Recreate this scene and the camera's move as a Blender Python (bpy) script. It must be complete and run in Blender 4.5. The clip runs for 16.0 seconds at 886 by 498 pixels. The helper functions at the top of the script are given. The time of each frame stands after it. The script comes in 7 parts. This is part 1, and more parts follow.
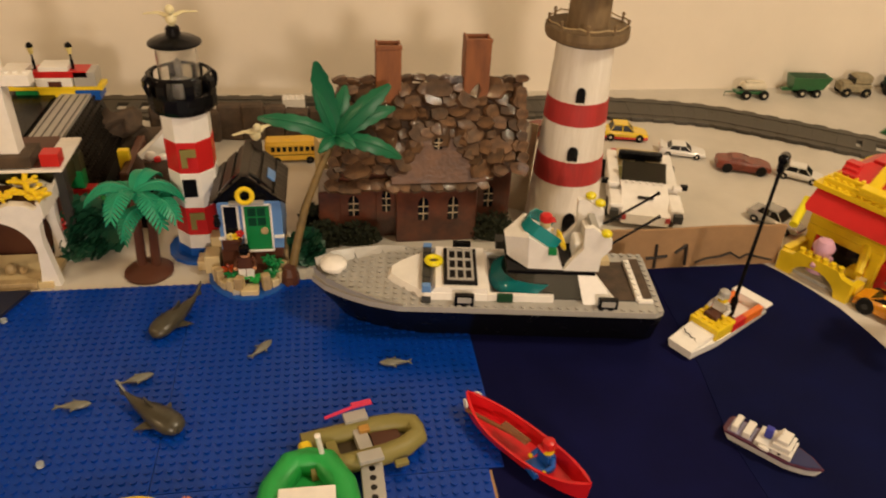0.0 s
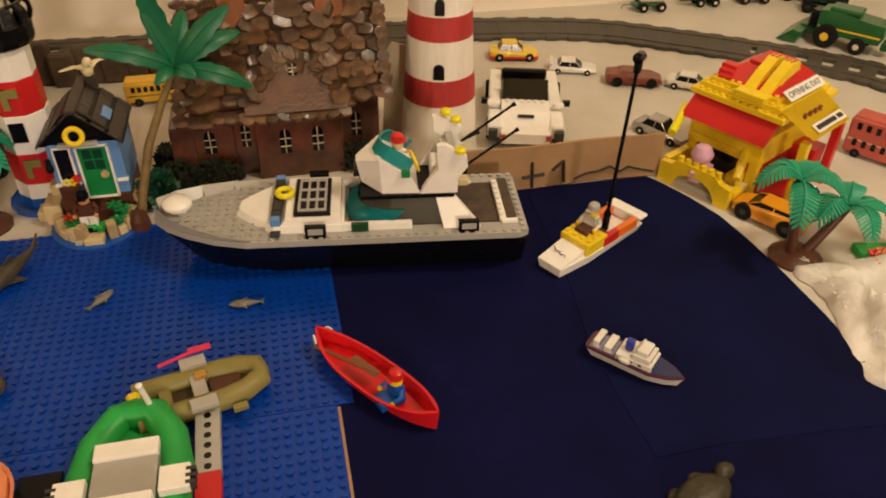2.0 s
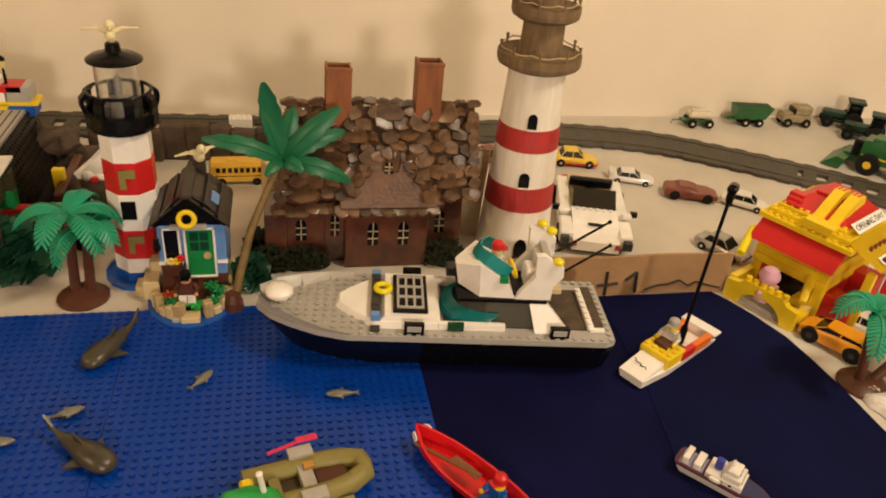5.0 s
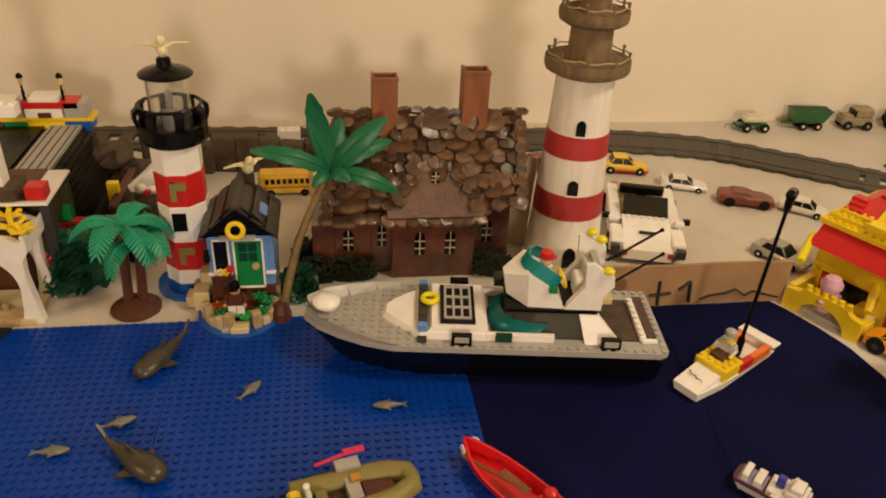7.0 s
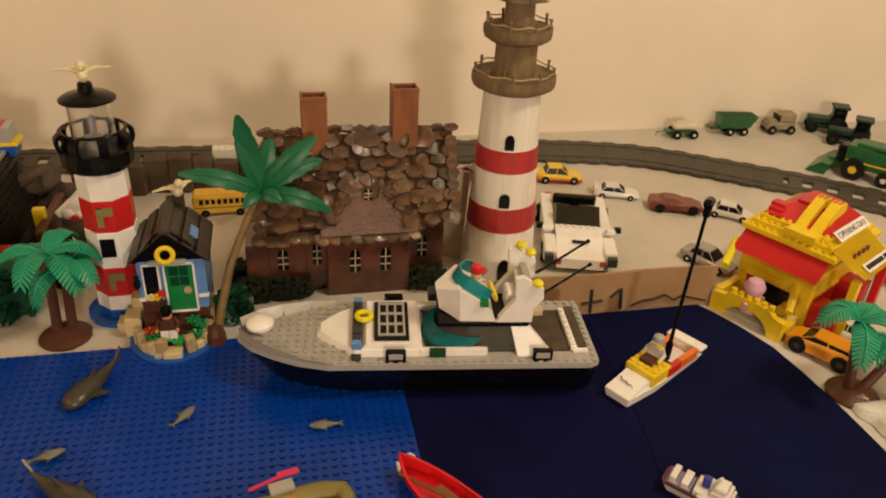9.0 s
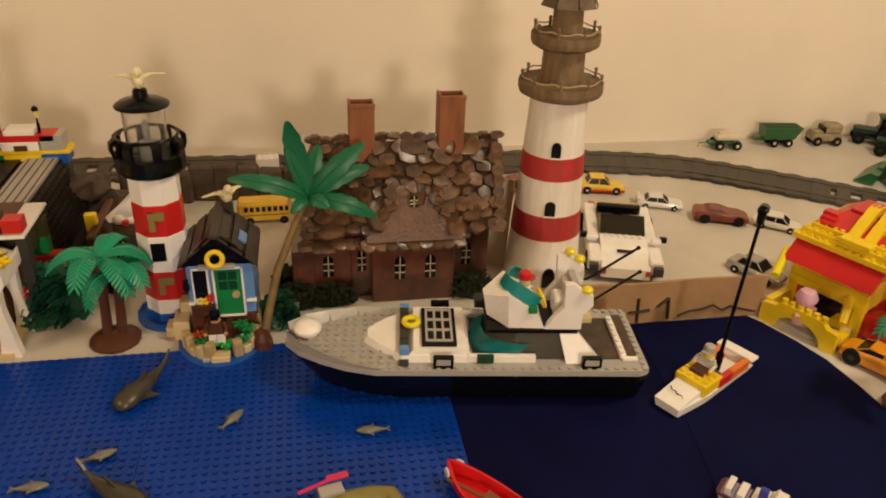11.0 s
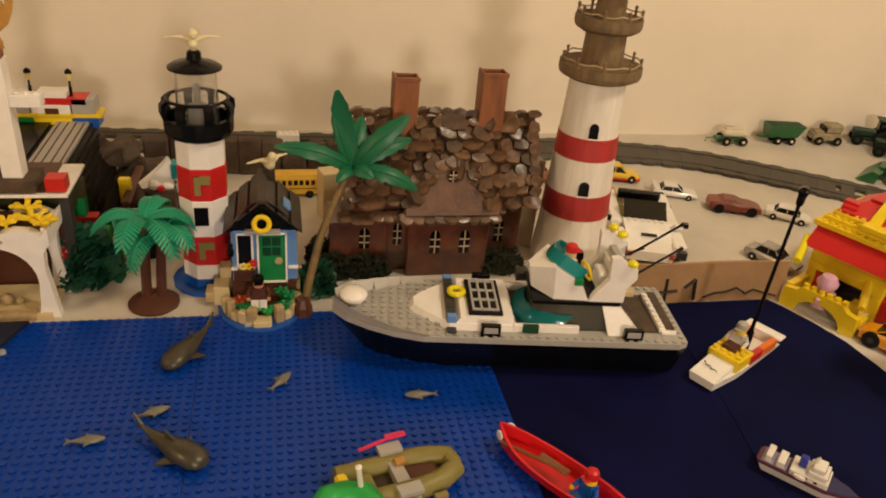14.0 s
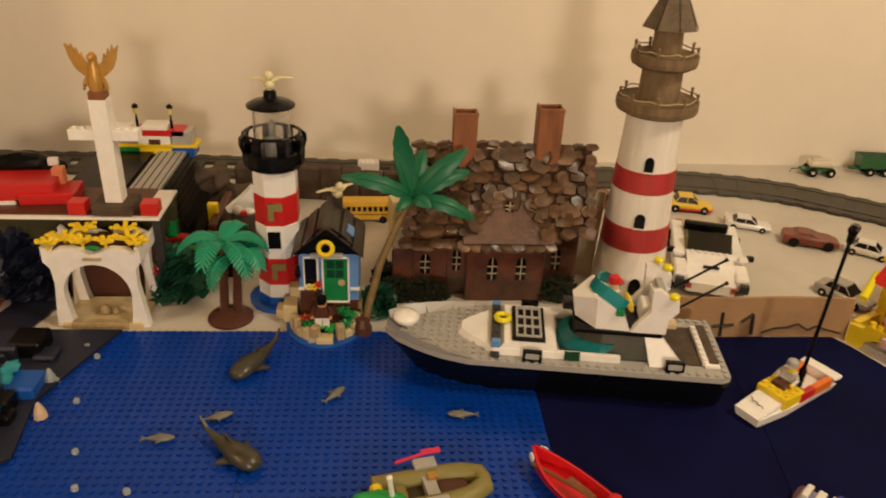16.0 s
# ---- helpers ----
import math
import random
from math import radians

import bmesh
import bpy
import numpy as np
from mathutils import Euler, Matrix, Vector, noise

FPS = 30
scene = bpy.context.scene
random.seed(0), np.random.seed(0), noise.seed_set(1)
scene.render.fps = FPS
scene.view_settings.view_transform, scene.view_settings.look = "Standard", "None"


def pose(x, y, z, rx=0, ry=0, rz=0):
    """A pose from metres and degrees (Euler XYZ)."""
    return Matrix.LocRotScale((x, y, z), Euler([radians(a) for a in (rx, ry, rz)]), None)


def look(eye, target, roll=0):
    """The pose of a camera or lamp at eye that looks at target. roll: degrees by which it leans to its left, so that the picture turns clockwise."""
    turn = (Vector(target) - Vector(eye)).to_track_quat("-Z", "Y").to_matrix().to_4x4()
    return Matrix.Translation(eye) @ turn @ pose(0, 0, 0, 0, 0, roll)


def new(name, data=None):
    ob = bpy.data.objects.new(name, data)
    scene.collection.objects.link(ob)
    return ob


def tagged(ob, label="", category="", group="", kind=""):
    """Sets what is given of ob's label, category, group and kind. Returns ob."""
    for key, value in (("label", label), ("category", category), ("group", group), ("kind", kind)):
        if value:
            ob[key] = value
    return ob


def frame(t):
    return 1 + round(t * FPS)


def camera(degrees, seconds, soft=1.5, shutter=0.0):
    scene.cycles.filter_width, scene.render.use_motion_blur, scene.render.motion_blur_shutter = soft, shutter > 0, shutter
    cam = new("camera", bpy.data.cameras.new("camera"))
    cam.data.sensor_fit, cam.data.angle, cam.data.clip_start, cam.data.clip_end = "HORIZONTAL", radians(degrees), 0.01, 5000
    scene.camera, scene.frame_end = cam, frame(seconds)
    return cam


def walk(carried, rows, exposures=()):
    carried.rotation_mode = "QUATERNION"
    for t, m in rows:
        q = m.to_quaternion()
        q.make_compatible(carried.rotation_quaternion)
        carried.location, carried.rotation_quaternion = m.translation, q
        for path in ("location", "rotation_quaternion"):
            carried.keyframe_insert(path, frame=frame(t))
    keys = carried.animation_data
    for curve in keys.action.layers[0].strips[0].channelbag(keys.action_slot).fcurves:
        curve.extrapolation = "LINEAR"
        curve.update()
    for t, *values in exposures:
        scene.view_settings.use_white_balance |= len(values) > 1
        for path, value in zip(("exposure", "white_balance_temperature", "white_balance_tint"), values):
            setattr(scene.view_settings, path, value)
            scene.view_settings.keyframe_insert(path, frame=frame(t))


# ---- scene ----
cam = camera(60.7, 16.0, soft=1.9, shutter=0.5)
PATH = [
    (0, (0.107, 0.039, 0.441), (0.382, 1.699, -0.64), 2.8),
    (0.5, (0.121, 0.036, 0.436), (0.448, 1.67, -0.669), 1.2),
    (1, (0.144, 0.035, 0.435), (0.584, 1.642, -0.672), 0.9),
    (1.5, (0.189, 0.035, 0.428), (0.616, 1.637, -0.692), -0.1),
    (2, (0.198, 0.046, 0.407), (0.572, 1.608, -0.786), 1.1),
    (2.5, (0.172, 0.042, 0.411), (0.537, 1.613, -0.773), 2.3),
    (3, (0.099, 0.046, 0.434), (0.563, 1.616, -0.715), 4.7),
    (3.5, (0.055, 0.037, 0.428), (0.625, 1.607, -0.673), 8.2),
    (4, (0.085, 0.042, 0.438), (0.55, 1.675, -0.618), 6.8),
    (4.2, (0.092, 0.049, 0.441), (0.532, 1.701, -0.597), 6.5),
    (6.3, (0.12, 0.057, 0.434), (0.459, 1.741, -0.589), 3.3),
    (6.5, (0.117, 0.058, 0.434), (0.428, 1.751, -0.584), 3.0),
    (7, (0.111, 0.061, 0.435), (0.395, 1.761, -0.58), 3.0),
    (7.5, (0.117, 0.058, 0.436), (0.417, 1.759, -0.572), 2.8),
    (8, (0.13, 0.056, 0.433), (0.499, 1.742, -0.578), 2.4),
    (8.5, (0.135, 0.054, 0.435), (0.531, 1.734, -0.575), 2.6),
    (9, (0.129, 0.056, 0.446), (0.535, 1.745, -0.546), 3.1),
    (9.5, (0.12, 0.057, 0.442), (0.453, 1.777, -0.523), 2.3),
    (9.7, (0.112, 0.054, 0.449), (0.414, 1.775, -0.524), 2.2),
    (11.8, (0.115, 0.058, 0.431), (0.463, 1.782, -0.521), 2.3),
    (12, (0.117, 0.058, 0.433), (0.45, 1.783, -0.522), 2.0),
    (12.5, (0.102, 0.055, 0.43), (0.374, 1.794, -0.521), 3.0),
    (13, (0.076, 0.051, 0.428), (0.394, 1.788, -0.512), 4.1),
    (13.5, (0.07, 0.055, 0.43), (0.409, 1.768, -0.545), 3.7),
    (14, (0.041, 0.047, 0.417), (0.456, 1.753, -0.54), 5.4),
    (14.5, (0.047, 0.036, 0.441), (0.428, 1.751, -0.514), 5.7),
    (15, (0.092, 0.022, 0.438), (0.348, 1.767, -0.504), 3.8),
    (15.5, (0.106, -0.003, 0.439), (0.251, 1.768, -0.478), 2.8),
    (16, (0.087, 0.01, 0.443), (0.225, 1.778, -0.481), 2.6),
]
walk(cam, [(t, look(eye, target, roll)) for t, eye, target, roll in PATH],
     exposures=((0.0, 0.05), (2.0, 0.0), (3.0, 0.22), (3.5, 0.32), (4.2, 0.28), (6.3, -0.02), (9.0, -0.05), (16.0, -0.07)))

# ---- world and lamps ----
world = bpy.data.worlds.new("world")
scene.world = world
world.use_nodes = True
world.node_tree.nodes["Background"].inputs[0].default_value = (1.0, 0.8, 0.55, 1)
world.node_tree.nodes["Background"].inputs[1].default_value = 0.1


def lamp(name, at, watts, size, colour):
    data = bpy.data.lights.new(name, "POINT")
    data.energy, data.shadow_soft_size, data.color = watts, size, colour
    ob = new(name, data)
    ob.location = at
    return ob


WARM = (1.0, 0.84, 0.60)
lamp("lamp_by_the_table", (-0.95, 0.16, 0.76), 12.0, 0.05, (1.0, 0.69, 0.38))
lamp("lamp_across_the_room", (0.32, -1.75, 0.72), 76.0, 0.11, (1.0, 0.80, 0.62))
# soft fill added high on the right to brighten that side, no fixture known
lamp("right_fill_lamp", (0.95, 0.15, 1.25), 32.0, 0.12, WARM)

# ---- materials ----
MATS = {}


def mat(name, col, rough=0.35, metal=0.0, var=0.1, scale=40, bump=0.08, fine=500, coat=0.0, col2=None, stretch=(1, 1, 1), glass=0.0, alpha=1.0, spread=0.5, sub=0.0, rand=0.0, spec=0.5):
    """A surface with two scales of variation: broad stains in the colour, fine grain in the relief and the gloss."""
    if name in MATS:
        return MATS[name]
    m = bpy.data.materials.new(name)
    m.use_nodes = True
    nt = m.node_tree
    n, link = nt.nodes, nt.links.new
    b = n["Principled BSDF"]
    tc, mp = n.new("ShaderNodeTexCoord"), n.new("ShaderNodeMapping")
    mp.inputs["Scale"].default_value = stretch
    link(tc.outputs["Object"], mp.inputs["Vector"])
    broad, grain = n.new("ShaderNodeTexNoise"), n.new("ShaderNodeTexNoise")
    broad.inputs["Scale"].default_value, broad.inputs["Detail"].default_value, broad.inputs["Roughness"].default_value = scale, 5, 0.65
    grain.inputs["Scale"].default_value, grain.inputs["Detail"].default_value = fine, 3
    link(mp.outputs[0], broad.inputs["Vector"])
    link(mp.outputs[0], grain.inputs["Vector"])
    ramp = n.new("ShaderNodeValToRGB")
    low = tuple(c * (1 - var) for c in col) if col2 is None else col2
    high = tuple(min(1, c * (1 + var)) for c in col) if col2 is None else col
    ramp.color_ramp.elements[0].position, ramp.color_ramp.elements[1].position = 0.5 - spread * 0.4, 0.5 + spread * 0.4
    ramp.color_ramp.elements[0].color, ramp.color_ramp.elements[1].color = (*low, 1), (*high, 1)
    link(broad.outputs["Fac"], ramp.inputs["Fac"])
    out = ramp.outputs["Color"]
    if rand:
        info, hsv, mr = n.new("ShaderNodeObjectInfo"), n.new("ShaderNodeHueSaturation"), n.new("ShaderNodeMapRange")
        mr.inputs["To Min"].default_value, mr.inputs["To Max"].default_value = 1 - rand, 1 + rand
        link(info.outputs["Random"], mr.inputs["Value"])
        link(mr.outputs[0], hsv.inputs["Value"])
        link(out, hsv.inputs["Color"])
        out = hsv.outputs["Color"]
    link(out, b.inputs["Base Color"])
    rr = n.new("ShaderNodeMapRange")
    rr.inputs["To Min"].default_value, rr.inputs["To Max"].default_value = max(0.03, rough * 0.75), min(1, rough * 1.3)
    link(broad.outputs["Fac"], rr.inputs["Value"])
    link(rr.outputs[0], b.inputs["Roughness"])
    bp = n.new("ShaderNodeBump")
    bp.inputs["Strength"].default_value, bp.inputs["Distance"].default_value = bump, 0.001
    link(grain.outputs["Fac"], bp.inputs["Height"])
    link(bp.outputs[0], b.inputs["Normal"])
    if coat > 0.6:
        link(bp.outputs[0], b.inputs["Coat Normal"])
        b.inputs["Coat Roughness"].default_value = 0.04
    b.inputs["Metallic"].default_value, b.inputs["Coat Weight"].default_value = metal, coat
    b.inputs["Transmission Weight"].default_value, b.inputs["Alpha"].default_value = glass, alpha
    b.inputs["Specular IOR Level"].default_value = spec
    if sub:
        b.inputs["Subsurface Weight"].default_value, b.inputs["Subsurface Scale"].default_value = sub, 0.004
    MATS[name] = m
    return m


def brick(name, col, rough=0.3, spec=0.4):
    return mat("moulded plastic " + name, col, rough, var=0.06, scale=60, bump=0.03, fine=900, spec=spec)


WHITE = brick("white", (0.86, 0.84, 0.80))
RED = brick("red", (0.55, 0.02, 0.02))
YELLOW = brick("yellow", (0.82, 0.60, 0.02))
BLACK = brick("black", (0.004, 0.004, 0.005), 0.25, 0.2)
GREY = brick("light grey", (0.40, 0.39, 0.365))
DGREY = brick("dark grey", (0.040, 0.040, 0.038), 0.35, 0.3)
BLUE = brick("blue", (0.01, 0.09, 0.42), 0.32)
LBLUE = brick("mid blue", (0.13, 0.28, 0.60))
GREEN = brick("green", (0.01, 0.22, 0.06))
BGREEN = brick("bright green", (0.02, 0.36, 0.07), 0.4)
LEAF = brick("leaf green", (0.015, 0.30, 0.17), 0.4)
TAN = brick("tan", (0.62, 0.50, 0.28))
BROWN = brick("brown", (0.09, 0.034, 0.02), 0.35, 0.3)
ORANGE = brick("orange", (0.75, 0.17, 0.02))
SALMON = brick("faded orange", (0.72, 0.25, 0.12), 0.45)
OLIVE = brick("olive", (0.23, 0.20, 0.06), 0.45)
PINK = brick("pink", (0.66, 0.38, 0.52), 0.5)
GOLD = mat("gold plastic", (0.50, 0.27, 0.06), 0.35, metal=0.35, var=0.2)
FISH = mat("grey fish plastic", (0.17, 0.17, 0.135), 0.35, var=0.3, scale=120)
SHARK = mat("dark grey shark plastic", (0.055, 0.050, 0.034), 0.3, var=0.25, scale=70)
TEAL = mat("clear teal plastic", (0.01, 0.30, 0.33), 0.12, glass=0.25, var=0.05, bump=0.02)
SMOKE = mat("smoke clear plastic", (0.065, 0.068, 0.055), 0.12, glass=0.35, var=0.05, bump=0.02)
CLEAR = mat("clear plastic", (0.95, 0.95, 0.93), 0.05, glass=0.96, var=0.02, bump=0.01)
AQUA = mat("clear light blue plastic", (0.05, 0.45, 0.55), 0.15, glass=0.4, var=0.2)
CARD = mat("brown cardboard", (0.36, 0.215, 0.105), 0.85, var=0.16, scale=25, bump=0.15, fine=700)
INK = mat("black marker ink", (0.02, 0.015, 0.012), 0.6, var=0.2)
PAPER = mat("white paper", (0.82, 0.80, 0.76), 0.8, var=0.03)
TABLE = mat("white painted board", (0.60, 0.56, 0.49), 0.7, var=0.09, scale=9, bump=0.12, fine=260)
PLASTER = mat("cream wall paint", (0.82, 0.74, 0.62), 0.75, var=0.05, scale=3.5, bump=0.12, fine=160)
# unseen walls and ceiling: darker than the back wall, to lower the bounced light
ROOM = mat("bounce-cutting dark tan", (0.30, 0.24, 0.17), 0.8, var=0.06, scale=3)
NAVY = mat("navy felt", (0.0048, 0.0056, 0.041), 0.9, spec=0.06, var=0.3, scale=11, bump=0.3, fine=900)
NAVY2 = mat("faded navy felt", (0.004, 0.006, 0.040), 0.9, spec=0.07, var=0.35, scale=9, bump=0.3, fine=900)
CLAY = mat("varnished brick clay", (0.150, 0.042, 0.018), 0.35, var=0.5, scale=45, bump=0.5, fine=230, coat=0.8, col2=(0.045, 0.015, 0.010))
SLATE = mat("varnished brown slate", (0.150, 0.078, 0.036), 0.5, var=0.5, scale=75, bump=0.7, fine=330, coat=0.9, col2=(0.030, 0.014, 0.007), rand=0.45, spec=0.3)
STACK = mat("red brown chimney wood", (0.30, 0.105, 0.035), 0.5, scale=60, bump=0.4, fine=300, col2=(0.16, 0.055, 0.022), stretch=(1, 1, 0.25))
WOODWHITE = mat("brushed white paint", (0.86, 0.82, 0.75), 0.55, scale=90, bump=0.4, fine=330, col2=(0.72, 0.67, 0.59), stretch=(1, 1, 0.12), spread=0.4)
WOODRED = mat("brushed red paint", (0.50, 0.035, 0.035), 0.5, scale=110, bump=0.4, fine=330, col2=(0.33, 0.03, 0.03), stretch=(1, 1, 0.2))
WOODGREY = mat("weathered brown wood", (0.24, 0.165, 0.085), 0.75, scale=90, bump=0.6, fine=300, col2=(0.12, 0.078, 0.04), stretch=(1, 1, 0.3))
GLAZE = mat("cream glazing bar", (0.52, 0.42, 0.28), 0.5, var=0.2)
MOSS = mat("dark moss", (0.020, 0.026, 0.010), 0.9, var=0.5, scale=200)
TRACK = mat("dark grey track plastic", (0.058, 0.050, 0.037), 0.5, var=0.25, scale=30, bump=0.1)
RUBBER = mat("black rubber", (0.010, 0.0095, 0.009), 0.75, spec=0.2, var=0.2)
CHROME = mat("chrome", (0.7, 0.68, 0.64), 0.15, metal=1.0, var=0.1)
FARM = mat("farm green enamel", (0.012, 0.11, 0.03), 0.35, var=0.15, coat=0.3)
FARMY = mat("farm yellow enamel", (0.75, 0.50, 0.03), 0.35, var=0.1)
KHAKI = mat("khaki enamel", (0.30, 0.25, 0.15), 0.6, var=0.3, scale=90)
CREAM = mat("cream enamel", (0.66, 0.60, 0.46), 0.4, var=0.1)
PAINTR = mat("dull red enamel", (0.20, 0.040, 0.020), 0.4, var=0.3, coat=0.3, scale=80)
PAINTW = mat("white enamel", (0.76, 0.74, 0.70), 0.25, var=0.04, coat=0.5)
PAINTY = mat("yellow enamel", (0.80, 0.55, 0.02), 0.28, var=0.05, coat=0.5)
PAINTO = mat("orange enamel", (0.80, 0.33, 0.015), 0.25, var=0.05, coat=0.6)
PAINTP = mat("faded red enamel", (0.50, 0.10, 0.075), 0.5, var=0.12)
SCHOOL = mat("school bus yellow enamel", (0.72, 0.43, 0.04), 0.4, var=0.08)
PANE = mat("dark car glass", (0.006, 0.006, 0.007), 0.12, spec=0.3, var=0.1, bump=0.01)
COTTON = mat("white cotton wool", (0.80, 0.77, 0.73), 0.95, var=0.06, scale=80, bump=0.8, fine=420)
CANOE = brick("bright red", (0.62, 0.012, 0.018), 0.3)
BARK = mat("olive brown trunk", (0.16, 0.105, 0.035), 0.6, var=0.35, scale=90, bump=0.3)
SAND = mat("tan stone", (0.42, 0.31, 0.16), 0.55, var=0.3, scale=90, bump=0.4)
PLATEBLUE = mat("blue studded plate", (0.001, 0.045, 0.36), 0.30, spec=0.3, var=0.1, scale=14, bump=0.04, fine=700)
ROCKS = mat("dark brown rock", (0.075, 0.05, 0.032), 0.8, var=0.5, scale=60, bump=0.6)

# ---- building helpers ----
U, PL, BR = 0.008, 0.0032, 0.0096
I4 = Matrix.Identity(4)


def box(bm, x0, x1, y0, y1, z0, z1, b=0.0004, m=None):
    t = Matrix.Translation(((x0 + x1) / 2, (y0 + y1) / 2, (z0 + z1) / 2)) @ Matrix.Diagonal((abs(x1 - x0), abs(y1 - y0), abs(z1 - z0), 1))
    r = bmesh.ops.create_cube(bm, size=1, matrix=t)
    if b:
        es = {e for v in r["verts"] for e in v.link_edges}
        r2 = bmesh.ops.bevel(bm, geom=list(es), offset=min(b, 0.3 * min(abs(x1 - x0), abs(y1 - y0), abs(z1 - z0))), segments=1, affect="EDGES")
        vs = {v for f in r2["faces"] for v in f.verts}
    else:
        vs = r["verts"]
    if m is not None:
        bmesh.ops.transform(bm, matrix=m, verts=list(vs))
    return bm


def prism(bm, pts, z0, z1, m=None, top=None):
    """A polygon raised from z0 to z1; top: other points for the upper ring."""
    top = top or pts
    f = m or I4
    lo = [bm.verts.new(f @ Vector((x, y, z0))) for x, y in pts]
    hi = [bm.verts.new(f @ Vector((x, y, z1))) for x, y in top]
    n = len(pts)
    bm.faces.new(lo[::-1])
    bm.faces.new(hi)
    for i in range(n):
        bm.faces.new((lo[i], lo[(i + 1) % n], hi[(i + 1) % n], hi[i]))
    return bm


def lathe(bm, prof, n=20, m=None, wob=0.0):
    f = m or I4
    rings = []
    for r, z in prof:
        rings.append([bm.verts.new(f @ Vector((r * (1 + random.uniform(-wob, wob)) * math.cos(2 * math.pi * i / n), r * (1 + random.uniform(-wob, wob)) * math.sin(2 * math.pi * i / n), z))) for i in range(n)])
    for a, b in zip(rings, rings[1:]):
        for i in range(n):
            bm.faces.new((a[i], a[(i + 1) % n], b[(i + 1) % n], b[i]))
    if prof[0][0] > 1e-6:
        bm.faces.new(rings[0][::-1])
    if prof[-1][0] > 1e-6:
        bm.faces.new(rings[-1])
    return bm


def tube(bm, pts, r0, r1=None, n=8, flat=1.0):
    """A tapered tube along points."""
    r1 = r0 if r1 is None else r1
    pts = [Vector(p) for p in pts]
    rings = []
    for i, p in enumerate(pts):
        d = (pts[min(i + 1, len(pts) - 1)] - pts[max(i - 1, 0)]).normalized()
        a = d.orthogonal().normalized() if abs(d.z) > 0.95 else d.cross(Vector((0, 0, 1))).normalized()
        c = d.cross(a)
        r = r0 + (r1 - r0) * i / (len(pts) - 1)
        rings.append([bm.verts.new(p + a * r * math.cos(2 * math.pi * k / n) + c * r * flat * math.sin(2 * math.pi * k / n)) for k in range(n)])
    for a, b in zip(rings, rings[1:]):
        for i in range(n):
            bm.faces.new((a[i], a[(i + 1) % n], b[(i + 1) % n], b[i]))
    bm.faces.new(rings[0][::-1])
    bm.faces.new(rings[-1])
    return bm


def ball(bm, c, r, sub=2, squash=(1, 1, 1)):
    bmesh.ops.create_icosphere(bm, subdivisions=sub, radius=1, matrix=Matrix.Translation(c) @ Matrix.Diagonal((r * squash[0], r * squash[1], r * squash[2], 1)))
    return bm


def torus(bm, R, r, m=None, n=20, k=8):
    f = m or I4
    rings = [[bm.verts.new(f @ Vector(((R + r * math.cos(b)) * math.cos(a), (R + r * math.cos(b)) * math.sin(a), r * math.sin(b)))) for b in (2 * math.pi * j / k for j in range(k))] for a in (2 * math.pi * i / n for i in range(n))]
    for i in range(n):
        for j in range(k):
            bm.faces.new((rings[i][j], rings[(i + 1) % n][j], rings[(i + 1) % n][(j + 1) % k], rings[i][(j + 1) % k]))
    return bm


def studs(bm, places, z, n=8, r=0.0024, h=0.0017):
    for x, y in places:
        lo = [bm.verts.new((x + r * math.cos(2 * math.pi * i / n), y + r * math.sin(2 * math.pi * i / n), z)) for i in range(n)]
        hi = [bm.verts.new((v.co.x, v.co.y, z + h)) for v in lo]
        bm.faces.new(hi)
        for i in range(n):
            bm.faces.new((lo[i], lo[(i + 1) % n], hi[(i + 1) % n], hi[i]))
    return bm


def mesh(name, bm, material, smooth=False):
    me = bpy.data.meshes.new(name)
    bmesh.ops.recalc_face_normals(bm, faces=bm.faces)
    bm.to_mesh(me)
    bm.free()
    me.materials.append(material)
    if smooth:
        for p in me.polygons:
            p.use_smooth = True
        me.set_sharp_from_angle(angle=radians(40))
    return me


def thing(name, at, rz=0, label="", category="", group="", kind=""):
    ob = new(name)
    ob.empty_display_size = 0.01
    ob.matrix_world = pose(*at, 0, 0, rz)
    return tagged(ob, label, category, group, kind)


def part(name, bm, material, parent=None, label="", smooth=False, kind=""):
    ob = new(name, mesh(name, bm, material, smooth))
    if parent:
        ob.parent = parent
    return tagged(ob, label, kind=kind)


def solid(name, bm, material, at=(0, 0, 0), rz=0, label="", category="", group="", kind="", smooth=False):
    ob = part(name, bm, material, smooth=smooth)
    ob.matrix_world = pose(*at, 0, 0, rz)
    return tagged(ob, label, category, group, kind)


def same_mesh(name, me, parent, m):
    ob = new(name, me)
    ob.parent = parent
    ob.matrix_local = m
    return ob


def letters(text, size, m, material, parent, name="lettering"):
    cu = bpy.data.curves.new(name, "FONT")
    cu.body, cu.size, cu.extrude, cu.align_x = text, size, 0.00012, "CENTER"
    tmp = new(name, cu)
    bpy.context.view_layer.update()
    me = bpy.data.meshes.new_from_object(tmp.evaluated_get(bpy.context.evaluated_depsgraph_get()))
    bpy.data.objects.remove(tmp)
    me.materials.clear()
    me.materials.append(material)
    return same_mesh(name, me, parent, m)


def new_bm():
    return bmesh.new()


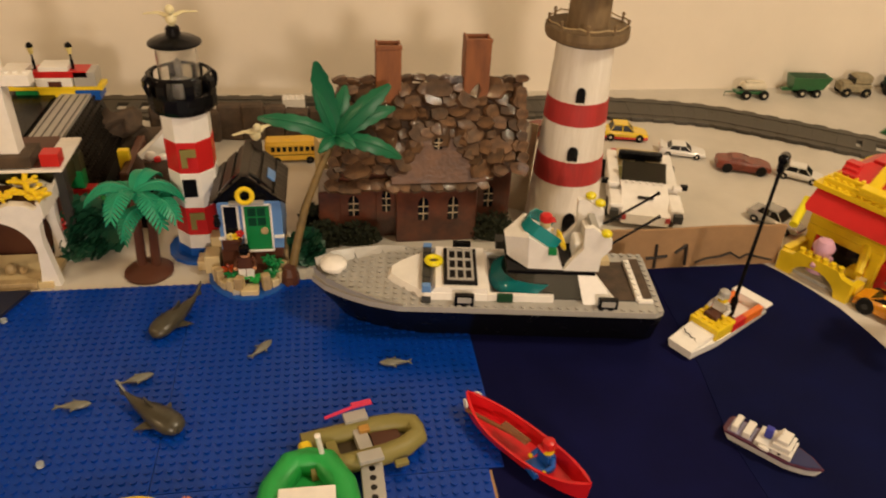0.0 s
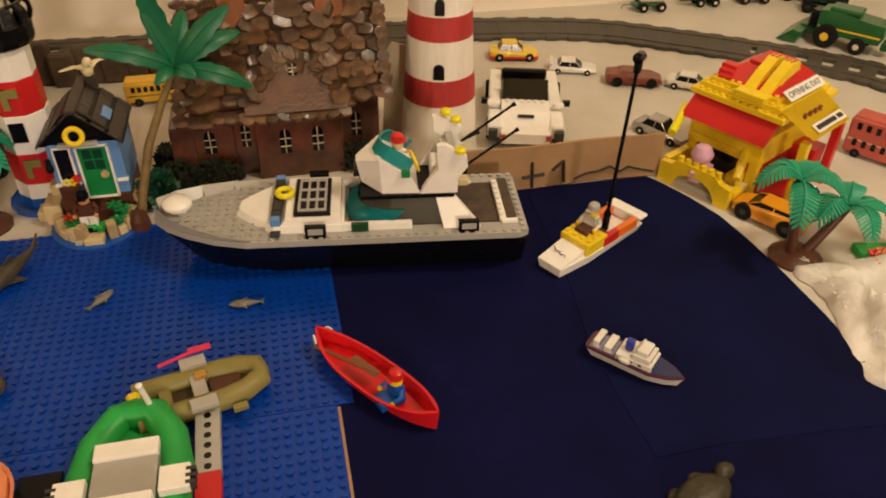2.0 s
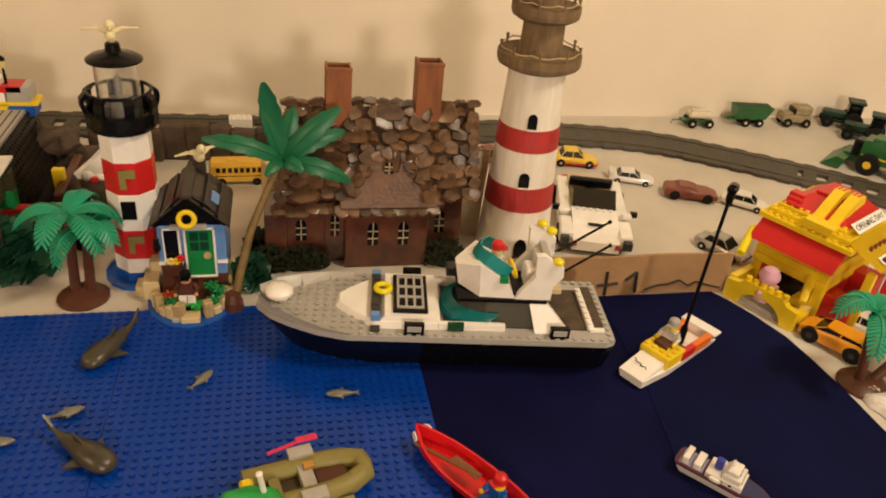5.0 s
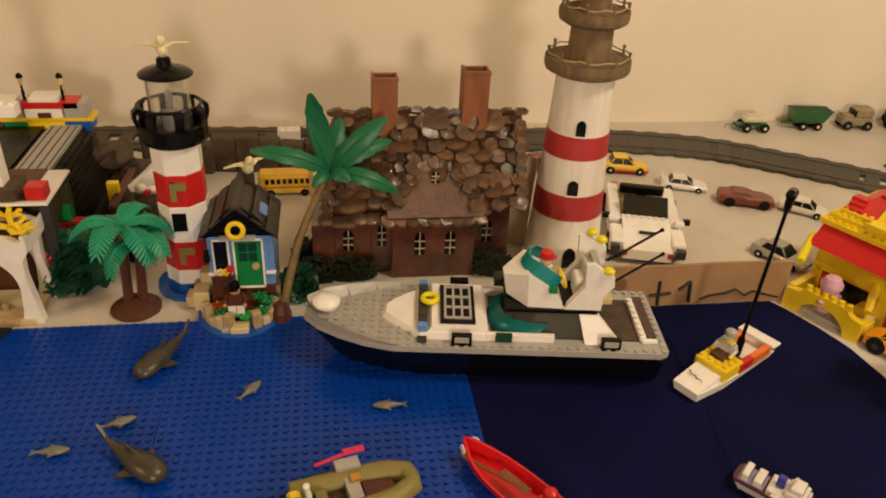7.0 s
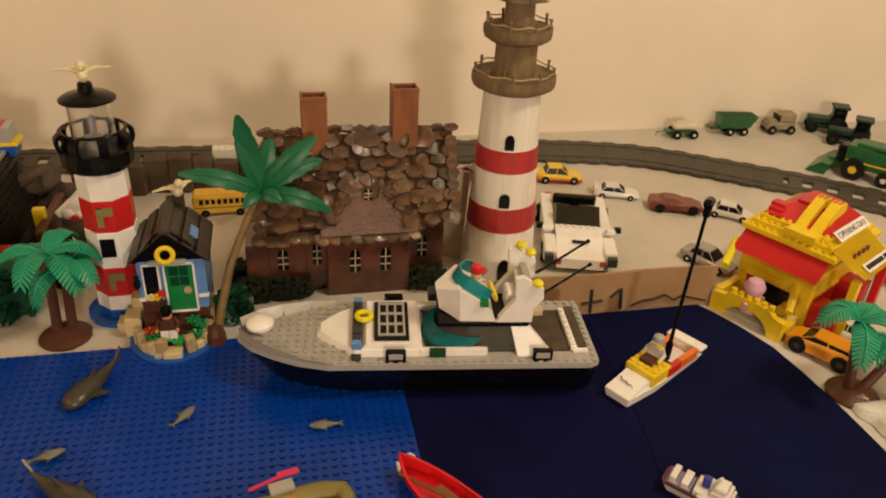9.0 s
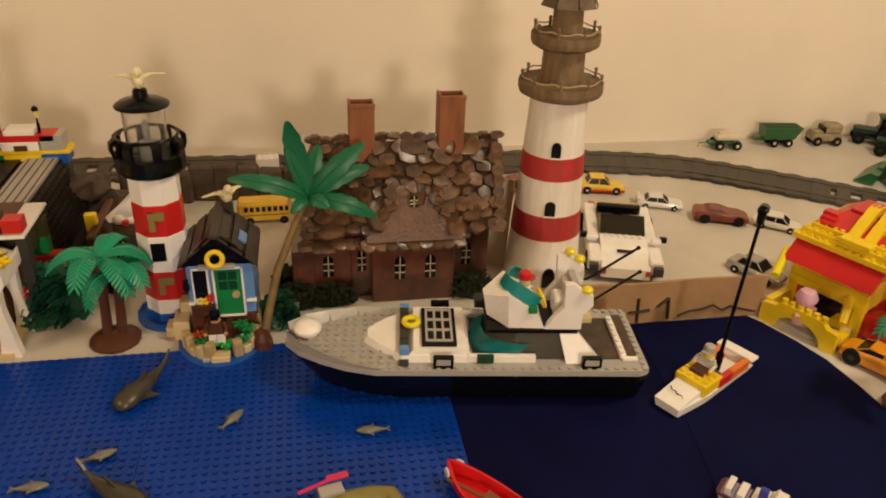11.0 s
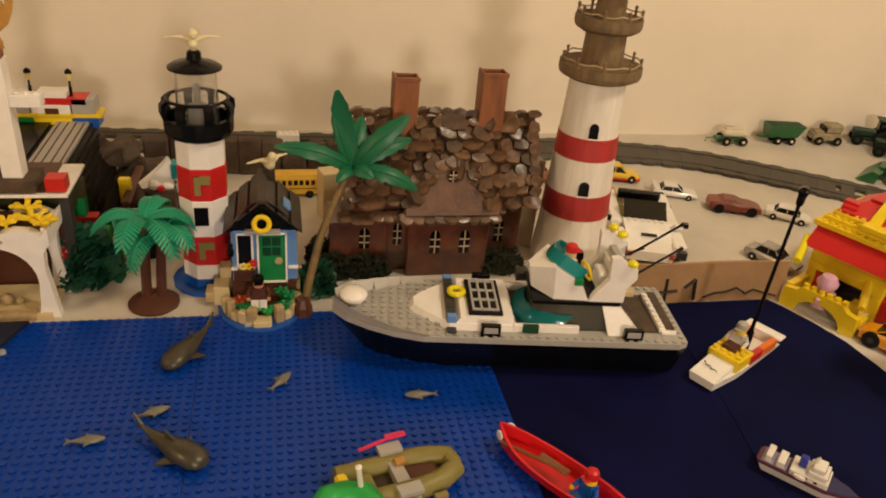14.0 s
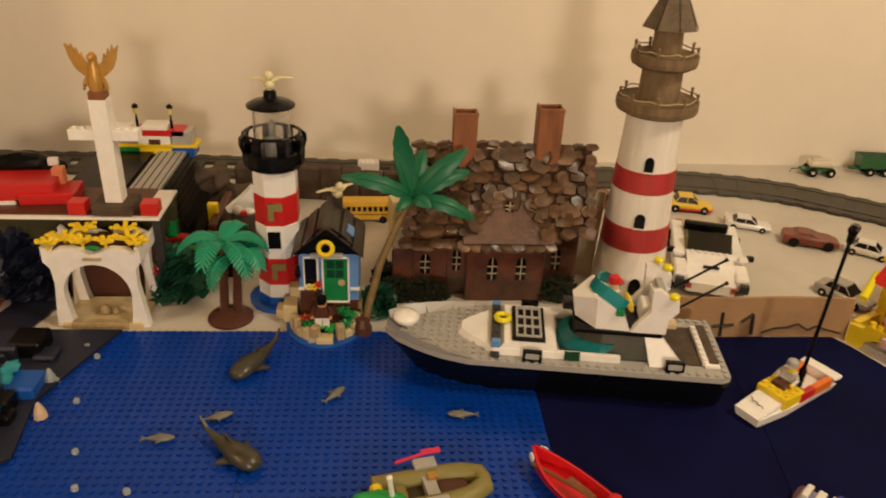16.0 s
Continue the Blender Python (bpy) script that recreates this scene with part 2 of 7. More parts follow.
# ---- the room and the board ----
solid("ground", box(new_bm(), -1.6, 1.35, -0.45, 1.18, -0.022, -0.002, 0), TABLE, label="white painted display board under the toys", category="board", kind="structure")
solid("wall_back", box(new_bm(), -1.7, 1.45, 1.18, 1.28, -0.75, 1.65, 0), PLASTER, label="cream painted plaster wall behind the display", category="wall", kind="structure")
# the unseen sides, front and ceiling take the darker ROOM colour for deeper shadows
solid("wall_right", box(new_bm(), 1.35, 1.45, -2.6, 1.18, -0.75, 1.65, 0), ROOM, label="unseen side wall in dark tan that cuts bounced light", category="wall", kind="structure")
solid("wall_left", box(new_bm(), -1.7, -1.6, -2.6, 1.18, -0.75, 1.65, 0), ROOM, label="unseen side wall in dark tan that cuts bounced light", category="wall", kind="structure")
# added out of view: keeps the left lamp off the back wall's left end
solid("wall_return", box(new_bm(), -0.74, -0.57, 0.85, 1.18, -0.75, 1.65, 0), ROOM, label="unseen wall block added to shade the back wall's left end", category="wall", kind="structure")
solid("wall_front", box(new_bm(), -1.7, 1.45, -2.7, -2.6, -0.75, 1.65, 0), ROOM, label="unseen wall across the room in dark tan that cuts bounced light", category="wall", kind="structure")
solid("ceiling", box(new_bm(), -1.7, 1.45, -2.7, 1.28, 1.65, 1.75, 0), ROOM, label="unseen ceiling in dark tan that cuts bounced light", category="ceiling", kind="structure")
solid("floor", box(new_bm(), -1.7, 1.45, -2.7, 1.28, -0.85, -0.75, 0), WOODGREY, label="brown wooden room floor", category="floor", kind="structure")


def studded_plate(x0, y0, nx, ny):
    th = thing("studded_plate", (x0, y0, 0), 0, "blue plastic studded building plate laid as water", "building plate", "blue plates laid as the sea")
    part("sheet", box(new_bm(), 0.0002, nx * U - 0.0002, 0.0002, ny * U - 0.0002, -0.002, 0, 0.0002), PLATEBLUE, th)
    part("studs", studs(new_bm(), [((i + 0.5) * U, (j + 0.5) * U) for i in range(nx) for j in range(ny)], -0.0001), PLATEBLUE, th, kind="stuff", smooth=True)


for px, py in ((-0.032, 0.415), (-0.288, 0.415), (-0.044, 0.1588), (-0.300, 0.1588)):
    studded_plate(px, py, 32, 32)
# card under the near plate shows along its edge
solid("card_sheet", box(new_bm(), 0.15, 0.2138, 0.02, 0.413, -0.0019, -0.0005, 0), CARD, label="brown card edge under the blue plate", category="card")

shore = [(0.2, -0.2), (0.63, -0.2), (0.622, 0.25), (0.611, 0.332), (0.613, 0.43), (0.611, 0.49), (0.607, 0.54), (0.601, 0.58), (0.588, 0.615), (0.572, 0.648), (0.562, 0.663), (0.2, 0.663)]
solid("water", prism(new_bm(), shore, -0.0018, -0.0008), NAVY, label="dark navy felt sheet laid as deep water", category="water", kind="structure")
top_sheet = [(0.4135, 0.325), (0.46, 0.326), (0.53, 0.322), (0.6095, 0.315), (0.6125, 0.43), (0.6105, 0.49), (0.6065, 0.54), (0.5995, 0.58), (0.587, 0.614), (0.571, 0.646), (0.55, 0.655), (0.43, 0.652), (0.421, 0.51), (0.409, 0.43), (0.411, 0.36)]
solid("felt_sheet", prism(new_bm(), top_sheet, -0.0008, -0.0003), NAVY2, label="faded navy felt sheet overlapping the deep water", category="felt sheet")

# cardboard quay with marker writing
quay = thing("cardboard_strip", (0.33, 0.664, 0), 0, "brown cardboard quay wall with black marker writing", "cardboard")
qb = new_bm()
segs = [(x / 100 * 0.246, 0.0012 * math.sin(x / 9)) for x in range(0, 101, 4)]
prism(qb, segs + [(x, y + 0.003) for x, y in reversed(segs)], -0.0008, 0.047)
part("board", qb, CARD, quay)
for name, strokes in (("letter_t", [[(0.105, 0.030), (0.107, 0.001)], [(0.096, 0.013), (0.119, 0.015)]]), ("numeral_1", [[(0.127, 0.018), (0.138, 0.028)], [(0.138, 0.028), (0.141, 0.003)]])):
    ink = new_bm()
    for ends in strokes:
        tube(ink, [(x, -0.0016, z) for x, z in ends], 0.0017, n=6, flat=1.0)
    part(name, ink, INK, quay, "black marker stroke")
zz = new_bm()
zig = [(0.152, 0.005), (0.165, 0.010), (0.178, 0.011), (0.19, 0.0155), (0.202, 0.008), (0.21, 0.013), (0.222, 0.009), (0.240, 0.004)]
for (xa, za), (xb, zb) in zip(zig, zig[1:]):
    tube(zz, [(xa, -0.0015, za), (xb, -0.0015, zb)], 0.0011, n=6, flat=1.0)
part("marker_line", zz, INK, quay)

# ---- toy figures: one plain mesh each ----


def figure(name, at, rz, torso, legs, head, hat, label, seated=False, tall=1.0, group=""):
    bm = new_bm()
    mats = [torso, legs, head, hat]
    seen = bm.faces.layers.int.new("seen")

    def done(k):
        for f in bm.faces:
            if not f[seen]:
                f[seen], f.material_index = 1, k

    if seated:
        box(bm, -0.0075, 0.0075, -0.016, 0.004, 0, 0.007, 0.0008)
        z = 0.004
    else:
        box(bm, -0.0076, -0.0003, -0.004, 0.004, 0, 0.013, 0.0006)
        box(bm, 0.0003, 0.0076, -0.004, 0.004, 0, 0.013, 0.0006)
        z = 0.013
    done(1)
    prism(bm, [(-0.0078, -0.004), (0.0078, -0.004), (0.0078, 0.004), (-0.0078, 0.004)], z, z + 0.0125, top=[(-0.0055, -0.0036), (0.0055, -0.0036), (0.0055, 0.0036), (-0.0055, 0.0036)])
    for s in (-1, 1):
        tube(bm, [(s * 0.0062, 0, z + 0.0115), (s * 0.0095, -0.001, z + 0.007), (s * 0.0095, -0.007, z + 0.004)], 0.0024, 0.002, 8)
    done(0)
    for s in (-1, 1):
        ball(bm, (s * 0.0095, -0.0085, z + 0.0035), 0.0023, 1)
    lathe(bm, [(0.002, z + 0.0125), (0.0049, z + 0.0135), (0.0051, z + 0.0205), (0.0042, z + 0.0222), (0.0, z + 0.0224)], 12)
    done(2)
    lathe(bm, [(0.0054, z + 0.0185), (0.0058, z + 0.021), (0.005, z + 0.0245), (0.0025, z + 0.0262), (0.0, z + 0.0264)], 12)
    box(bm, -0.004, 0.004, -0.0085, -0.003, z + 0.0188, z + 0.0199, 0.0004)
    done(3)
    me = mesh(name, bm, mats[0], True)
    for k in mats[1:]:
        me.materials.append(k)
    ob = new(name, me)
    ob.matrix_world = pose(*at, 0, 0, rz) @ Matrix.Diagonal((tall, tall, tall, 1))
    return tagged(ob, label, "toy figure", group)


# ---- patrol boat ----
DECK = [(0.0, -0.006), (0.013, -0.02), (0.033, -0.032), (0.055, -0.0415), (0.08, -0.0475), (0.305, -0.0475), (0.313, -0.043), (0.313, 0.043), (0.305, 0.0475), (0.08, 0.0475), (0.055, 0.0415), (0.033, 0.032), (0.013, 0.02), (0.0, 0.006)]


def patrol_boat():
    th = thing("patrol_boat", (0.0835, 0.6180, 0), -7.6, "grey-decked toy patrol boat with black hull and white bridge", "toy boat")
    low = [(0.03 + x * 0.905, y * 0.60) for x, y in DECK]
    part("hull", prism(new_bm(), low, 0.0002, 0.039, top=[(x, y) for x, y in DECK]), BLACK, th, "glossy black plastic hull")
    dk = new_bm()
    prism(dk, [(x, y) for x, y in DECK], 0.039, 0.0445)
    part("deck", dk, GREY, th, "light grey studded deck")
    # raised bow rim
    rim = new_bm()
    for s in (-1, 1):
        edge = [(0.085, 0.0455, 0.0458), (0.06, 0.041, 0.0485), (0.035, 0.0305, 0.0515), (0.015, 0.0185, 0.0540), (0.0025, 0.004, 0.0560)]
        for (xa, ya, za), (xb, yb, zb) in zip(edge, edge[1:]):
            vs = [rim.verts.new(p) for p in ((xa, s * ya, 0.044), (xb, s * yb, 0.044), (xb - 0.001, s * (yb + 0.0025), zb), (xa, s * (ya + 0.0022), za), (xa + 0.001, s * (ya - 0.005), 0.0444), (xb + 0.003, s * max(yb - 0.006, 0), 0.0444))]
            rim.faces.new((vs[0], vs[1], vs[2], vs[3]))
            rim.faces.new((vs[3], vs[2], vs[5], vs[4]))
    part("bow_rim", rim, GREY, th)
    places = []
    for i in range(39):
        for j in range(12):
            x, y = 0.001 + (i + 0.5) * U, (j - 5.5) * U
            half = 0.0475 if x > 0.08 else 0.0475 * (x / 0.08) ** 0.62
            if abs(y) > half - 0.006 and x < 0.085:
                continue
            if 0.072 < x < 0.255 and abs(y) < 0.037 and x > 0.072 + abs(y) * 0.9:
                continue
            if 0.20 < x < 0.305 and abs(y) < 0.037:
                continue
            places.append((x, y))
    part("deck_studs", studs(new_bm(), places, 0.0443), GREY, th, kind="stuff", smooth=True)
    dome = new_bm()
    lathe(dome, [(0.0085, 0.0445), (0.0095, 0.0480), (0.0122, 0.0492), (0.0124, 0.0520), (0.0100, 0.0552), (0.0045, 0.0566), (0, 0.0568)], 24, Matrix.Translation((0.0185, 0.005, 0)))
    part("bow_light", dome, WHITE, th, "round white dome at the bow", True)
    # forward cabin: stepped white wedge
    cab = new_bm()
    prism(cab, [(0.068, -0.006), (0.075, -0.014), (0.083, -0.021), (0.094, -0.029), (0.100, -0.0365), (0.160, -0.0365), (0.160, 0.0365), (0.100, 0.0365), (0.094, 0.029), (0.083, 0.021), (0.075, 0.014), (0.068, 0.006)], 0.0445, 0.0505,
          top=[(0.072, -0.006), (0.079, -0.014), (0.087, -0.021), (0.097, -0.029), (0.103, -0.035), (0.160, -0.035), (0.160, 0.035), (0.103, 0.035), (0.097, 0.029), (0.087, 0.021), (0.079, 0.014), (0.072, 0.006)])
    prism(cab, [(0.108, -0.034), (0.158, -0.034), (0.158, 0.034), (0.108, 0.034)], 0.0505, 0.0555, top=[(0.112, -0.033), (0.157, -0.033), (0.157, 0.033), (0.112, 0.033)])
    part("cabin", cab, WHITE, th, "white sloped forward cabin")
    part("side_wall", box(new_bm(), 0.158, 0.216, -0.0365, -0.032, 0.0445, 0.0515), WHITE, th)
    part("side_wall", box(new_bm(), 0.158, 0.216, 0.032, 0.0365, 0.0445, 0.0515), WHITE, th)
    band = new_bm()
    for k, (ya, yb) in enumerate(((-0.044, -0.036), (-0.028, -0.019), (-0.018, 0.02), (0.021, 0.03))):
        box(band, 0.100, 0.108, ya, yb, 0.046, 0.0564 if k else 0.0478)
    part("grille_band", band, DGREY, th, "dark grey grille strip")
    for ya in (-0.0345, 0.0305):
        part("blue_tile", box(new_bm(), 0.100, 0.108, ya, ya + 0.006, 0.05, 0.0572), LBLUE, th)
    part("life_ring", torus(new_bm(), 0.0062, 0.0026, Matrix.Translation((0.110, 0.003, 0.0595))), brick("lime yellow", (0.75, 0.66, 0.01)), th, "bright yellow life ring", True)
    hatch = part("hatch", box(new_bm(), 0.119, 0.149, -0.029, 0.027, 0.055, 0.0585), BLACK, th, "black framed roof hatch with grey lattice")
    for a in range(4):
        y = -0.0245 + a * 0.0157
        part("lattice_bar", box(new_bm(), 0.1225, 0.1455, y - 0.0013, y + 0.0013, 0.058, 0.0598, 0.0002), GREY, hatch)
        x = 0.1232 + a * 0.0072
        part("lattice_bar", box(new_bm(), x - 0.0010, x + 0.0010, -0.0258, 0.0239, 0.058, 0.0601, 0.0002), GREY, hatch)
    # side ports on the near gunwale
    for x in (0.137, 0.2625):
        port = part("gunwale_port", box(new_bm(), x - 0.0085, x + 0.0085, -0.0455, -0.040, 0.044, 0.0555), BLACK, th, "black framed gunwale port")
        part("pane", box(new_bm(), x - 0.006, x + 0.006, -0.0461, -0.0425, 0.0485, 0.0540, 0.0002), GREY, port)
        far = part("gunwale_port", box(new_bm(), x - 0.0085, x + 0.0085, 0.040, 0.0455, 0.044, 0.0555), BLACK, th)
    part("green_tile", box(new_bm(), 0.166, 0.180, -0.0385, -0.034, 0.045, 0.0522), brick("dark green", (0.004, 0.05, 0.02)), th)
    # sunken well with smoke glass
    well = new_bm()
    box(well, 0.163, 0.300, -0.031, 0.031, 0.0446, 0.0452, 0)
    part("well_floor", well, DGREY, th)
    tr = new_bm()
    prev = None
    for k in range(-10, 11):
        a, s = abs(k) / 10, (1 if k > 0 else -1)
        x, y = 0.1605 + 0.040 * a ** 2.2, s * 0.0335 * math.sin(a * math.pi / 2)
        cur = [tr.verts.new((x, y, 0.0455)), tr.verts.new((x + 0.002, y * 0.98, 0.0525)), tr.verts.new((x + 0.011, y * 0.86, 0.0585))]
        if prev:
            tr.faces.new((prev[0], cur[0], cur[1], prev[1]))
            tr.faces.new((prev[1], cur[1], cur[2], prev[2]))
        prev = cur
    bmesh.ops.solidify(tr, geom=tr.faces[:], thickness=0.0016)
    part("windscreen", tr, TEAL, th, "clear teal curved windscreen", True)
    sm = new_bm()
    prism(sm, [(0.170, -0.018), (0.178, -0.027), (0.196, -0.0305), (0.255, -0.0305), (0.255, 0.0305), (0.196, 0.0305), (0.178, 0.027), (0.170, 0.018)], 0.0455, 0.0675,
          top=[(0.180, -0.014), (0.186, -0.020), (0.200, -0.0225), (0.252, -0.0225), (0.252, 0.0225), (0.200, 0.0225), (0.186, 0.020), (0.180, 0.014)])
    part("wheelhouse", sm, SMOKE, th, "smoke-coloured clear wheelhouse")
    # aft pit with a grille step
    part("aft_pit", box(new_bm(), 0.262, 0.302, -0.030, 0.031, 0.0453, 0.0456, 0), ROCKS, th, "dark sunken aft pit")
    st = new_bm()
    box(st, 0.2905, 0.2960, -0.031, 0.030, 0.0447, 0.0492)
    for k in range(7):
        lathe(st, [(0.0022, 0.049), (0.0022, 0.0508), (0, 0.0508)], 8, Matrix.Translation((0.2932, -0.027 + k * 0.0085, 0)))
    part("white_step", st, WHITE, th)
    part("aft_plate", box(new_bm(), 0.2964, 0.3050, -0.029, 0.033, 0.0447, 0.0486), ROCKS, th, "dark brown plate behind the white step")
    part("aft_tile", box(new_bm(), 0.292, 0.3055, -0.034, -0.030, 0.0447, 0.0478), WHITE, th)
    # side wing fairings
    for s in (-1, 1):
        w = new_bm()
        v = [w.verts.new(p) for p in ((0.2425, s * 0.0375, 0.0445), (0.2735, s * 0.0375, 0.0445), (0.2520, s * 0.0240, 0.0672), (0.2365, s * 0.0240, 0.0672), (0.2425, s * 0.030, 0.0445), (0.2735, s * 0.030, 0.0445), (0.2520, s * 0.0180, 0.0672), (0.2365, s * 0.0180, 0.0672))]
        for f in ((0, 1, 2, 3), (4, 5, 6, 7), (0, 1, 5, 4), (1, 2, 6, 5), (2, 3, 7, 6), (3, 0, 4, 7)):
            w.faces.new([v[i] for i in f])
        part("wing_fairing", w, WHITE, th, "white sloped side fairing")
    # flying bridge
    part("bridge_floor", box(new_bm(), 0.174, 0.252, -0.025, 0.025, 0.067, 0.0705), BLACK, th)
    nose = new_bm()
    ring = [[nose.verts.new((x, s * y, z)) for x, y, z in pts for s in (-1, 1)] for pts in (
        ((0.1755, 0.004, 0.0725), (0.1925, 0.0215, 0.0705), (0.2235, 0.0225, 0.0705)),
        ((0.1715, 0.005, 0.0930), (0.1905, 0.0215, 0.1020), (0.2150, 0.0215, 0.0880)))]
    lo, hi = ring
    for s in (0, 1):
        for i, j in ((0, 2), (2, 4)):
            nose.faces.new((lo[i + s], lo[j + s], hi[j + s], hi[i + s]))
    for f in ((lo[0], lo[1], hi[1], hi[0]), (lo[4], lo[5], hi[5], hi[4]), (hi[0], hi[1], hi[3], hi[2]), (hi[2], hi[3], hi[5], hi[4]), (lo[0], lo[1], lo[3], lo[2]), (lo[2], lo[3], lo[5], lo[4])):
        nose.faces.new(f)
    part("bridge_nose", nose, WHITE, th, "white pointed bridge nose")
    part("seat_pit", box(new_bm(), 0.2155, 0.240, -0.0195, 0.0195, 0.0707, 0.0735, 0.0003), BLACK, th)
    ws = new_bm()
    rim = [(0.2135, -0.0190, 0.0885), (0.2040, -0.0185, 0.0950), (0.1945, -0.0160, 0.1005), (0.1885, -0.0090, 0.1010), (0.1865, 0.0, 0.1008), (0.1885, 0.0090, 0.1010), (0.1945, 0.0160, 0.1005), (0.2040, 0.0185, 0.0950), (0.2135, 0.0190, 0.0885)]
    top = [(x + 0.006, y * 0.88, z + 0.0095) for x, y, z in rim]
    for k in range(8):
        ws.faces.new([ws.verts.new(p) for p in (rim[k], rim[k + 1], top[k + 1], top[k])])
    bmesh.ops.remove_doubles(ws, verts=ws.verts[:], dist=0.00001)
    bmesh.ops.solidify(ws, geom=ws.faces[:], thickness=0.0014)
    part("bridge_windscreen", ws, TEAL, th, "clear teal bridge windscreen", True)
    part("steering_wheel", torus(new_bm(), 0.0085, 0.0013, Matrix.Translation((0.2195, -0.014, 0.0965)) @ pose(0, 0, 0, 0, 72, 12)), YELLOW, th, "", True)
    part("green_lamp", box(new_bm(), 0.2085, 0.2155, -0.0245, -0.0205, 0.0865, 0.0925), GREEN, th)
    for s, rise in ((-1, 0.0), (1, 0.005)):
        fin = new_bm()
        prof = [(0.2235, 0.0705), (0.2545, 0.0705), (0.2550, 0.0845), (0.2625, 0.0945), (0.2615, 0.1040 + rise), (0.2530, 0.1085 + rise), (0.2440, 0.1150 + rise), (0.2370, 0.1140 + rise), (0.2385, 0.0930), (0.2290, 0.0800)]
        prism(fin, prof, -0.003, 0.003, Matrix.Translation((0, s * 0.0205, 0)) @ pose(0, 0, 0, 90, 0, 0))
        part("bridge_fin", fin, WHITE, th, "white swept bridge fin")
    part("bridge_back", box(new_bm(), 0.2425, 0.2510, -0.0175, 0.0175, 0.0705, 0.1000, 0.001), WHITE, th, "white panel between the fins")
    part("seat", box(new_bm(), 0.2330, 0.2424, -0.010, 0.010, 0.0735, 0.0910, 0.0015), WHITE, th)
    part("rod_bracket", box(new_bm(), 0.2560, 0.2640, -0.020, -0.010, 0.0745, 0.0800, 0.0006), TAN, th)
    part("cross_bar", box(new_bm(), 0.2470, 0.2530, -0.0175, 0.0175, 0.1000, 0.1060), GREY, th)
    for x, y, z in ((0.2560, -0.0225, 0.1090), (0.2480, 0.0205, 0.1220), (0.2565, 0.0175, 0.1165)):
        part("warning_light", lathe(new_bm(), [(0.0035, -0.0020), (0.0048, -0.0010), (0.0048, 0.0015), (0.0030, 0.0032), (0, 0.0034)], 12, Matrix.Translation((x, y, z))), brick("lime yellow", (0.75, 0.66, 0.01)), th, "", True)
    for a, b in (((0.2600, 0.002, 0.1050), (0.3030, 0.004, 0.1365)), ((0.2620, -0.003, 0.0830), (0.3065, 0.000, 0.1155)), ((0.2600, 0.010, 0.1000), (0.2760, 0.012, 0.1075))):
        rod = new_bm()
        tube(rod, [a, b], 0.0011, n=6)
        tube(rod, [Vector(b) - (Vector(b) - Vector(a)).normalized() * 0.003, b], 0.0017, n=6)
        part("fishing_rod", rod, BLACK, th)
    part("grey_grille", box(new_bm(), 0.168, 0.180, 0.028, 0.042, 0.058, 0.066), DGREY, th)
    return th


boat = patrol_boat()
figure("toy_figure", (0.2875, 0.5875, 0.0775), 85, WHITE, TAN, TAN, RED, "white-suited toy figure with red cap on the boat bridge")

# ---- brown cottage ----


def slate_meshes():
    out = []
    for k in range(5):
        bm = new_bm()
        n = 7
        w, h = 0.0098, 0.0092
        ring = []
        for i in range(n):
            a = 2 * math.pi * (i + random.uniform(-0.2, 0.2)) / n
            ring.append((w * math.cos(a) * random.uniform(0.75, 1.15), h * math.sin(a) * random.uniform(0.75, 1.15)))
        lo = [bm.verts.new((x, y, -0.0012)) for x, y in ring]
        hi = [bm.verts.new((x * 0.93, y * 0.93, random.uniform(0.0008, 0.0022))) for x, y in ring]
        c = bm.verts.new((random.uniform(-0.002, 0.002), random.uniform(-0.002, 0.002), 0.0018))
        for i in range(n):
            j = (i + 1) % n
            bm.faces.new((lo[i], lo[j], hi[j], hi[i]))
            bm.faces.new((hi[i], hi[j], c))
        out.append(mesh("slate", bm, SLATE, True))
    return out


def arched_window(parent, x, y, z0, w, h, facing=0):
    """A dark arched window with white glazing bars in a wall that faces -y."""
    pts = [(-w / 2, 0), (w / 2, 0), (w / 2, h * 0.72)] + [(w / 2 * math.cos(a), h * 0.72 + h * 0.28 * math.sin(a)) for a in (math.pi * k / 8 for k in range(1, 8))] + [(-w / 2, h * 0.72)]
    m = Matrix.Translation((x, y, z0)) @ pose(0, 0, 0, 90, 0, 0)
    win = part("window", prism(new_bm(), pts, -0.001, 0.0006, m), PANE, parent, "dark arched window with white glazing bars")
    part("glazing_bar", box(new_bm(), x - 0.0005, x + 0.0005, y - 0.0014, y - 0.0002, z0, z0 + h, 0), GLAZE, win)
    for k in (0.3, 0.62):
        part("glazing_bar", box(new_bm(), x - w / 2, x + w / 2, y - 0.0014, y - 0.0002, z0 + h * k - 0.0005, z0 + h * k + 0.0005, 0), GLAZE, win)
    return win


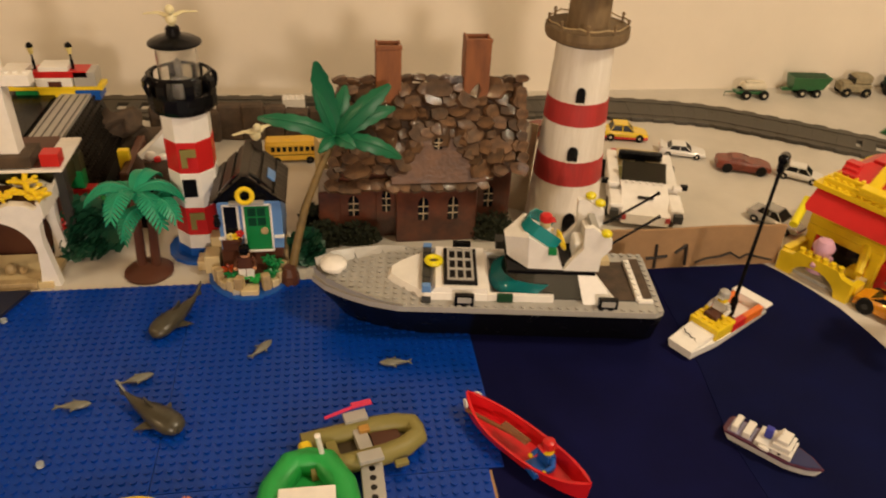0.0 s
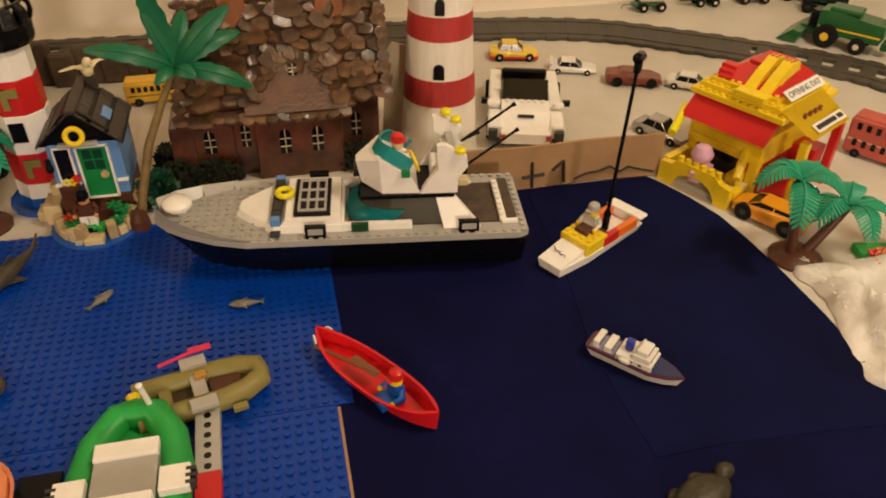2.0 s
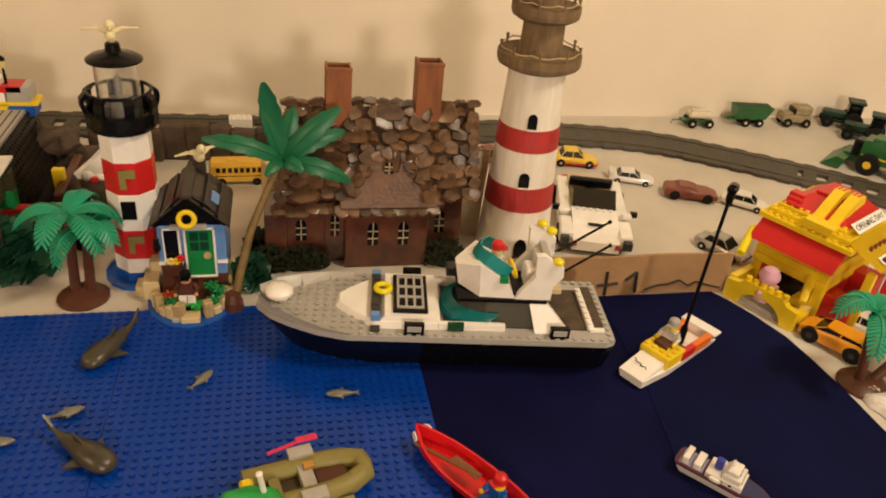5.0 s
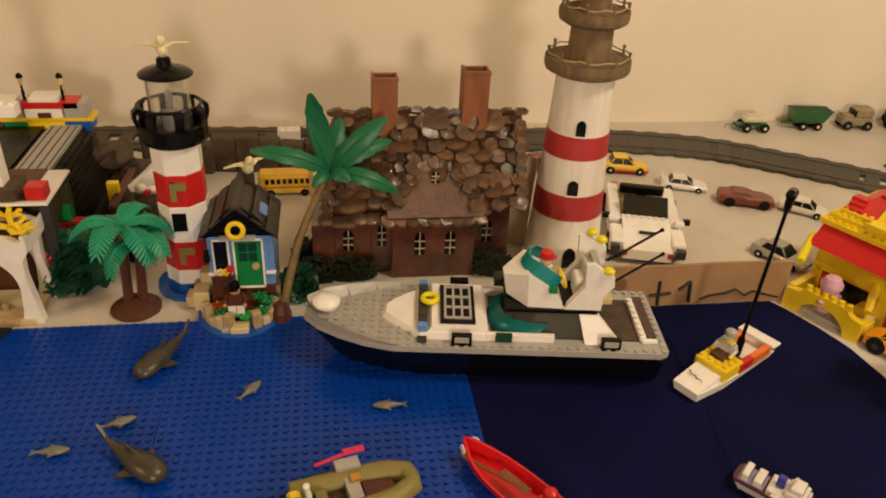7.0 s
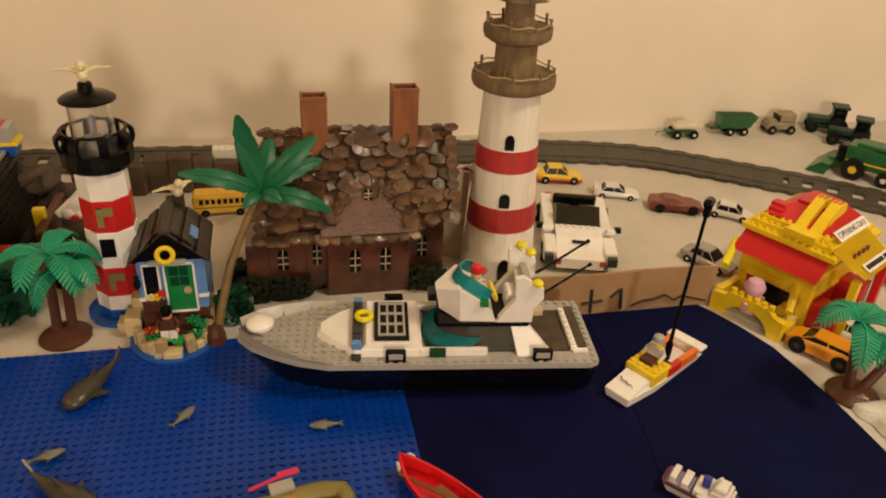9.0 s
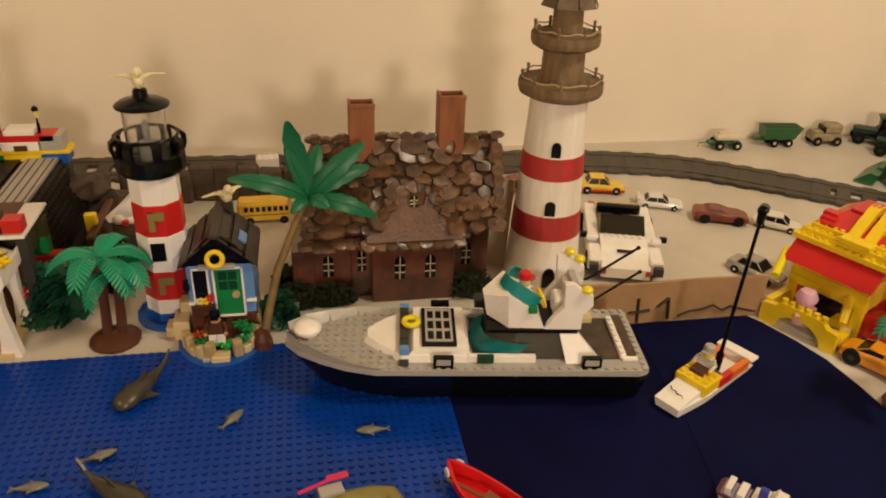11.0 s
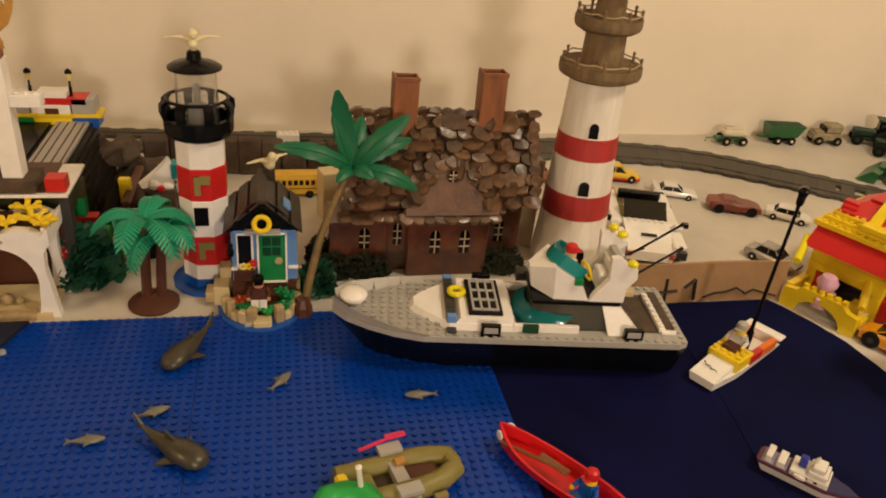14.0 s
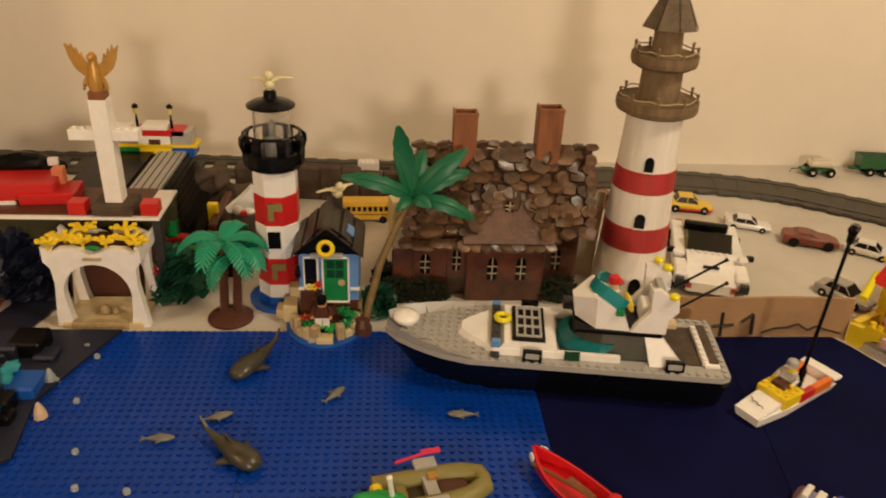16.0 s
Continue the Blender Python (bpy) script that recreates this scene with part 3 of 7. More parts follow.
def cottage():
    th = thing("cottage", (0, 0, 0), 0, "brown clay model cottage with glossy slate roof and two chimneys", "model house")
    # walls
    body = new_bm()
    box(body, 0.110, 0.296, 0.750, 0.84, -0.002, 0.092, 0.0012)
    part("wall", body, CLAY, th, "varnished red brown clay wall")
    part("wing_wall", box(new_bm(), 0.170, 0.257, 0.736, 0.76, -0.002, 0.071, 0.0012), CLAY, th, "front wing wall")
    part("side_block", box(new_bm(), 0.0885, 0.112, 0.745, 0.80, -0.002, 0.058, 0.0015), CLAY, th, "low brown end block")
    part("left_wall", box(new_bm(), 0.104, 0.150, 0.748, 0.76, -0.002, 0.064, 0.0012), CLAY, th)
    # gable ends of the main roof
    for x0, x1 in ((0.112, 0.118), (0.289, 0.295)):
        g = new_bm()
        v = [g.verts.new(p) for x in (x0, x1) for p in ((x, 0.750, 0.090), (x, 0.84, 0.090), (x, 0.779, 0.160))]
        for f in ((0, 1, 2), (3, 4, 5), (0, 1, 4, 3), (1, 2, 5, 4), (2, 0, 3, 5)):
            g.faces.new([v[i] for i in f])
        part("gable", g, CLAY, th)
    roof = new_bm()
    v = [roof.verts.new(p) for p in ((0.102, 0.735, 0.084), (0.308, 0.735, 0.080), (0.305, 0.777, 0.164), (0.114, 0.777, 0.164), (0.308, 0.850, 0.084), (0.104, 0.850, 0.084))]
    roof.faces.new((v[0], v[1], v[2], v[3]))
    roof.faces.new((v[3], v[2], v[4], v[5]))
    bmesh.ops.solidify(roof, geom=roof.faces[:], thickness=0.004)
    rf = part("roof", roof, SLATE, th, "dark brown slate roof")
    meshes = slate_meshes()
    a, b, c, d = Vector((0.102, 0.734, 0.084)), Vector((0.308, 0.734, 0.080)), Vector((0.305, 0.775, 0.165)), Vector((0.114, 0.775, 0.165))
    tilt = math.degrees(math.atan2(0.08, 0.041))
    rows, cols = 8, 11
    for r in range(rows):
        for q in range(cols):
            s, t = (q + 0.5 + 0.5 * (r % 2) * 0.9) / cols, (r + 0.35) / rows
            if s > 0.99:
                continue
            p = (a * (1 - s) + b * s) * (1 - t) + (d * (1 - s) + c * s) * t
            if abs(p.x - 0.2135) < 0.040 and p.z < 0.076 + 0.040 * math.cos((p.x - 0.2135) / 0.046 * math.pi / 2):
                continue
            p += Vector((random.uniform(-0.002, 0.002), 0, random.uniform(-0.002, 0.002)))
            k = random.choice((0.8, 1.0, 1.15, 1.6))
            same_mesh("slate", random.choice(meshes), rf, pose(p.x, p.y - 0.0025, p.z + 0.002, tilt + random.uniform(-24, 2), random.uniform(-14, 14), random.uniform(-40, 40)) @ Matrix.Diagonal((k, k * random.uniform(0.7, 1.1), random.uniform(1.0, 1.9), 1)))
    for q in range(15):
        x = 0.117 + q * 0.0133
        same_mesh("ridge_slate", random.choice(meshes), rf, pose(x, 0.778, 0.1665 + random.uniform(-0.001, 0.003), 80 + random.uniform(-30, 30), random.uniform(-12, 12), random.uniform(-15, 15)) @ Matrix.Diagonal((0.9, 0.55, 1.8, 1)))
    for r in range(8):
        for x, side in ((0.106, -1), (0.303, 1)):
            t = r / 8
            p = Vector((x + (0.012 * t if side < 0 else -0.002 * t), 0.735 + 0.042 * t, 0.084 + 0.08 * t))
            same_mesh("verge_slate", random.choice(meshes), rf, pose(p.x, p.y - 0.003, p.z + 0.002, tilt, side * 25, random.uniform(-20, 20)) @ Matrix.Diagonal((0.8, 0.9, 2.0, 1)))
    # wing eaves: a row of thick slates, and a clay gable with a small window above
    for q in range(9):
        for rr in range(2):
            x = 0.166 + q * 0.0117 + rr * 0.005
            same_mesh("eaves_slate", random.choice(meshes), rf, pose(x, 0.7285 + rr * 0.007, 0.0715 + rr * 0.0075, 38 + random.uniform(-10, 10), random.uniform(-6, 6), random.uniform(-12, 12)) @ Matrix.Diagonal((0.85, 0.95, 1.5, 1)))
    for q in range(6):
        x = 0.103 + q * 0.0115
        same_mesh("eaves_slate", random.choice(meshes), rf, pose(x, 0.738, 0.0665 + random.uniform(-0.002, 0.002), 42, random.uniform(-8, 8), random.uniform(-12, 12)) @ Matrix.Diagonal((0.95, 0.95, 1.6, 1)))
    lean = Matrix.Translation((0, 0.7275, 0.079)) @ pose(0, 0, 0, 62, 0, 0)
    bell = [(u, 0.047 * math.cos(u / 0.050 * math.pi / 2) ** 1.3) for u in (0.049 * (1 - k / 9) for k in range(19))]
    g = new_bm()
    prism(g, [(0.2135 + u, h + 0.002) for u, h in bell] + [(0.1645, -0.004), (0.2625, -0.004)], -0.014, 0.0, lean)
    part("dormer", g, mat("brown clay roof", (0.150, 0.066, 0.028), 0.4, scale=60, bump=0.6, fine=260, col2=(0.070, 0.030, 0.014)), th, "smooth brown clay dormer roof over the wing")
    for k in (3, 5, 7, 9, 11, 13, 15):
        u, h = bell[k]
        p = lean @ Vector((0.2135 + u, h + 0.002, 0.0005))
        same_mesh("dormer_slate", random.choice(meshes), rf, pose(p.x, p.y, p.z + 0.002, 55, u * 700, random.uniform(-15, 15)) @ Matrix.Diagonal((0.85, 0.8, 1.5, 1)))
    arched_window(th, 0.2135, 0.7415, 0.1065, 0.0085, 0.012)
    for x in (0.199, 0.231):
        arched_window(th, x, 0.736, 0.026, 0.011, 0.027)
    arched_window(th, 0.1255, 0.748, 0.027, 0.011, 0.024)
    arched_window(th, 0.1605, 0.750, 0.03, 0.009, 0.026)
    arched_window(th, 0.272, 0.750, 0.032, 0.010, 0.026)
    for x0, x1, y0, y1, top, lean in ((0.1515, 0.1765, 0.764, 0.786, 0.2065, 0.0), (0.241, 0.2670, 0.766, 0.789, 0.2125, 0.001)):
        c = new_bm()
        t = 0.002
        box(c, x0, x1, y0, y0 + t, 0.10, top, 0.0004)
        box(c, x0, x1, y1 - t, y1, 0.10, top - 0.001, 0.0004)
        box(c, x0, x0 + t, y0 + t, y1 - t, 0.10, top + 0.001, 0.0004)
        box(c, x1 - t, x1, y0 + t, y1 - t, 0.10, top, 0.0004)
        box(c, x0 + t, x1 - t, y0 + t, y1 - t, 0.10, top - 0.02, 0)
        ch = part("chimney", c, STACK, th, "tall hollow red brown chimney")
        lip = new_bm()
        box(lip, x0 - 0.0006, x1 + 0.0006, y0 - 0.0006, y0 + t, top - 0.0035, top + 0.0006, 0.0003)
        part("chimney_lip", lip, STACK, ch)
    return th


cottage()


def moss_clump(at, w, d, h, name="moss_clump", material=None, n=900, label="dark green moss clump against the cottage wall", leaf=1.0):
    """A low heap of many small pointed blades round a small dark heart."""
    bm = new_bm()
    for k in range(n):
        a, r = random.uniform(0, 2 * math.pi), math.sqrt(random.random())
        p = Vector((w * r * math.cos(a), d * r * math.sin(a), h * math.sqrt(max(0.02, 1 - r * r)) * random.uniform(0.1, 0.92)))
        s = random.uniform(0.0025, 0.0060) * leaf
        u = (Vector((p.x / w, p.y / d, 0.3 + p.z / h)) + Vector((random.uniform(-1, 1), random.uniform(-1, 1), random.uniform(-0.6, 0.8)))).normalized()
        t = u.orthogonal().normalized() * s * 0.16 * leaf
        bm.faces.new([bm.verts.new(p - t), bm.verts.new(p + u * s * 0.5 - t * 1.5), bm.verts.new(p + u * s), bm.verts.new(p + u * s * 0.5 + t * 1.5), bm.verts.new(p + t)])
    lathe(bm, [(w * 0.75, -0.002), (w * 0.7, h * 0.3), (w * 0.4, h * 0.55), (0, h * 0.65)], 12, Matrix.Diagonal((1, d / w, 1, 1)), 0.2)
    return solid(name, bm, material or MOSS, at, label=label, category="plant")


moss_clump((0.127, 0.739, 0), 0.026, 0.010, 0.026)
moss_clump((0.277, 0.742, 0), 0.026, 0.014, 0.032)
moss_clump((0.092, 0.737, 0), 0.020, 0.010, 0.030)
moss_clump((0.080, 0.768, 0), 0.014, 0.014, 0.034)

# ---- tall model lighthouse ----


def tower():
    th = thing("lighthouse", (0.3635, 0.768, -0.002), 0, "tall wooden model lighthouse in worn white with red bands", "model lighthouse")

    def r(z):
        return 0.0425 - 0.0135 * min(1, z / 0.207) ** 0.85

    for z0, z1, m, nm, lb in ((0, 0.065, WOODWHITE, "shaft", "worn white painted shaft"), (0.065, 0.0925, WOODRED, "red_band", "brushed red band"), (0.0925, 0.132, WOODWHITE, "shaft", ""), (0.132, 0.156, WOODRED, "red_band", "brushed red band"), (0.156, 0.216, WOODWHITE, "shaft", "")):
        grow = 0.0004 if m is WOODRED else 0
        part(nm, lathe(new_bm(), [(r(z0) + grow, z0), (r((z0 + z1) / 2) + grow, (z0 + z1) / 2), (r(z1) + grow, z1)], 36), m, th, lb, True)
    for z, dx, w, h in ((0.158, -0.0075, 0.0095, 0.016), (0.0945, -0.0085, 0.0110, 0.016), (0.004, -0.004, 0.014, 0.030)):
        pts = [(-w / 2, 0), (w / 2, 0), (w / 2, h * 0.65)] + [(w / 2 * math.cos(a), h * 0.65 + h * 0.35 * math.sin(a)) for a in (math.pi * k / 8 for k in range(1, 8))] + [(-w / 2, h * 0.65)]
        rr = r(z + h / 2)
        ang = math.asin(dx / rr)
        hole = part("window", prism(new_bm(), pts, -0.004, 0.0016, pose(rr * math.sin(ang), -rr * math.cos(ang), z, 90 - 3.5, 0, math.degrees(ang))), PANE, th, "black arched opening")
        sill = [(-w / 2 - 0.001, -0.0015), (w / 2 + 0.001, -0.0015), (w / 2 + 0.001, 0), (-w / 2 - 0.001, 0)]
        part("sill", prism(new_bm(), sill, -0.003, 0.0024, pose(rr * math.sin(ang), -rr * math.cos(ang), z, 90 - 3.5, 0, math.degrees(ang))), WOODWHITE, hole)

    def gallery(z, R, h, n):
        g = part("gallery", lathe(new_bm(), [(R * 0.78, z - 0.004), (R * 0.97, z), (R, z + 0.004), (R, z + h), (R * 0.9, z + h), (R * 0.55, z + h - 0.002)], 24, wob=0.006), WOODGREY, th, "weathered brown wooden gallery", False)
        for k in range(n):
            a = 2 * math.pi * (k + 0.3) / n
            part("post", lathe(new_bm(), [(0.0016, z + h - 0.001), (0.0013, z + h + 0.006), (0.0019, z + h + 0.009), (0.0, z + h + 0.0105)], 8, Matrix.Translation((R * 0.93 * math.cos(a), R * 0.93 * math.sin(a), 0))), WOODGREY, g, smooth=True)
        wire = new_bm()
        ring = [(R * 0.93 * math.cos(a), R * 0.93 * math.sin(a), z + h + 0.0055 - 0.002 * abs(math.sin(a * n / 2))) for a in (2 * math.pi * k / 48 for k in range(49))]
        tube(wire, ring, 0.0008, n=5)
        part("rope_rail", wire, SAND, g, "twine rail")

    gallery(0.2175, 0.0425, 0.0115, 9)
    part("drum", lathe(new_bm(), [(0.024, 0.222), (0.0215, 0.229), (0.0205, 0.261), (0.022, 0.265)], 16), WOODGREY, th, "brown wooden drum")
    gallery(0.265, 0.0340, 0.0105, 8)
    part("lantern", lathe(new_bm(), [(0.0155, 0.272), (0.0145, 0.301), (0.016, 0.305)], 12), WOODGREY, th)
    shingle = mat("grey brown shingle", (0.27, 0.21, 0.14), 0.7, var=0.3, scale=90, bump=0.5)
    roof = part("roof", lathe(new_bm(), [(0.024, 0.3035), (0.003, 0.349), (0, 0.356)], 8), shingle, th, "grey brown eight-sided spire roof")
    n = 8
    for k in range(n):
        cap = new_bm()
        a0, a1 = 2 * math.pi * (k + 0.04) / n, 2 * math.pi * (k + 0.96) / n
        v = [cap.verts.new((0.029 * math.cos(a), 0.029 * math.sin(a), 0.3015)) for a in (a0, a1)] + [cap.verts.new((0.004 * math.cos(a), 0.004 * math.sin(a), 0.351)) for a in (a1, a0)]
        cap.faces.new(v)
        bmesh.ops.solidify(cap, geom=cap.faces[:], thickness=0.0025)
        part("roof_panel", cap, shingle, roof)


tower()

# ---- red and white brick lighthouse ----


def brick_lighthouse():
    th = thing("brick_lighthouse", (-0.0320, 0.742, -0.002), 0, "red and white plastic brick lighthouse with black gallery", "toy lighthouse")
    bands = [(0.013, 0.029, WHITE), (0.029, 0.060, RED), (0.060, 0.098, WHITE), (0.098, 0.130, RED), (0.130, 0.157, WHITE)]
    rot = pose(0, 0, 0, 0, 0, 22.5)
    for k, (z0, z1, m) in enumerate(bands):
        rr = 0.0250 - 0.00045 * k
        b = new_bm()
        lathe(b, [(rr - 0.0006, z0), (rr, z0 + 0.0006), (rr, z1 - 0.0006), (rr - 0.0006, z1)], 8, rot)
        part("drum", b, m, th, "white brick drum" if m is WHITE else "red brick drum")
    part("window", box(new_bm(), -0.008, 0.005, -0.0236, -0.020, 0.073, 0.092, 0.0003), BLACK, th, "black square window")
    for z in (0.105, 0.036):
        f = new_bm()
        box(f, -0.0060, -0.0005, -0.0240, -0.020, z, z + 0.019, 0)
        box(f, -0.0060, 0.0085, -0.0239, -0.020, z + 0.011, z + 0.019, 0)
        part("worn_sticker", f, OLIVE, th, "worn olive sticker")
    base = new_bm()
    lathe(base, [(0.036, 0), (0.036, 0.004), (0.031, 0.005)], 16)
    lathe(base, [(0.026, 0.004), (0.026, 0.0134), (0.022, 0.0136)], 8, rot)
    part("base_plate", base, BLUE, th, "round dark blue base plate")
    gal = new_bm()
    lathe(gal, [(0.0235, 0.156), (0.0290, 0.159), (0.0312, 0.163), (0.0316, 0.176), (0.0285, 0.176), (0.0285, 0.168), (0.0185, 0.168)], 16)
    g = part("gallery", gal, BLACK, th, "black plastic gallery")
    for k in range(8):
        a = 2 * math.pi * (k + 0.5) / 8
        arm = new_bm()
        prism(arm, [(0.0285, 0.175), (0.0318, 0.175), (0.0340, 0.182), (0.0335, 0.189), (0.0285, 0.1935), (0.0255, 0.1925), (0.0300, 0.187), (0.0305, 0.182)], -0.0040, 0.0040, pose(0, 0, 0, 0, 0, math.degrees(a)) @ pose(0, 0, 0, 90, 0, 0))
        part("bracket", arm, BLACK, g, "curved black rail bracket")
    part("rail", torus(new_bm(), 0.0272, 0.0016, Matrix.Translation((0, 0, 0.1925)), 24, 6), BLACK, g, smooth=True)
    gl = new_bm()
    lathe(gl, [(0.0185, 0.169), (0.0185, 0.2195), (0.0172, 0.2195), (0.0172, 0.169), (0.0185, 0.169)], 24)
    part("lantern_glass", gl, CLEAR, th, "clear lantern cylinder", True)
    bulb = new_bm()
    lathe(bulb, [(0.008, 0.168), (0.008, 0.186), (0.003, 0.188), (0.0035, 0.203), (0.0, 0.207)], 12)
    part("lantern_lamp", bulb, GREY, th, "", True)
    cap = new_bm()
    lathe(cap, [(0.0180, 0.2185), (0.0238, 0.2195), (0.0238, 0.2210), (0.0190, 0.2240), (0.0085, 0.2265), (0.0068, 0.2275), (0.0060, 0.2340), (0.0045, 0.2352), (0, 0.2354)], 24)
    part("cap", cap, BLACK, th, "black dished cap", True)
    return th


brick_lighthouse()


def bird(at, rz, label):
    bm = new_bm()
    ball(bm, (0, 0, 0.006), 0.0062, 2, (0.8, 1.2, 0.9))
    ball(bm, (0, -0.005, 0.0135), 0.0042, 2)
    tube(bm, [(0, -0.008, 0.0135), (0, -0.0125, 0.0125)], 0.0014, 0.0006, 6)
    for k in (-1, 1):
        tube(bm, [(k * 0.003, 0, 0.008), (k * 0.010, 0.001, 0.0105), (k * 0.022, 0.003, 0.0095)], 0.0052, 0.0016, 8, 0.28)
    tube(bm, [(0, 0.004, 0.005), (0, 0.012, 0.006)], 0.004, 0.003, 8, 0.4)
    tube(bm, [(0, 0, 0), (0, 0, 0.004)], 0.0022, n=8)
    bmesh.ops.scale(bm, vec=(1.05, 1.05, 1.15), verts=bm.verts[:])
    return solid("toy_gull", bm, mat("pale yellow plastic", (0.80, 0.73, 0.45), 0.4, var=0.2), at, rz, label, "toy bird", smooth=True)


bird((-0.0320, 0.742, 0.2330), 10, "pale yellow toy gull perched on the lighthouse cap")

# ---- blue keeper's hut on its rocky base ----


def hut():
    th = thing("keeper_hut", (0.0225, 0.700, -0.002), 0, "blue brick keeper's hut with green door and dark roof", "toy house")
    base = new_bm()
    lathe(base, [(0.042, 0), (0.042, 0.0034), (0.039, 0.004)], 20, Matrix.Translation((-0.002, -0.012, 0)) @ Matrix.Diagonal((1, 1.18, 1, 1)))
    part("base_plate", base, BLUE, th, "round dark blue base plate")
    part("plinth", box(new_bm(), -0.029, 0.031, -0.0145, 0.05, 0.003, 0.031, 0.0012), BROWN, th, "dark brown brick plinth")
    part("terrace", box(new_bm(), -0.027, 0.030, -0.034, -0.0145, 0.003, 0.0135, 0.001), BROWN, th, "dark brown terrace")
    for x0, x1, y0, y1, z0, z1, m in ((-0.0095, 0.0075, -0.0555, -0.042, 0.003, 0.0095, TAN), (-0.0175, -0.0100, -0.0535, -0.043, 0.003, 0.0075, GREY), (-0.0470, -0.0320, -0.014, 0.006, 0.003, 0.0230, TAN), (-0.0550, -0.0470, -0.008, 0.010, 0.003, 0.0140, TAN), (-0.0420, -0.0300, 0.006, 0.022, 0.003, 0.0330, TAN), (0.0310, 0.0350, -0.010, 0.020, 0.003, 0.0260, SAND), (-0.0270, -0.0100, -0.0165, -0.0146, 0.031, 0.0460, BROWN)):
        part("rock", box(new_bm(), x0, x1, y0, y1, z0, z1, 0.0009), m, th, "tan brick rock" if m is TAN else "")
    for k in range(13):
        a = radians(186 + k * 14)
        if 258 < 186 + k * 14 < 285:
            continue
        x, y = -0.002 + 0.0345 * math.cos(a), -0.010 + 0.0385 * math.sin(a)
        part("rock", box(new_bm(), -0.0040, 0.0040, -0.0040, 0.0040, 0.003, 0.0115 + 0.0045 * (k % 3), 0.0006, pose(x, y, 0, 0, 0, 14 * k)), (TAN, TAN, SAND)[k % 3], th)
    part("wall", box(new_bm(), -0.028, 0.032, -0.014, 0.05, 0.031, 0.085), LBLUE, th, "mid blue brick wall")
    part("lintel", box(new_bm(), -0.026, 0.031, -0.0165, -0.0138, 0.0825, 0.0855), LBLUE, th)
    frame_bm = new_bm()
    for x0, x1, z0, z1 in ((-0.0050, -0.0030, 0.030, 0.083), (0.0210, 0.0228, 0.030, 0.083), (-0.0050, 0.0228, 0.081, 0.083), (-0.0050, 0.0228, 0.0295, 0.0315)):
        box(frame_bm, x0, x1, -0.0178, -0.0138, z0, z1, 0.0003)
    door_frame = part("door_frame", frame_bm, WHITE, th)
    part("door", box(new_bm(), -0.0030, 0.0210, -0.0165, -0.0139, 0.0315, 0.081), GREEN, door_frame, "green panelled door")
    for i in range(2):
        for j in range(2):
            part("door_pane", box(new_bm(), 0.0002 + i * 0.0090, 0.0080 + i * 0.0090, -0.0171, -0.0163, 0.0590 + j * 0.0105, 0.0680 + j * 0.0105, 0.0002), brick("dark green", (0.004, 0.05, 0.02)), door_frame)
    part("door_knob", lathe(new_bm(), [(0.0036, -0.001), (0.0036, 0.001), (0, 0.0012)], 12, pose(0.0150, -0.0172, 0.0535, 90, 0, 0)), SAND, door_frame, "round tan door knob", True)
    win = new_bm()
    for x0, x1, z0, z1 in ((-0.0235, -0.0220, 0.046, 0.083), (-0.0100, -0.0080, 0.046, 0.083), (-0.0235, -0.0080, 0.081, 0.083), (-0.0290, -0.0070, 0.0440, 0.0465)):
        box(win, x0, x1, -0.0175, -0.0138, z0, z1, 0.0003)
    wn = part("window", win, WHITE, th, "white framed window")
    part("pane", box(new_bm(), -0.0220, -0.0100, -0.0160, -0.0139, 0.0465, 0.081, 0.0002), PANE, wn)
    part("side_sill", box(new_bm(), 0.0235, 0.0330, -0.0170, -0.0120, 0.0440, 0.0465, 0.0003), WHITE, th)
    for x, z, m in ((-0.0085, 0.0530, RED), (-0.0130, 0.0500, YELLOW), (-0.0180, 0.0500, brick("pale yellow", (0.75, 0.65, 0.25)))):
        fl = new_bm()
        for q in range(5):
            a = 2 * math.pi * q / 5
            ball(fl, (x + 0.0024 * math.cos(a), -0.0205, z + 0.0024 * math.sin(a)), 0.0020, 1)
        part("flower", fl, m, th)
    part("flower_box", box(new_bm(), -0.0225, -0.0075, -0.0225, -0.0176, 0.0430, 0.0470, 0.0005), BROWN, th)
    part("wall_lantern", lathe(new_bm(), [(0.0030, 0), (0.0034, 0.004), (0.0022, 0.009), (0.0030, 0.011), (0, 0.013)], 8, Matrix.Translation((-0.0290, -0.0165, 0.060))), BLACK, th)
    rf = new_bm()
    for s in (-1, 1):
        rf.faces.new([rf.verts.new(p) for p in ((0.001, -0.019, 0.1150), (0.001 + s * 0.036, -0.019, 0.0830), (0.001 + s * 0.036, 0.056, 0.0830), (0.001, 0.056, 0.1150))])
    bmesh.ops.solidify(rf, geom=rf.faces[:], thickness=0.003)
    slate = brick("brown grey", (0.050, 0.040, 0.030), 0.45, 0.3)
    roof = part("roof", rf, slate, th, "dark brown grey gabled roof")
    for s in (-1, 1):
        for k in range(3):
            for q in range(8):
                t = (k + 0.5) / 3
                part("roof_tile", box(new_bm(), -0.0062, 0.0062, -0.0045, 0.0045, 0, 0.0012, 0.0003, pose(0.001 + s * 0.036 * t, -0.0145 + q * 0.0093, 0.1158 - 0.032 * t, 0, s * 41.6, 0)), slate, roof)
    part("ridge", box(new_bm(), -0.0035, 0.0055, -0.019, 0.056, 0.1130, 0.1175, 0.001), slate, roof)
    gb = new_bm()
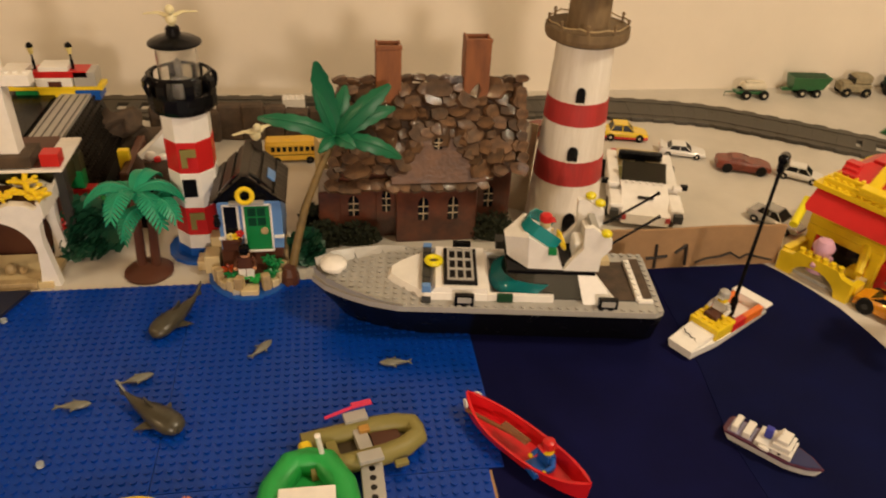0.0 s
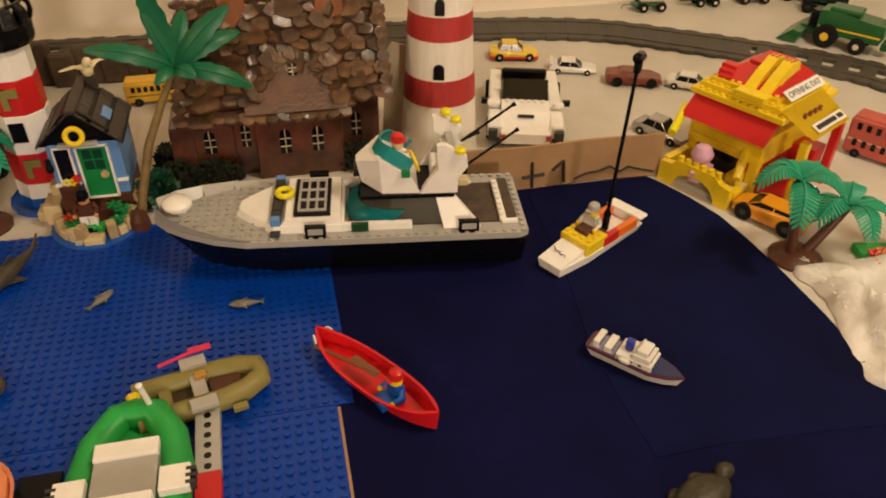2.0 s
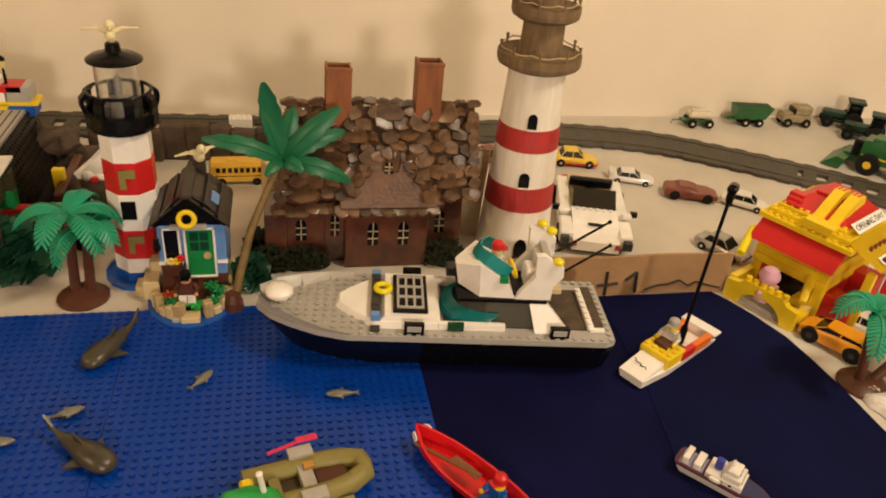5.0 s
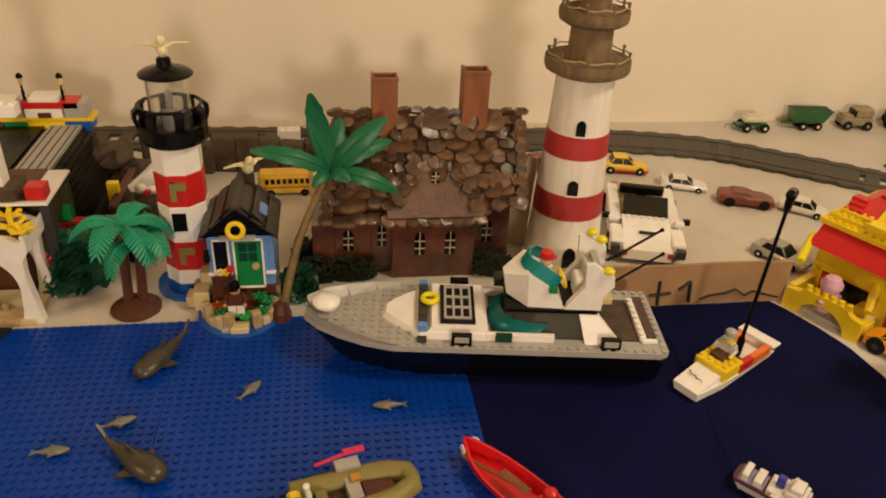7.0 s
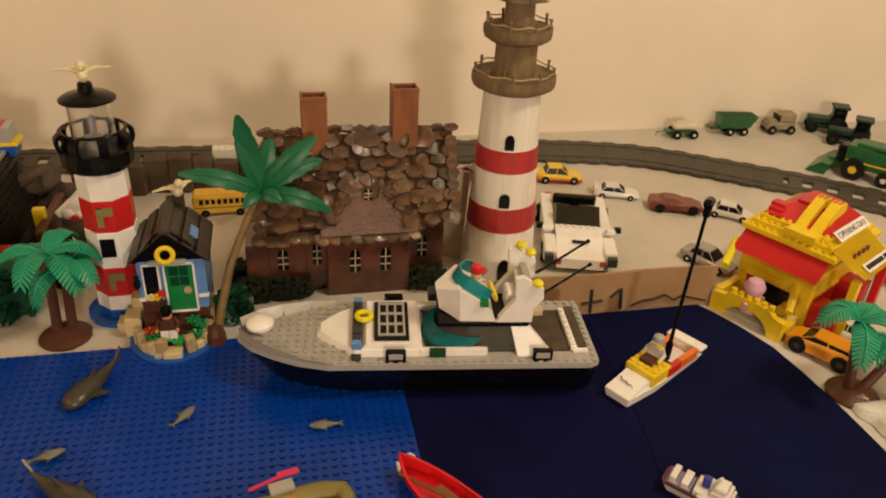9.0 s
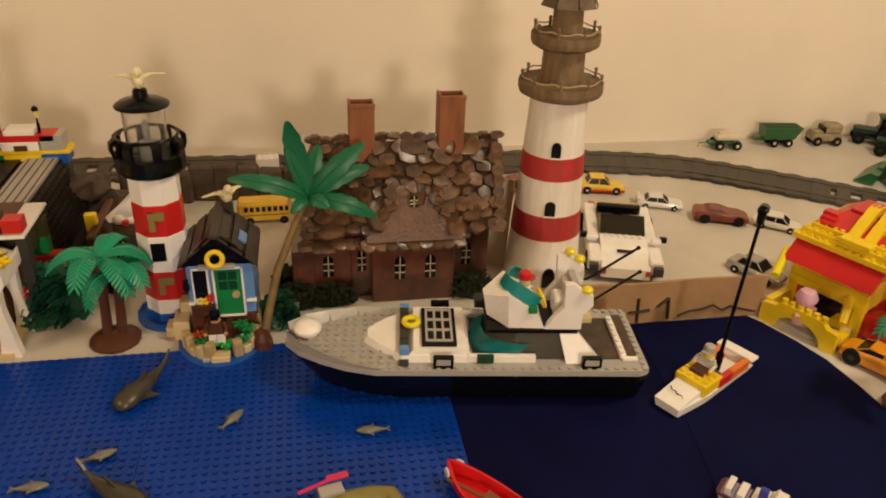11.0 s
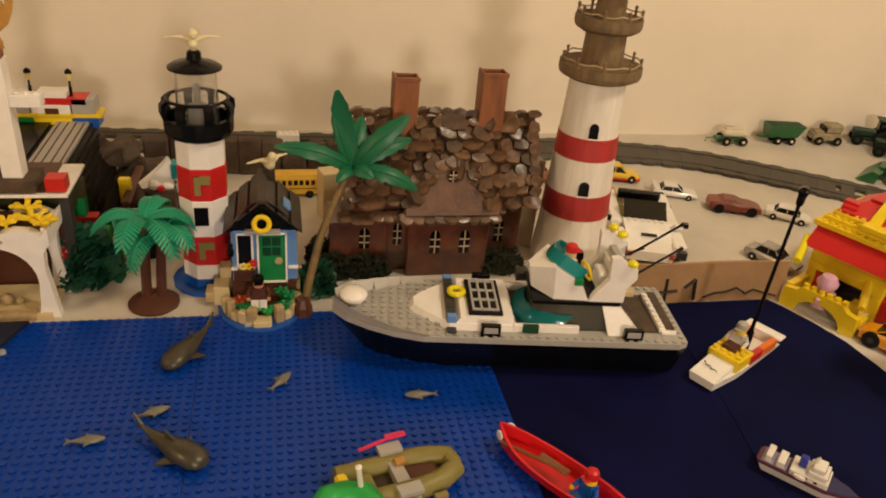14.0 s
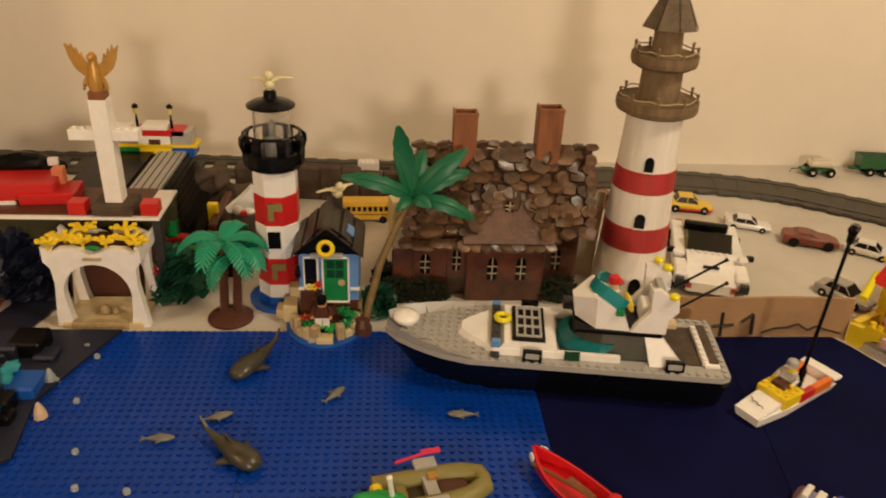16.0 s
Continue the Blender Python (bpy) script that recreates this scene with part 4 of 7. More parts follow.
    prism(gb, [(-0.033, 0.0), (0.035, 0.0), (0.0125, 0.0255), (0.0075, 0.0290), (-0.0055, 0.0290), (-0.0105, 0.0255)], -0.004, 0.0, Matrix.Translation((0, -0.0160, 0.0845)) @ pose(0, 0, 0, 90, 0, 0))
    part("gable", gb, BLACK, th, "black sloped gable")
    part("shelf", box(new_bm(), -0.015, 0.017, -0.0245, -0.0195, 0.0855, 0.0890), GREY, th)
    part("life_ring", torus(new_bm(), 0.0068, 0.0024, Matrix.Translation((0.0005, -0.0250, 0.0965)) @ pose(0, 0, 0, 75, 0, 0)), YELLOW, th, "yellow life ring over the door", True)
    part("chimney", box(new_bm(), 0.002, 0.013, 0.046, 0.056, 0.105, 0.1185), slate, th)
    part("roof_window", box(new_bm(), -0.0045, 0.0045, -0.009, 0.009, 0, 0.0022, 0.0004, pose(0.0225, 0.012, 0.0985, 0, 41.6, 0)), LBLUE, roof, "blue roof window")
    for k, (x, y, z, m) in enumerate(((-0.018, -0.037, 0.013, GREEN), (0.020, -0.036, 0.013, GREEN), (0.004, -0.041, 0.010, BGREEN), (-0.021, -0.030, 0.015, brick("dark orange", (0.42, 0.06, 0.015))), (0.024, -0.028, 0.018, GREEN), (-0.010, -0.041, 0.010, BGREEN), (0.017, -0.024, 0.020, GREEN))):
        pl = new_bm()
        for q in range(6):
            a = 2 * math.pi * q / 6 + k
            tube(pl, [(x, y, z - 0.002), (x + 0.004 * math.cos(a), y + 0.004 * math.sin(a), z + 0.006), (x + 0.0075 * math.cos(a), y + 0.0075 * math.sin(a), z + 0.005)], 0.0022, 0.0012, 5)
        part("plant", pl, m, th, "small leafy plant piece")
    return th


hut()
bird((0.030, 0.751, 0.1155), 35, "pale yellow toy gull perched on the hut roof")
figure("toy_figure", (0.0185, 0.6630, 0.0112), 0, BROWN, WHITE, brick("skin", (0.55, 0.27, 0.14)), BLACK, "dark-haired toy figure in brown vest on the steps", tall=0.95)


# ---- palms ----
def leaf_blade(bm, base, tip, width, droop, toothed, face=(0, 0, 1)):
    """One palm leaf: a folded blade that arches from base to tip; toothed: cut into fingers along both edges."""
    base, tip = Vector(base), Vector(tip)
    n = 14
    side = (tip - base).cross(Vector(face)).normalized()
    fold = side.cross((tip - base).normalized())
    if fold.z > 0:
        fold = -fold
    pts = []
    for i in range(n + 1):
        t = i / n
        pts.append(base.lerp(tip, t) - fold * (droop * 4 * t * (1 - t)))
    if toothed:
        for i in range(n):
            for s in (-1, 1):
                w = width * (math.sin(math.pi * min(1, 0.12 + 0.88 * i / n)) ** 0.6 + 0.1)
                d = (pts[i + 1] - pts[i])
                q0, q1 = pts[i], pts[i] + d * 0.88
                o = side * s * w + d * 1.2 + fold * w * 0.25
                thick = fold * 0.0012
                v = [bm.verts.new(x) for x in (q0, q1, q1 + o, q0 + o + d * 0.15)]
                v2 = [bm.verts.new(x + thick) for x in (q0, q1, q1 + o, q0 + o + d * 0.15)]
                bm.faces.new(v)
                bm.faces.new(v2[::-1])
                for a in range(4):
                    bm.faces.new((v[a], v2[a], v2[(a + 1) % 4], v[(a + 1) % 4]))
    else:
        rows = []
        for i in range(n + 1):
            t = i / n
            w = width * (math.sin(math.pi * (0.06 + 0.92 * t)) ** 0.6) * (1.0 + 0.10 * math.sin(i * 2.4))
            rows.append([pts[i] - side * w + fold * w * 0.3, pts[i] - side * w * 0.5 + fold * w * 0.06, pts[i], pts[i] + side * w * 0.5 + fold * w * 0.06, pts[i] + side * w + fold * w * 0.3])
        top = [[bm.verts.new(p) for p in r] for r in rows]
        low = [[bm.verts.new(p + fold * 0.0012) for p in r] for r in rows]
        for i in range(n):
            for k in range(4):
                bm.faces.new((top[i][k], top[i][k + 1], top[i + 1][k + 1], top[i + 1][k]))
                bm.faces.new((low[i][k], low[i + 1][k], low[i + 1][k + 1], low[i][k + 1]))
            for k in (0, 4):
                bm.faces.new((top[i][k], top[i + 1][k], low[i + 1][k], low[i][k]))
        for i in (0, n):
            bm.faces.new(top[i] + low[i][::-1])
    tube(bm, pts, 0.0014, 0.0007, 6)


def double_palm(at, stems, label):
    """Brown twin-stemmed palm on a round foot. stems: (top x, y, z, leaf length, twist)."""
    th = thing("toy_palm", at, 0, label, "toy palm", "brown twin-stemmed palms")
    foot = new_bm()
    lathe(foot, [(0.0235, 0), (0.024, 0.003), (0.019, 0.0065), (0.010, 0.010), (0, 0.0115)], 16, wob=0.03)
    part("foot", foot, BROWN, th, "brown plastic foot", True)
    for k, (x, y, z, ln, tw, leaves) in enumerate(stems):
        tr = new_bm()
        bx = -0.006 + 0.013 * k
        tube(tr, [(bx + (x - bx) * t, y * t * t, 0.004 + (z - 0.004) * t) for t in (0, 0.2, 0.4, 0.6, 0.8, 1.0)], 0.0050, 0.0040, 10)
        part("trunk", tr, BROWN, th, "brown ribbed trunk", True)
        for q in range(leaves):
            a = radians(tw) + 2 * math.pi * q / leaves
            lf = new_bm()
            leaf_blade(lf, (x, y, z), (x + ln * math.cos(a), y + ln * math.sin(a), z - 0.010 + 0.012 * math.sin(q * 2.3)), 0.0105, 0.013, True)
            part("leaf", lf, LEAF, th)
    return th


double_palm((-0.081, 0.699, -0.002), [(-0.002, 0.006, 0.088, 0.043, 12, 6), (0.012, 0.002, 0.076, 0.036, 50, 4)], "green-leaved toy palm with brown twin trunk on the shore")
double_palm((0.634, 0.504, -0.002), [(-0.020, 0.002, 0.084, 0.036, 100, 5), (0.038, 0.002, 0.050, 0.038, -20, 5)], "green-leaved toy palm with two leaning brown trunks beside the water")


def tall_palm():
    th = thing("toy_palm", (0.059, 0.668, -0.002), 0, "tall toy palm with broad green leaves and thin trunk", "toy palm")
    top = Vector((0.050, 0.067, 0.127))
    tr = new_bm()
    tube(tr, [(0, 0, 0), (0.006, 0.010, 0.03), (0.018, 0.030, 0.07), (0.035, 0.052, 0.103), tuple(top)], 0.0045, 0.0032, 10)
    part("trunk", tr, BARK, th, "olive brown curved trunk", True)
    foot = new_bm()
    lathe(foot, [(0.010, 0), (0.009, 0.012), (0.006, 0.02)], 10)
    part("foot", foot, BROWN, th)
    for tip, w, dr in (((0.034, 0.064, 0.205), 0.0105, 0.007), ((0.032, 0.066, 0.178), 0.006, 0.002), ((0.104, 0.068, 0.180), 0.0100, 0.009), ((0.115, 0.058, 0.107), 0.0085, 0.016), ((-0.023, 0.064, 0.150), 0.0085, 0.016), ((0.110, 0.080, 0.152), 0.0085, 0.014), ((0.062, 0.100, 0.168), 0.0085, 0.006), ((0.034, 0.040, 0.124), 0.006, 0.006), ((0.068, 0.044, 0.126), 0.0075, 0.007)):
        lf = new_bm()
        leaf_blade(lf, top, tip, w, dr, False, (0.0, -0.75, 0.66))
        part("leaf", lf, brick("palm green", (0.010, 0.135, 0.062), 0.4), th, smooth=True)


tall_palm()

# ---- railway track ----
LINE = [(-1.3, 1.137), (-0.4, 1.131), (0.1, 1.114), (0.40, 1.105), (0.545, 1.093), (0.672, 1.062), (0.765, 1.008), (0.842, 0.956), (0.915, 0.902), (0.972, 0.846), (0.995, 0.795), (1.010, 0.70), (1.02, 0.60)]


def along(line, step):
    """Points and directions at even steps along a smoothed line."""
    pts = [Vector((x, y, 0)) for x, y in line]
    dense = []
    for i in range(len(pts) - 1):
        p0, p1, p2, p3 = pts[max(i - 1, 0)], pts[i], pts[i + 1], pts[min(i + 2, len(pts) - 1)]
        for k in range(30):
            t = k / 30
            dense.append(0.5 * ((2 * p1) + (p2 - p0) * t + (2 * p0 - 5 * p1 + 4 * p2 - p3) * t * t + (3 * p1 - p0 - 3 * p2 + p3) * t ** 3))
    out, run = [], 0.0
    for a, b in zip(dense, dense[1:]):
        d = (b - a).length
        while run <= d:
            out.append((a + (b - a) * (run / d), (b - a).normalized()))
            run += step
        run -= d
    return out


def railway():
    th = thing("railway_track", (0, 0, 0), 0, "dark grey plastic toy railway track curving along the wall", "toy track")
    path = along(LINE, 0.016)
    for lo, hi, z, nm in ((-0.039, -0.0125, 0.0034, "side_strip"), (0.0125, 0.039, 0.0034, "side_strip"), (-0.0265, -0.0225, 0.0046, "rail"), (0.0225, 0.0265, 0.0046, "rail")):
        bm = new_bm()
        prev = None
        for p, d in path:
            s = Vector((d.y, -d.x, 0))
            cur = [bm.verts.new(p + s * lo + Vector((0, 0, -0.002))), bm.verts.new(p + s * lo + Vector((0, 0, z))), bm.verts.new(p + s * hi + Vector((0, 0, z))), bm.verts.new(p + s * hi + Vector((0, 0, -0.002)))]
            if prev:
                for a in range(4):
                    bm.faces.new((prev[a], prev[(a + 1) % 4], cur[(a + 1) % 4], cur[a]))
            prev = cur
        part(nm, bm, TRACK, th)
    sleeper = mesh("sleeper", box(new_bm(), -0.0095, 0.0095, -0.0425, 0.0425, -0.002, 0.0038, 0.0008), TRACK)
    filled = mesh("web_plate", box(new_bm(), -0.0172, 0.0172, -0.0130, 0.0130, -0.002, 0.0033, 0), TRACK)
    for p, d in along(LINE, 0.034):
        if p.x > -0.85:
            m = Matrix.Translation(p) @ pose(0, 0, 0, 0, 0, math.degrees(math.atan2(d.y, d.x)))
            same_mesh("sleeper", sleeper, th, m)
            if 0.25 < p.x < 0.845 and p.y > 0.95:
                same_mesh("web_plate", filled, th, m)


railway()

# ---- small vehicles ----


def wheel(parent, x, y, r, w, hub, m=None):
    base = pose(x, y, r, 90, 0, 0)
    t = part("tyre", lathe(new_bm(), [(r * 0.55, -w / 2), (r * 0.95, -w / 2), (r, -w / 3), (r, w / 3), (r * 0.95, w / 2), (r * 0.55, w / 2)], 18, base), RUBBER, parent, smooth=True)
    rim = new_bm()
    lathe(rim, [(0, -w * 0.52), (r * 0.2, -w * 0.54), (r * 0.6, -w * 0.44), (r * 0.6, w * 0.44), (r * 0.2, w * 0.54), (0, w * 0.52)], 14, base)
    part("rim", rim, hub, t, smooth=True)


def car(name, at, rz, paint, L, W, H, label, bonnet=0.30, boot=0.16, wing=False, r=None, hub=None, belt=0.6, group="toy cars on the board", dark=None, screen=None, sill=None):
    """A die-cast car, nose towards +x: a loft of cross sections with glasshouse, wheels, lights and bumpers."""
    th = thing(name, (*at, -0.002), rz, label, "toy car", group)
    r = r or H * 0.24
    z0 = r * 0.55
    body = new_bm()
    sec = [(-0.5, 0.30, 0.55, 0.86), (-0.46, 0.22, 0.60, 0.95), (-0.30, 0.20, 0.62, 1.0), (0.0, 0.20, 0.60, 1.0), (0.30, 0.20, 0.55, 1.0), (0.44, 0.22, 0.46, 0.93), (0.5, 0.28, 0.40, 0.80)]
    prev = None
    for x, lo, hi, w in sec:
        hi = hi * belt / 0.6
        hw = W / 2 * w
        ring = [body.verts.new((x * L, y, z)) for y, z in ((-hw * 0.92, H * lo), (-hw, H * (lo + 0.12)), (-hw, H * (hi - 0.12)), (-hw * 0.86, H * hi), (hw * 0.86, H * hi), (hw, H * (hi - 0.12)), (hw, H * (lo + 0.12)), (hw * 0.92, H * lo))]
        if prev:
            for a in range(8):
                body.faces.new((prev[a], prev[(a + 1) % 8], ring[(a + 1) % 8], ring[a]))
        else:
            body.faces.new(ring[::-1])
        prev = ring
    body.faces.new(prev)
    part("body", body, paint, th, smooth=True)
    xa, xb = -0.5 + boot, 0.5 - bonnet
    glass = new_bm()
    prism(glass, [(xa * L, -W * 0.43), (xb * L, -W * 0.43), (xb * L, W * 0.43), (xa * L, W * 0.43)], H * (belt - 0.05), H * 0.94, top=[((xa + 0.09) * L, -W * 0.33), ((xb - 0.15) * L, -W * 0.33), ((xb - 0.15) * L, W * 0.33), ((xa + 0.09) * L, W * 0.33)])
    part("glasshouse", glass, screen or PANE, th, "" if screen else "dark tinted windows")
    if sill:
        part("sill", box(new_bm(), -0.49 * L, 0.49 * L, -W * 0.51, W * 0.51, H * 0.14, H * 0.30, 0.0008), sill, th, "red lower sill")
    top = new_bm()
    box(top, (xa + 0.085) * L, (xb - 0.145) * L, -W * 0.345, W * 0.345, H * 0.91, H, 0.0008)
    roof = part("roof", top, paint, th)
    mid = (xa + xb) / 2 * L
    for s in (-1, 1):
        for x, x2 in (((xa + 0.005) * L, (xa + 0.095) * L), (mid, mid), ((xb - 0.01) * L, (xb - 0.15) * L)):
            p = new_bm()
            tube(p, [(x, s * W * 0.435, H * (belt - 0.03)), (x2, s * W * 0.338, H * 0.94)], H * 0.028, n=5)
            part("pillar", p, paint, roof)
        part("headlight", ball(new_bm(), (0.485 * L, s * W * 0.32, H * 0.40), H * 0.06, 1, (0.6, 1.3, 1)), CHROME, th, smooth=True)
        part("tail_light", box(new_bm(), -0.505 * L, -0.488 * L, s * W * 0.36 - W * 0.07, s * W * 0.36 + W * 0.07, H * 0.42, H * 0.5), RED, th)
    part("bumper", box(new_bm(), 0.47 * L, 0.505 * L, -W * 0.40, W * 0.40, H * 0.20, H * 0.30), dark or paint, th)
    part("bumper", box(new_bm(), -0.505 * L, -0.47 * L, -W * 0.42, W * 0.42, H * 0.22, H * 0.33), dark or paint, th)
    if wing:
        part("spoiler", box(new_bm(), -0.5 * L, -0.42 * L, -W * 0.48, W * 0.48, H * 0.80, H * 0.86), paint, th)
        for s in (-1, 1):
            part("spoiler_post", box(new_bm(), -0.47 * L, -0.44 * L, s * W * 0.35 - 0.0008, s * W * 0.35 + 0.0008, H * 0.55, H * 0.82, 0), paint, th)
    for x in (-0.31, 0.31):
        for s in (-1, 1):
            wheel(th, x * L, s * W * 0.45, r, W * 0.16, hub or CHROME)
    return th


car("toy_car", (0.519, 0.993), -11, PAINTY, 0.066, 0.028, 0.024, "bright yellow toy coupe with red lower sills", dark=RED, sill=RED)
car("toy_car", (0.583, 0.935), -19, PAINTW, 0.062, 0.027, 0.017, "white toy sports car with rear wing", wing=True)
car("toy_car", (0.647, 0.884), -19, PAINTR, 0.070, 0.029, 0.020, "dull red toy muscle car with fat tyres", bonnet=0.38, r=0.0068, hub=RUBBER, screen=PAINTR, belt=0.78)
car("toy_car", (0.713, 0.856), -36, PAINTW, 0.058, 0.026, 0.019, "white toy saloon car with dark windows", bonnet=0.24)
car("toy_car", (0.618, 0.742), -58, mat("silver enamel", (0.42, 0.41, 0.39), 0.25, metal=0.6, var=0.1), 0.064, 0.028, 0.022, "silver toy car parked behind the restaurant", r=0.005)
car("toy_car", (0.400, 1.005), -60, PAINTR, 0.060, 0.026, 0.019, "dark red toy car behind the lighthouse")
car("toy_car", (0.643, 0.561), 122, PAINTO, 0.068, 0.030, 0.024, "bright orange chunky toy hatchback with big wheels", bonnet=0.20, boot=0.05, r=0.0088, hub=DGREY, belt=0.80)
car("toy_car", (0.688, 0.592), 125, PAINTW, 0.066, 0.029, 0.020, "white toy race car with black stripes", bonnet=0.35)
car("toy_car", (0.800, 0.742), 40, mat("silver enamel", (0.42, 0.41, 0.39), 0.25, metal=0.6), 0.060, 0.026, 0.020, "silver toy car behind the restaurant")
car("toy_car", (0.875, 0.625), -40, PAINTR, 0.060, 0.026, 0.018, "dark red toy car beside the red bus")


def bus(at, rz, paint, L, W, H, decks, label, roofm):
    th = thing("toy_bus", (*at, -0.002), rz, label, "toy bus")
    part("body", box(new_bm(), -L / 2, L / 2, -W / 2, W / 2, 0.004, H, 0.0022), paint, th)
    n = 8 if decks == 1 else 6
    for d in range(decks):
        z = H * (0.62 if decks == 1 else (0.30 + 0.42 * d))
        h = H * (0.22 if decks == 1 else 0.17)
        for s in (-1, 1):
            for k in range(n):
                x = -L * 0.42 + k * L * 0.82 / n + L * 0.03
                part("window", box(new_bm(), x, x + L * 0.066, s * W / 2 - 0.0006, s * W / 2 + 0.0006, z, z + h, 0.0002), PANE, th)
        for e in (-1, 1):
            for k in (-1, 1):
                part("end_window", box(new_bm(), e * L / 2 - 0.0006, e * L / 2 + 0.0006, k * W * 0.22 - W * 0.16, k * W * 0.22 + W * 0.16, z, z + h, 0.0002), PANE, th)
    part("roof", box(new_bm(), -L / 2 + 0.002, L / 2 - 0.002, -W / 2 + 0.002, W / 2 - 0.002, H - 0.0005, H + 0.0014, 0.0008), roofm, th)
    for s in (-1, 1):
        part("side_stripe", box(new_bm(), -L / 2 + 0.002, L / 2 - 0.002, s * W / 2 - 0.0003, s * W / 2 + 0.0003, H * 0.44, H * 0.47, 0), RUBBER if decks == 1 else CREAM, th)
        for x in (-0.3, 0.3):
            wheel(th, x * L, s * (W / 2 - 0.0015), 0.0052, 0.004, DGREY)
    if decks == 1:
        part("bonnet", box(new_bm(), L / 2 - 0.001, L / 2 + 0.011, -W * 0.42, W * 0.42, 0.004, H * 0.55, 0.0016), paint, th)
        part("hatch", box(new_bm(), -L * 0.2, -L * 0.02, -W * 0.2, W * 0.2, H + 0.001, H + 0.0026), roofm, th)


bus((0.055, 0.946), 2, SCHOOL, 0.070, 0.024, 0.029, 1, "yellow die-cast school bus with black trim", SCHOOL)
bus((0.830, 0.646), -56, PAINTP, 0.072, 0.028, 0.045, 2, "faded red toy double-decker bus", PAINTP)


def farm_wheels(th, xs, y, r, w, hub):
    for x in xs:
        for s in (-1, 1):
            wheel(th, x, s * y, r, w, hub)


def farm_set():
    g = "farm toys against the wall"
    th = thing("toy_sprayer", (0.790, 1.140, -0.002), -4, "cream tank sprayer on green four-wheeled frame", "farm toy", g)
    part("frame", box(new_bm(), -0.030, 0.024, -0.008, 0.008, 0.008, 0.012), FARM, th)
    tank = new_bm()
    box(tank, -0.020, 0.020, -0.010, 0.010, 0.015, 0.025, 0.004)
    part("tank", tank, CREAM, th)
    part("tank_lid", box(new_bm(), -0.015, 0.016, -0.004, 0.004, 0.0245, 0.028), CREAM, th)
    db = new_bm()
    tube(db, [(-0.028, 0, 0.010), (-0.045, 0, 0.009), (-0.046, 0, 0.003)], 0.001, n=6)
    part("drawbar", db, FARM, th)
    farm_wheels(th, (-0.014, 0.016), 0.012, 0.0075, 0.005, CREAM)
    th = thing("toy_trailer", (0.886, 1.146, -0.002), -5, "green tipping farm trailer with four wheels", "farm toy", g)
    tub = new_bm()
    prism(tub, [(-0.026, -0.011), (0.026, -0.011), (0.026, 0.011), (-0.026, 0.011)], 0.013, 0.034, top=[(-0.029, -0.014), (0.036, -0.014), (0.036, 0.014), (-0.029, 0.014)])
    part("tub", tub, FARM, th)
    part("load", box(new_bm(), -0.027, 0.033, -0.012, 0.012, 0.0335, 0.0345, 0), mat("dark green load", (0.01, 0.06, 0.02), 0.7), th)
    part("chassis", box(new_bm(), -0.040, 0.026, -0.004, 0.004, 0.009, 0.013), FARM, th)
    farm_wheels(th, (-0.008, 0.017), 0.011, 0.0072, 0.005, CREAM)
    th = thing("toy_jeep", (0.978, 1.146, -0.002), -6, "khaki camouflaged toy jeep with canvas top", "farm toy", g)
    part("body", box(new_bm(), -0.030, 0.022, -0.013, 0.013, 0.008, 0.021, 0.002), KHAKI, th)
    part("canvas_top", box(new_bm(), -0.010, 0.021, -0.0125, 0.0125, 0.021, 0.036, 0.003), KHAKI, th)
    part("windscreen", box(new_bm(), -0.0115, -0.009, -0.0115, 0.0115, 0.022, 0.032), PANE, th)
    part("bonnet", box(new_bm(), -0.028, -0.010, -0.009, 0.009, 0.0205, 0.024, 0.0015), KHAKI, th)
    farm_wheels(th, (-0.020, 0.014), 0.0125, 0.0078, 0.006, KHAKI)
    dk = mat("dark green enamel", (0.008, 0.035, 0.02), 0.4, var=0.2)
    for x, y, a, s in ((1.068, 1.138, -30, 1.0), (1.066, 1.075, -40, 1.0)):
        th = thing("toy_tractor", (x, y, -0.002), a, "dark green toy tractor with cab and large rear wheels", "farm toy", g)
        part("bonnet", box(new_bm(), -0.038 * s, 0.002, -0.008, 0.008, 0.014, 0.028, 0.003), dk, th)
        part("cab", box(new_bm(), 0.0, 0.022 * s, -0.012, 0.012, 0.016, 0.046 * s, 0.003), PANE, th)
        part("cab_roof", box(new_bm(), -0.003, 0.025 * s, -0.014, 0.014, 0.0455 * s, 0.050 * s, 0.002), dk, th)
        part("axle", box(new_bm(), -0.034, 0.018, -0.011, 0.011, 0.009, 0.014), dk, th)
        farm_wheels(th, (0.012,), 0.017, 0.0155, 0.010, dk)
        farm_wheels(th, (-0.028,), 0.014, 0.010, 0.007, dk)
    th = thing("toy_combine", (0.999, 0.946, -0.002), -52, "green toy combine harvester with yellow wheel hubs", "farm toy", g)
    body = new_bm()
    prism(body, [(-0.036, 0.018), (0.050, 0.018), (0.054, 0.030), (0.052, 0.044), (0.020, 0.047), (-0.010, 0.052), (-0.036, 0.050)], -0.018, 0.018, pose(0, 0, 0, 90, 0, 0))
    part("body", body, FARM, th)
    part("cab", box(new_bm(), -0.050, -0.034, -0.014, 0.014, 0.020, 0.046, 0.003), PANE, th)
    part("grain_tank", box(new_bm(), -0.026, 0.016, -0.015, 0.015, 0.050, 0.056, 0.002), FARM, th)
    part("side_stripe", box(new_bm(), -0.034, 0.050, -0.0186, -0.0175, 0.0265, 0.029, 0), FARMY, th)
    hd = new_bm()
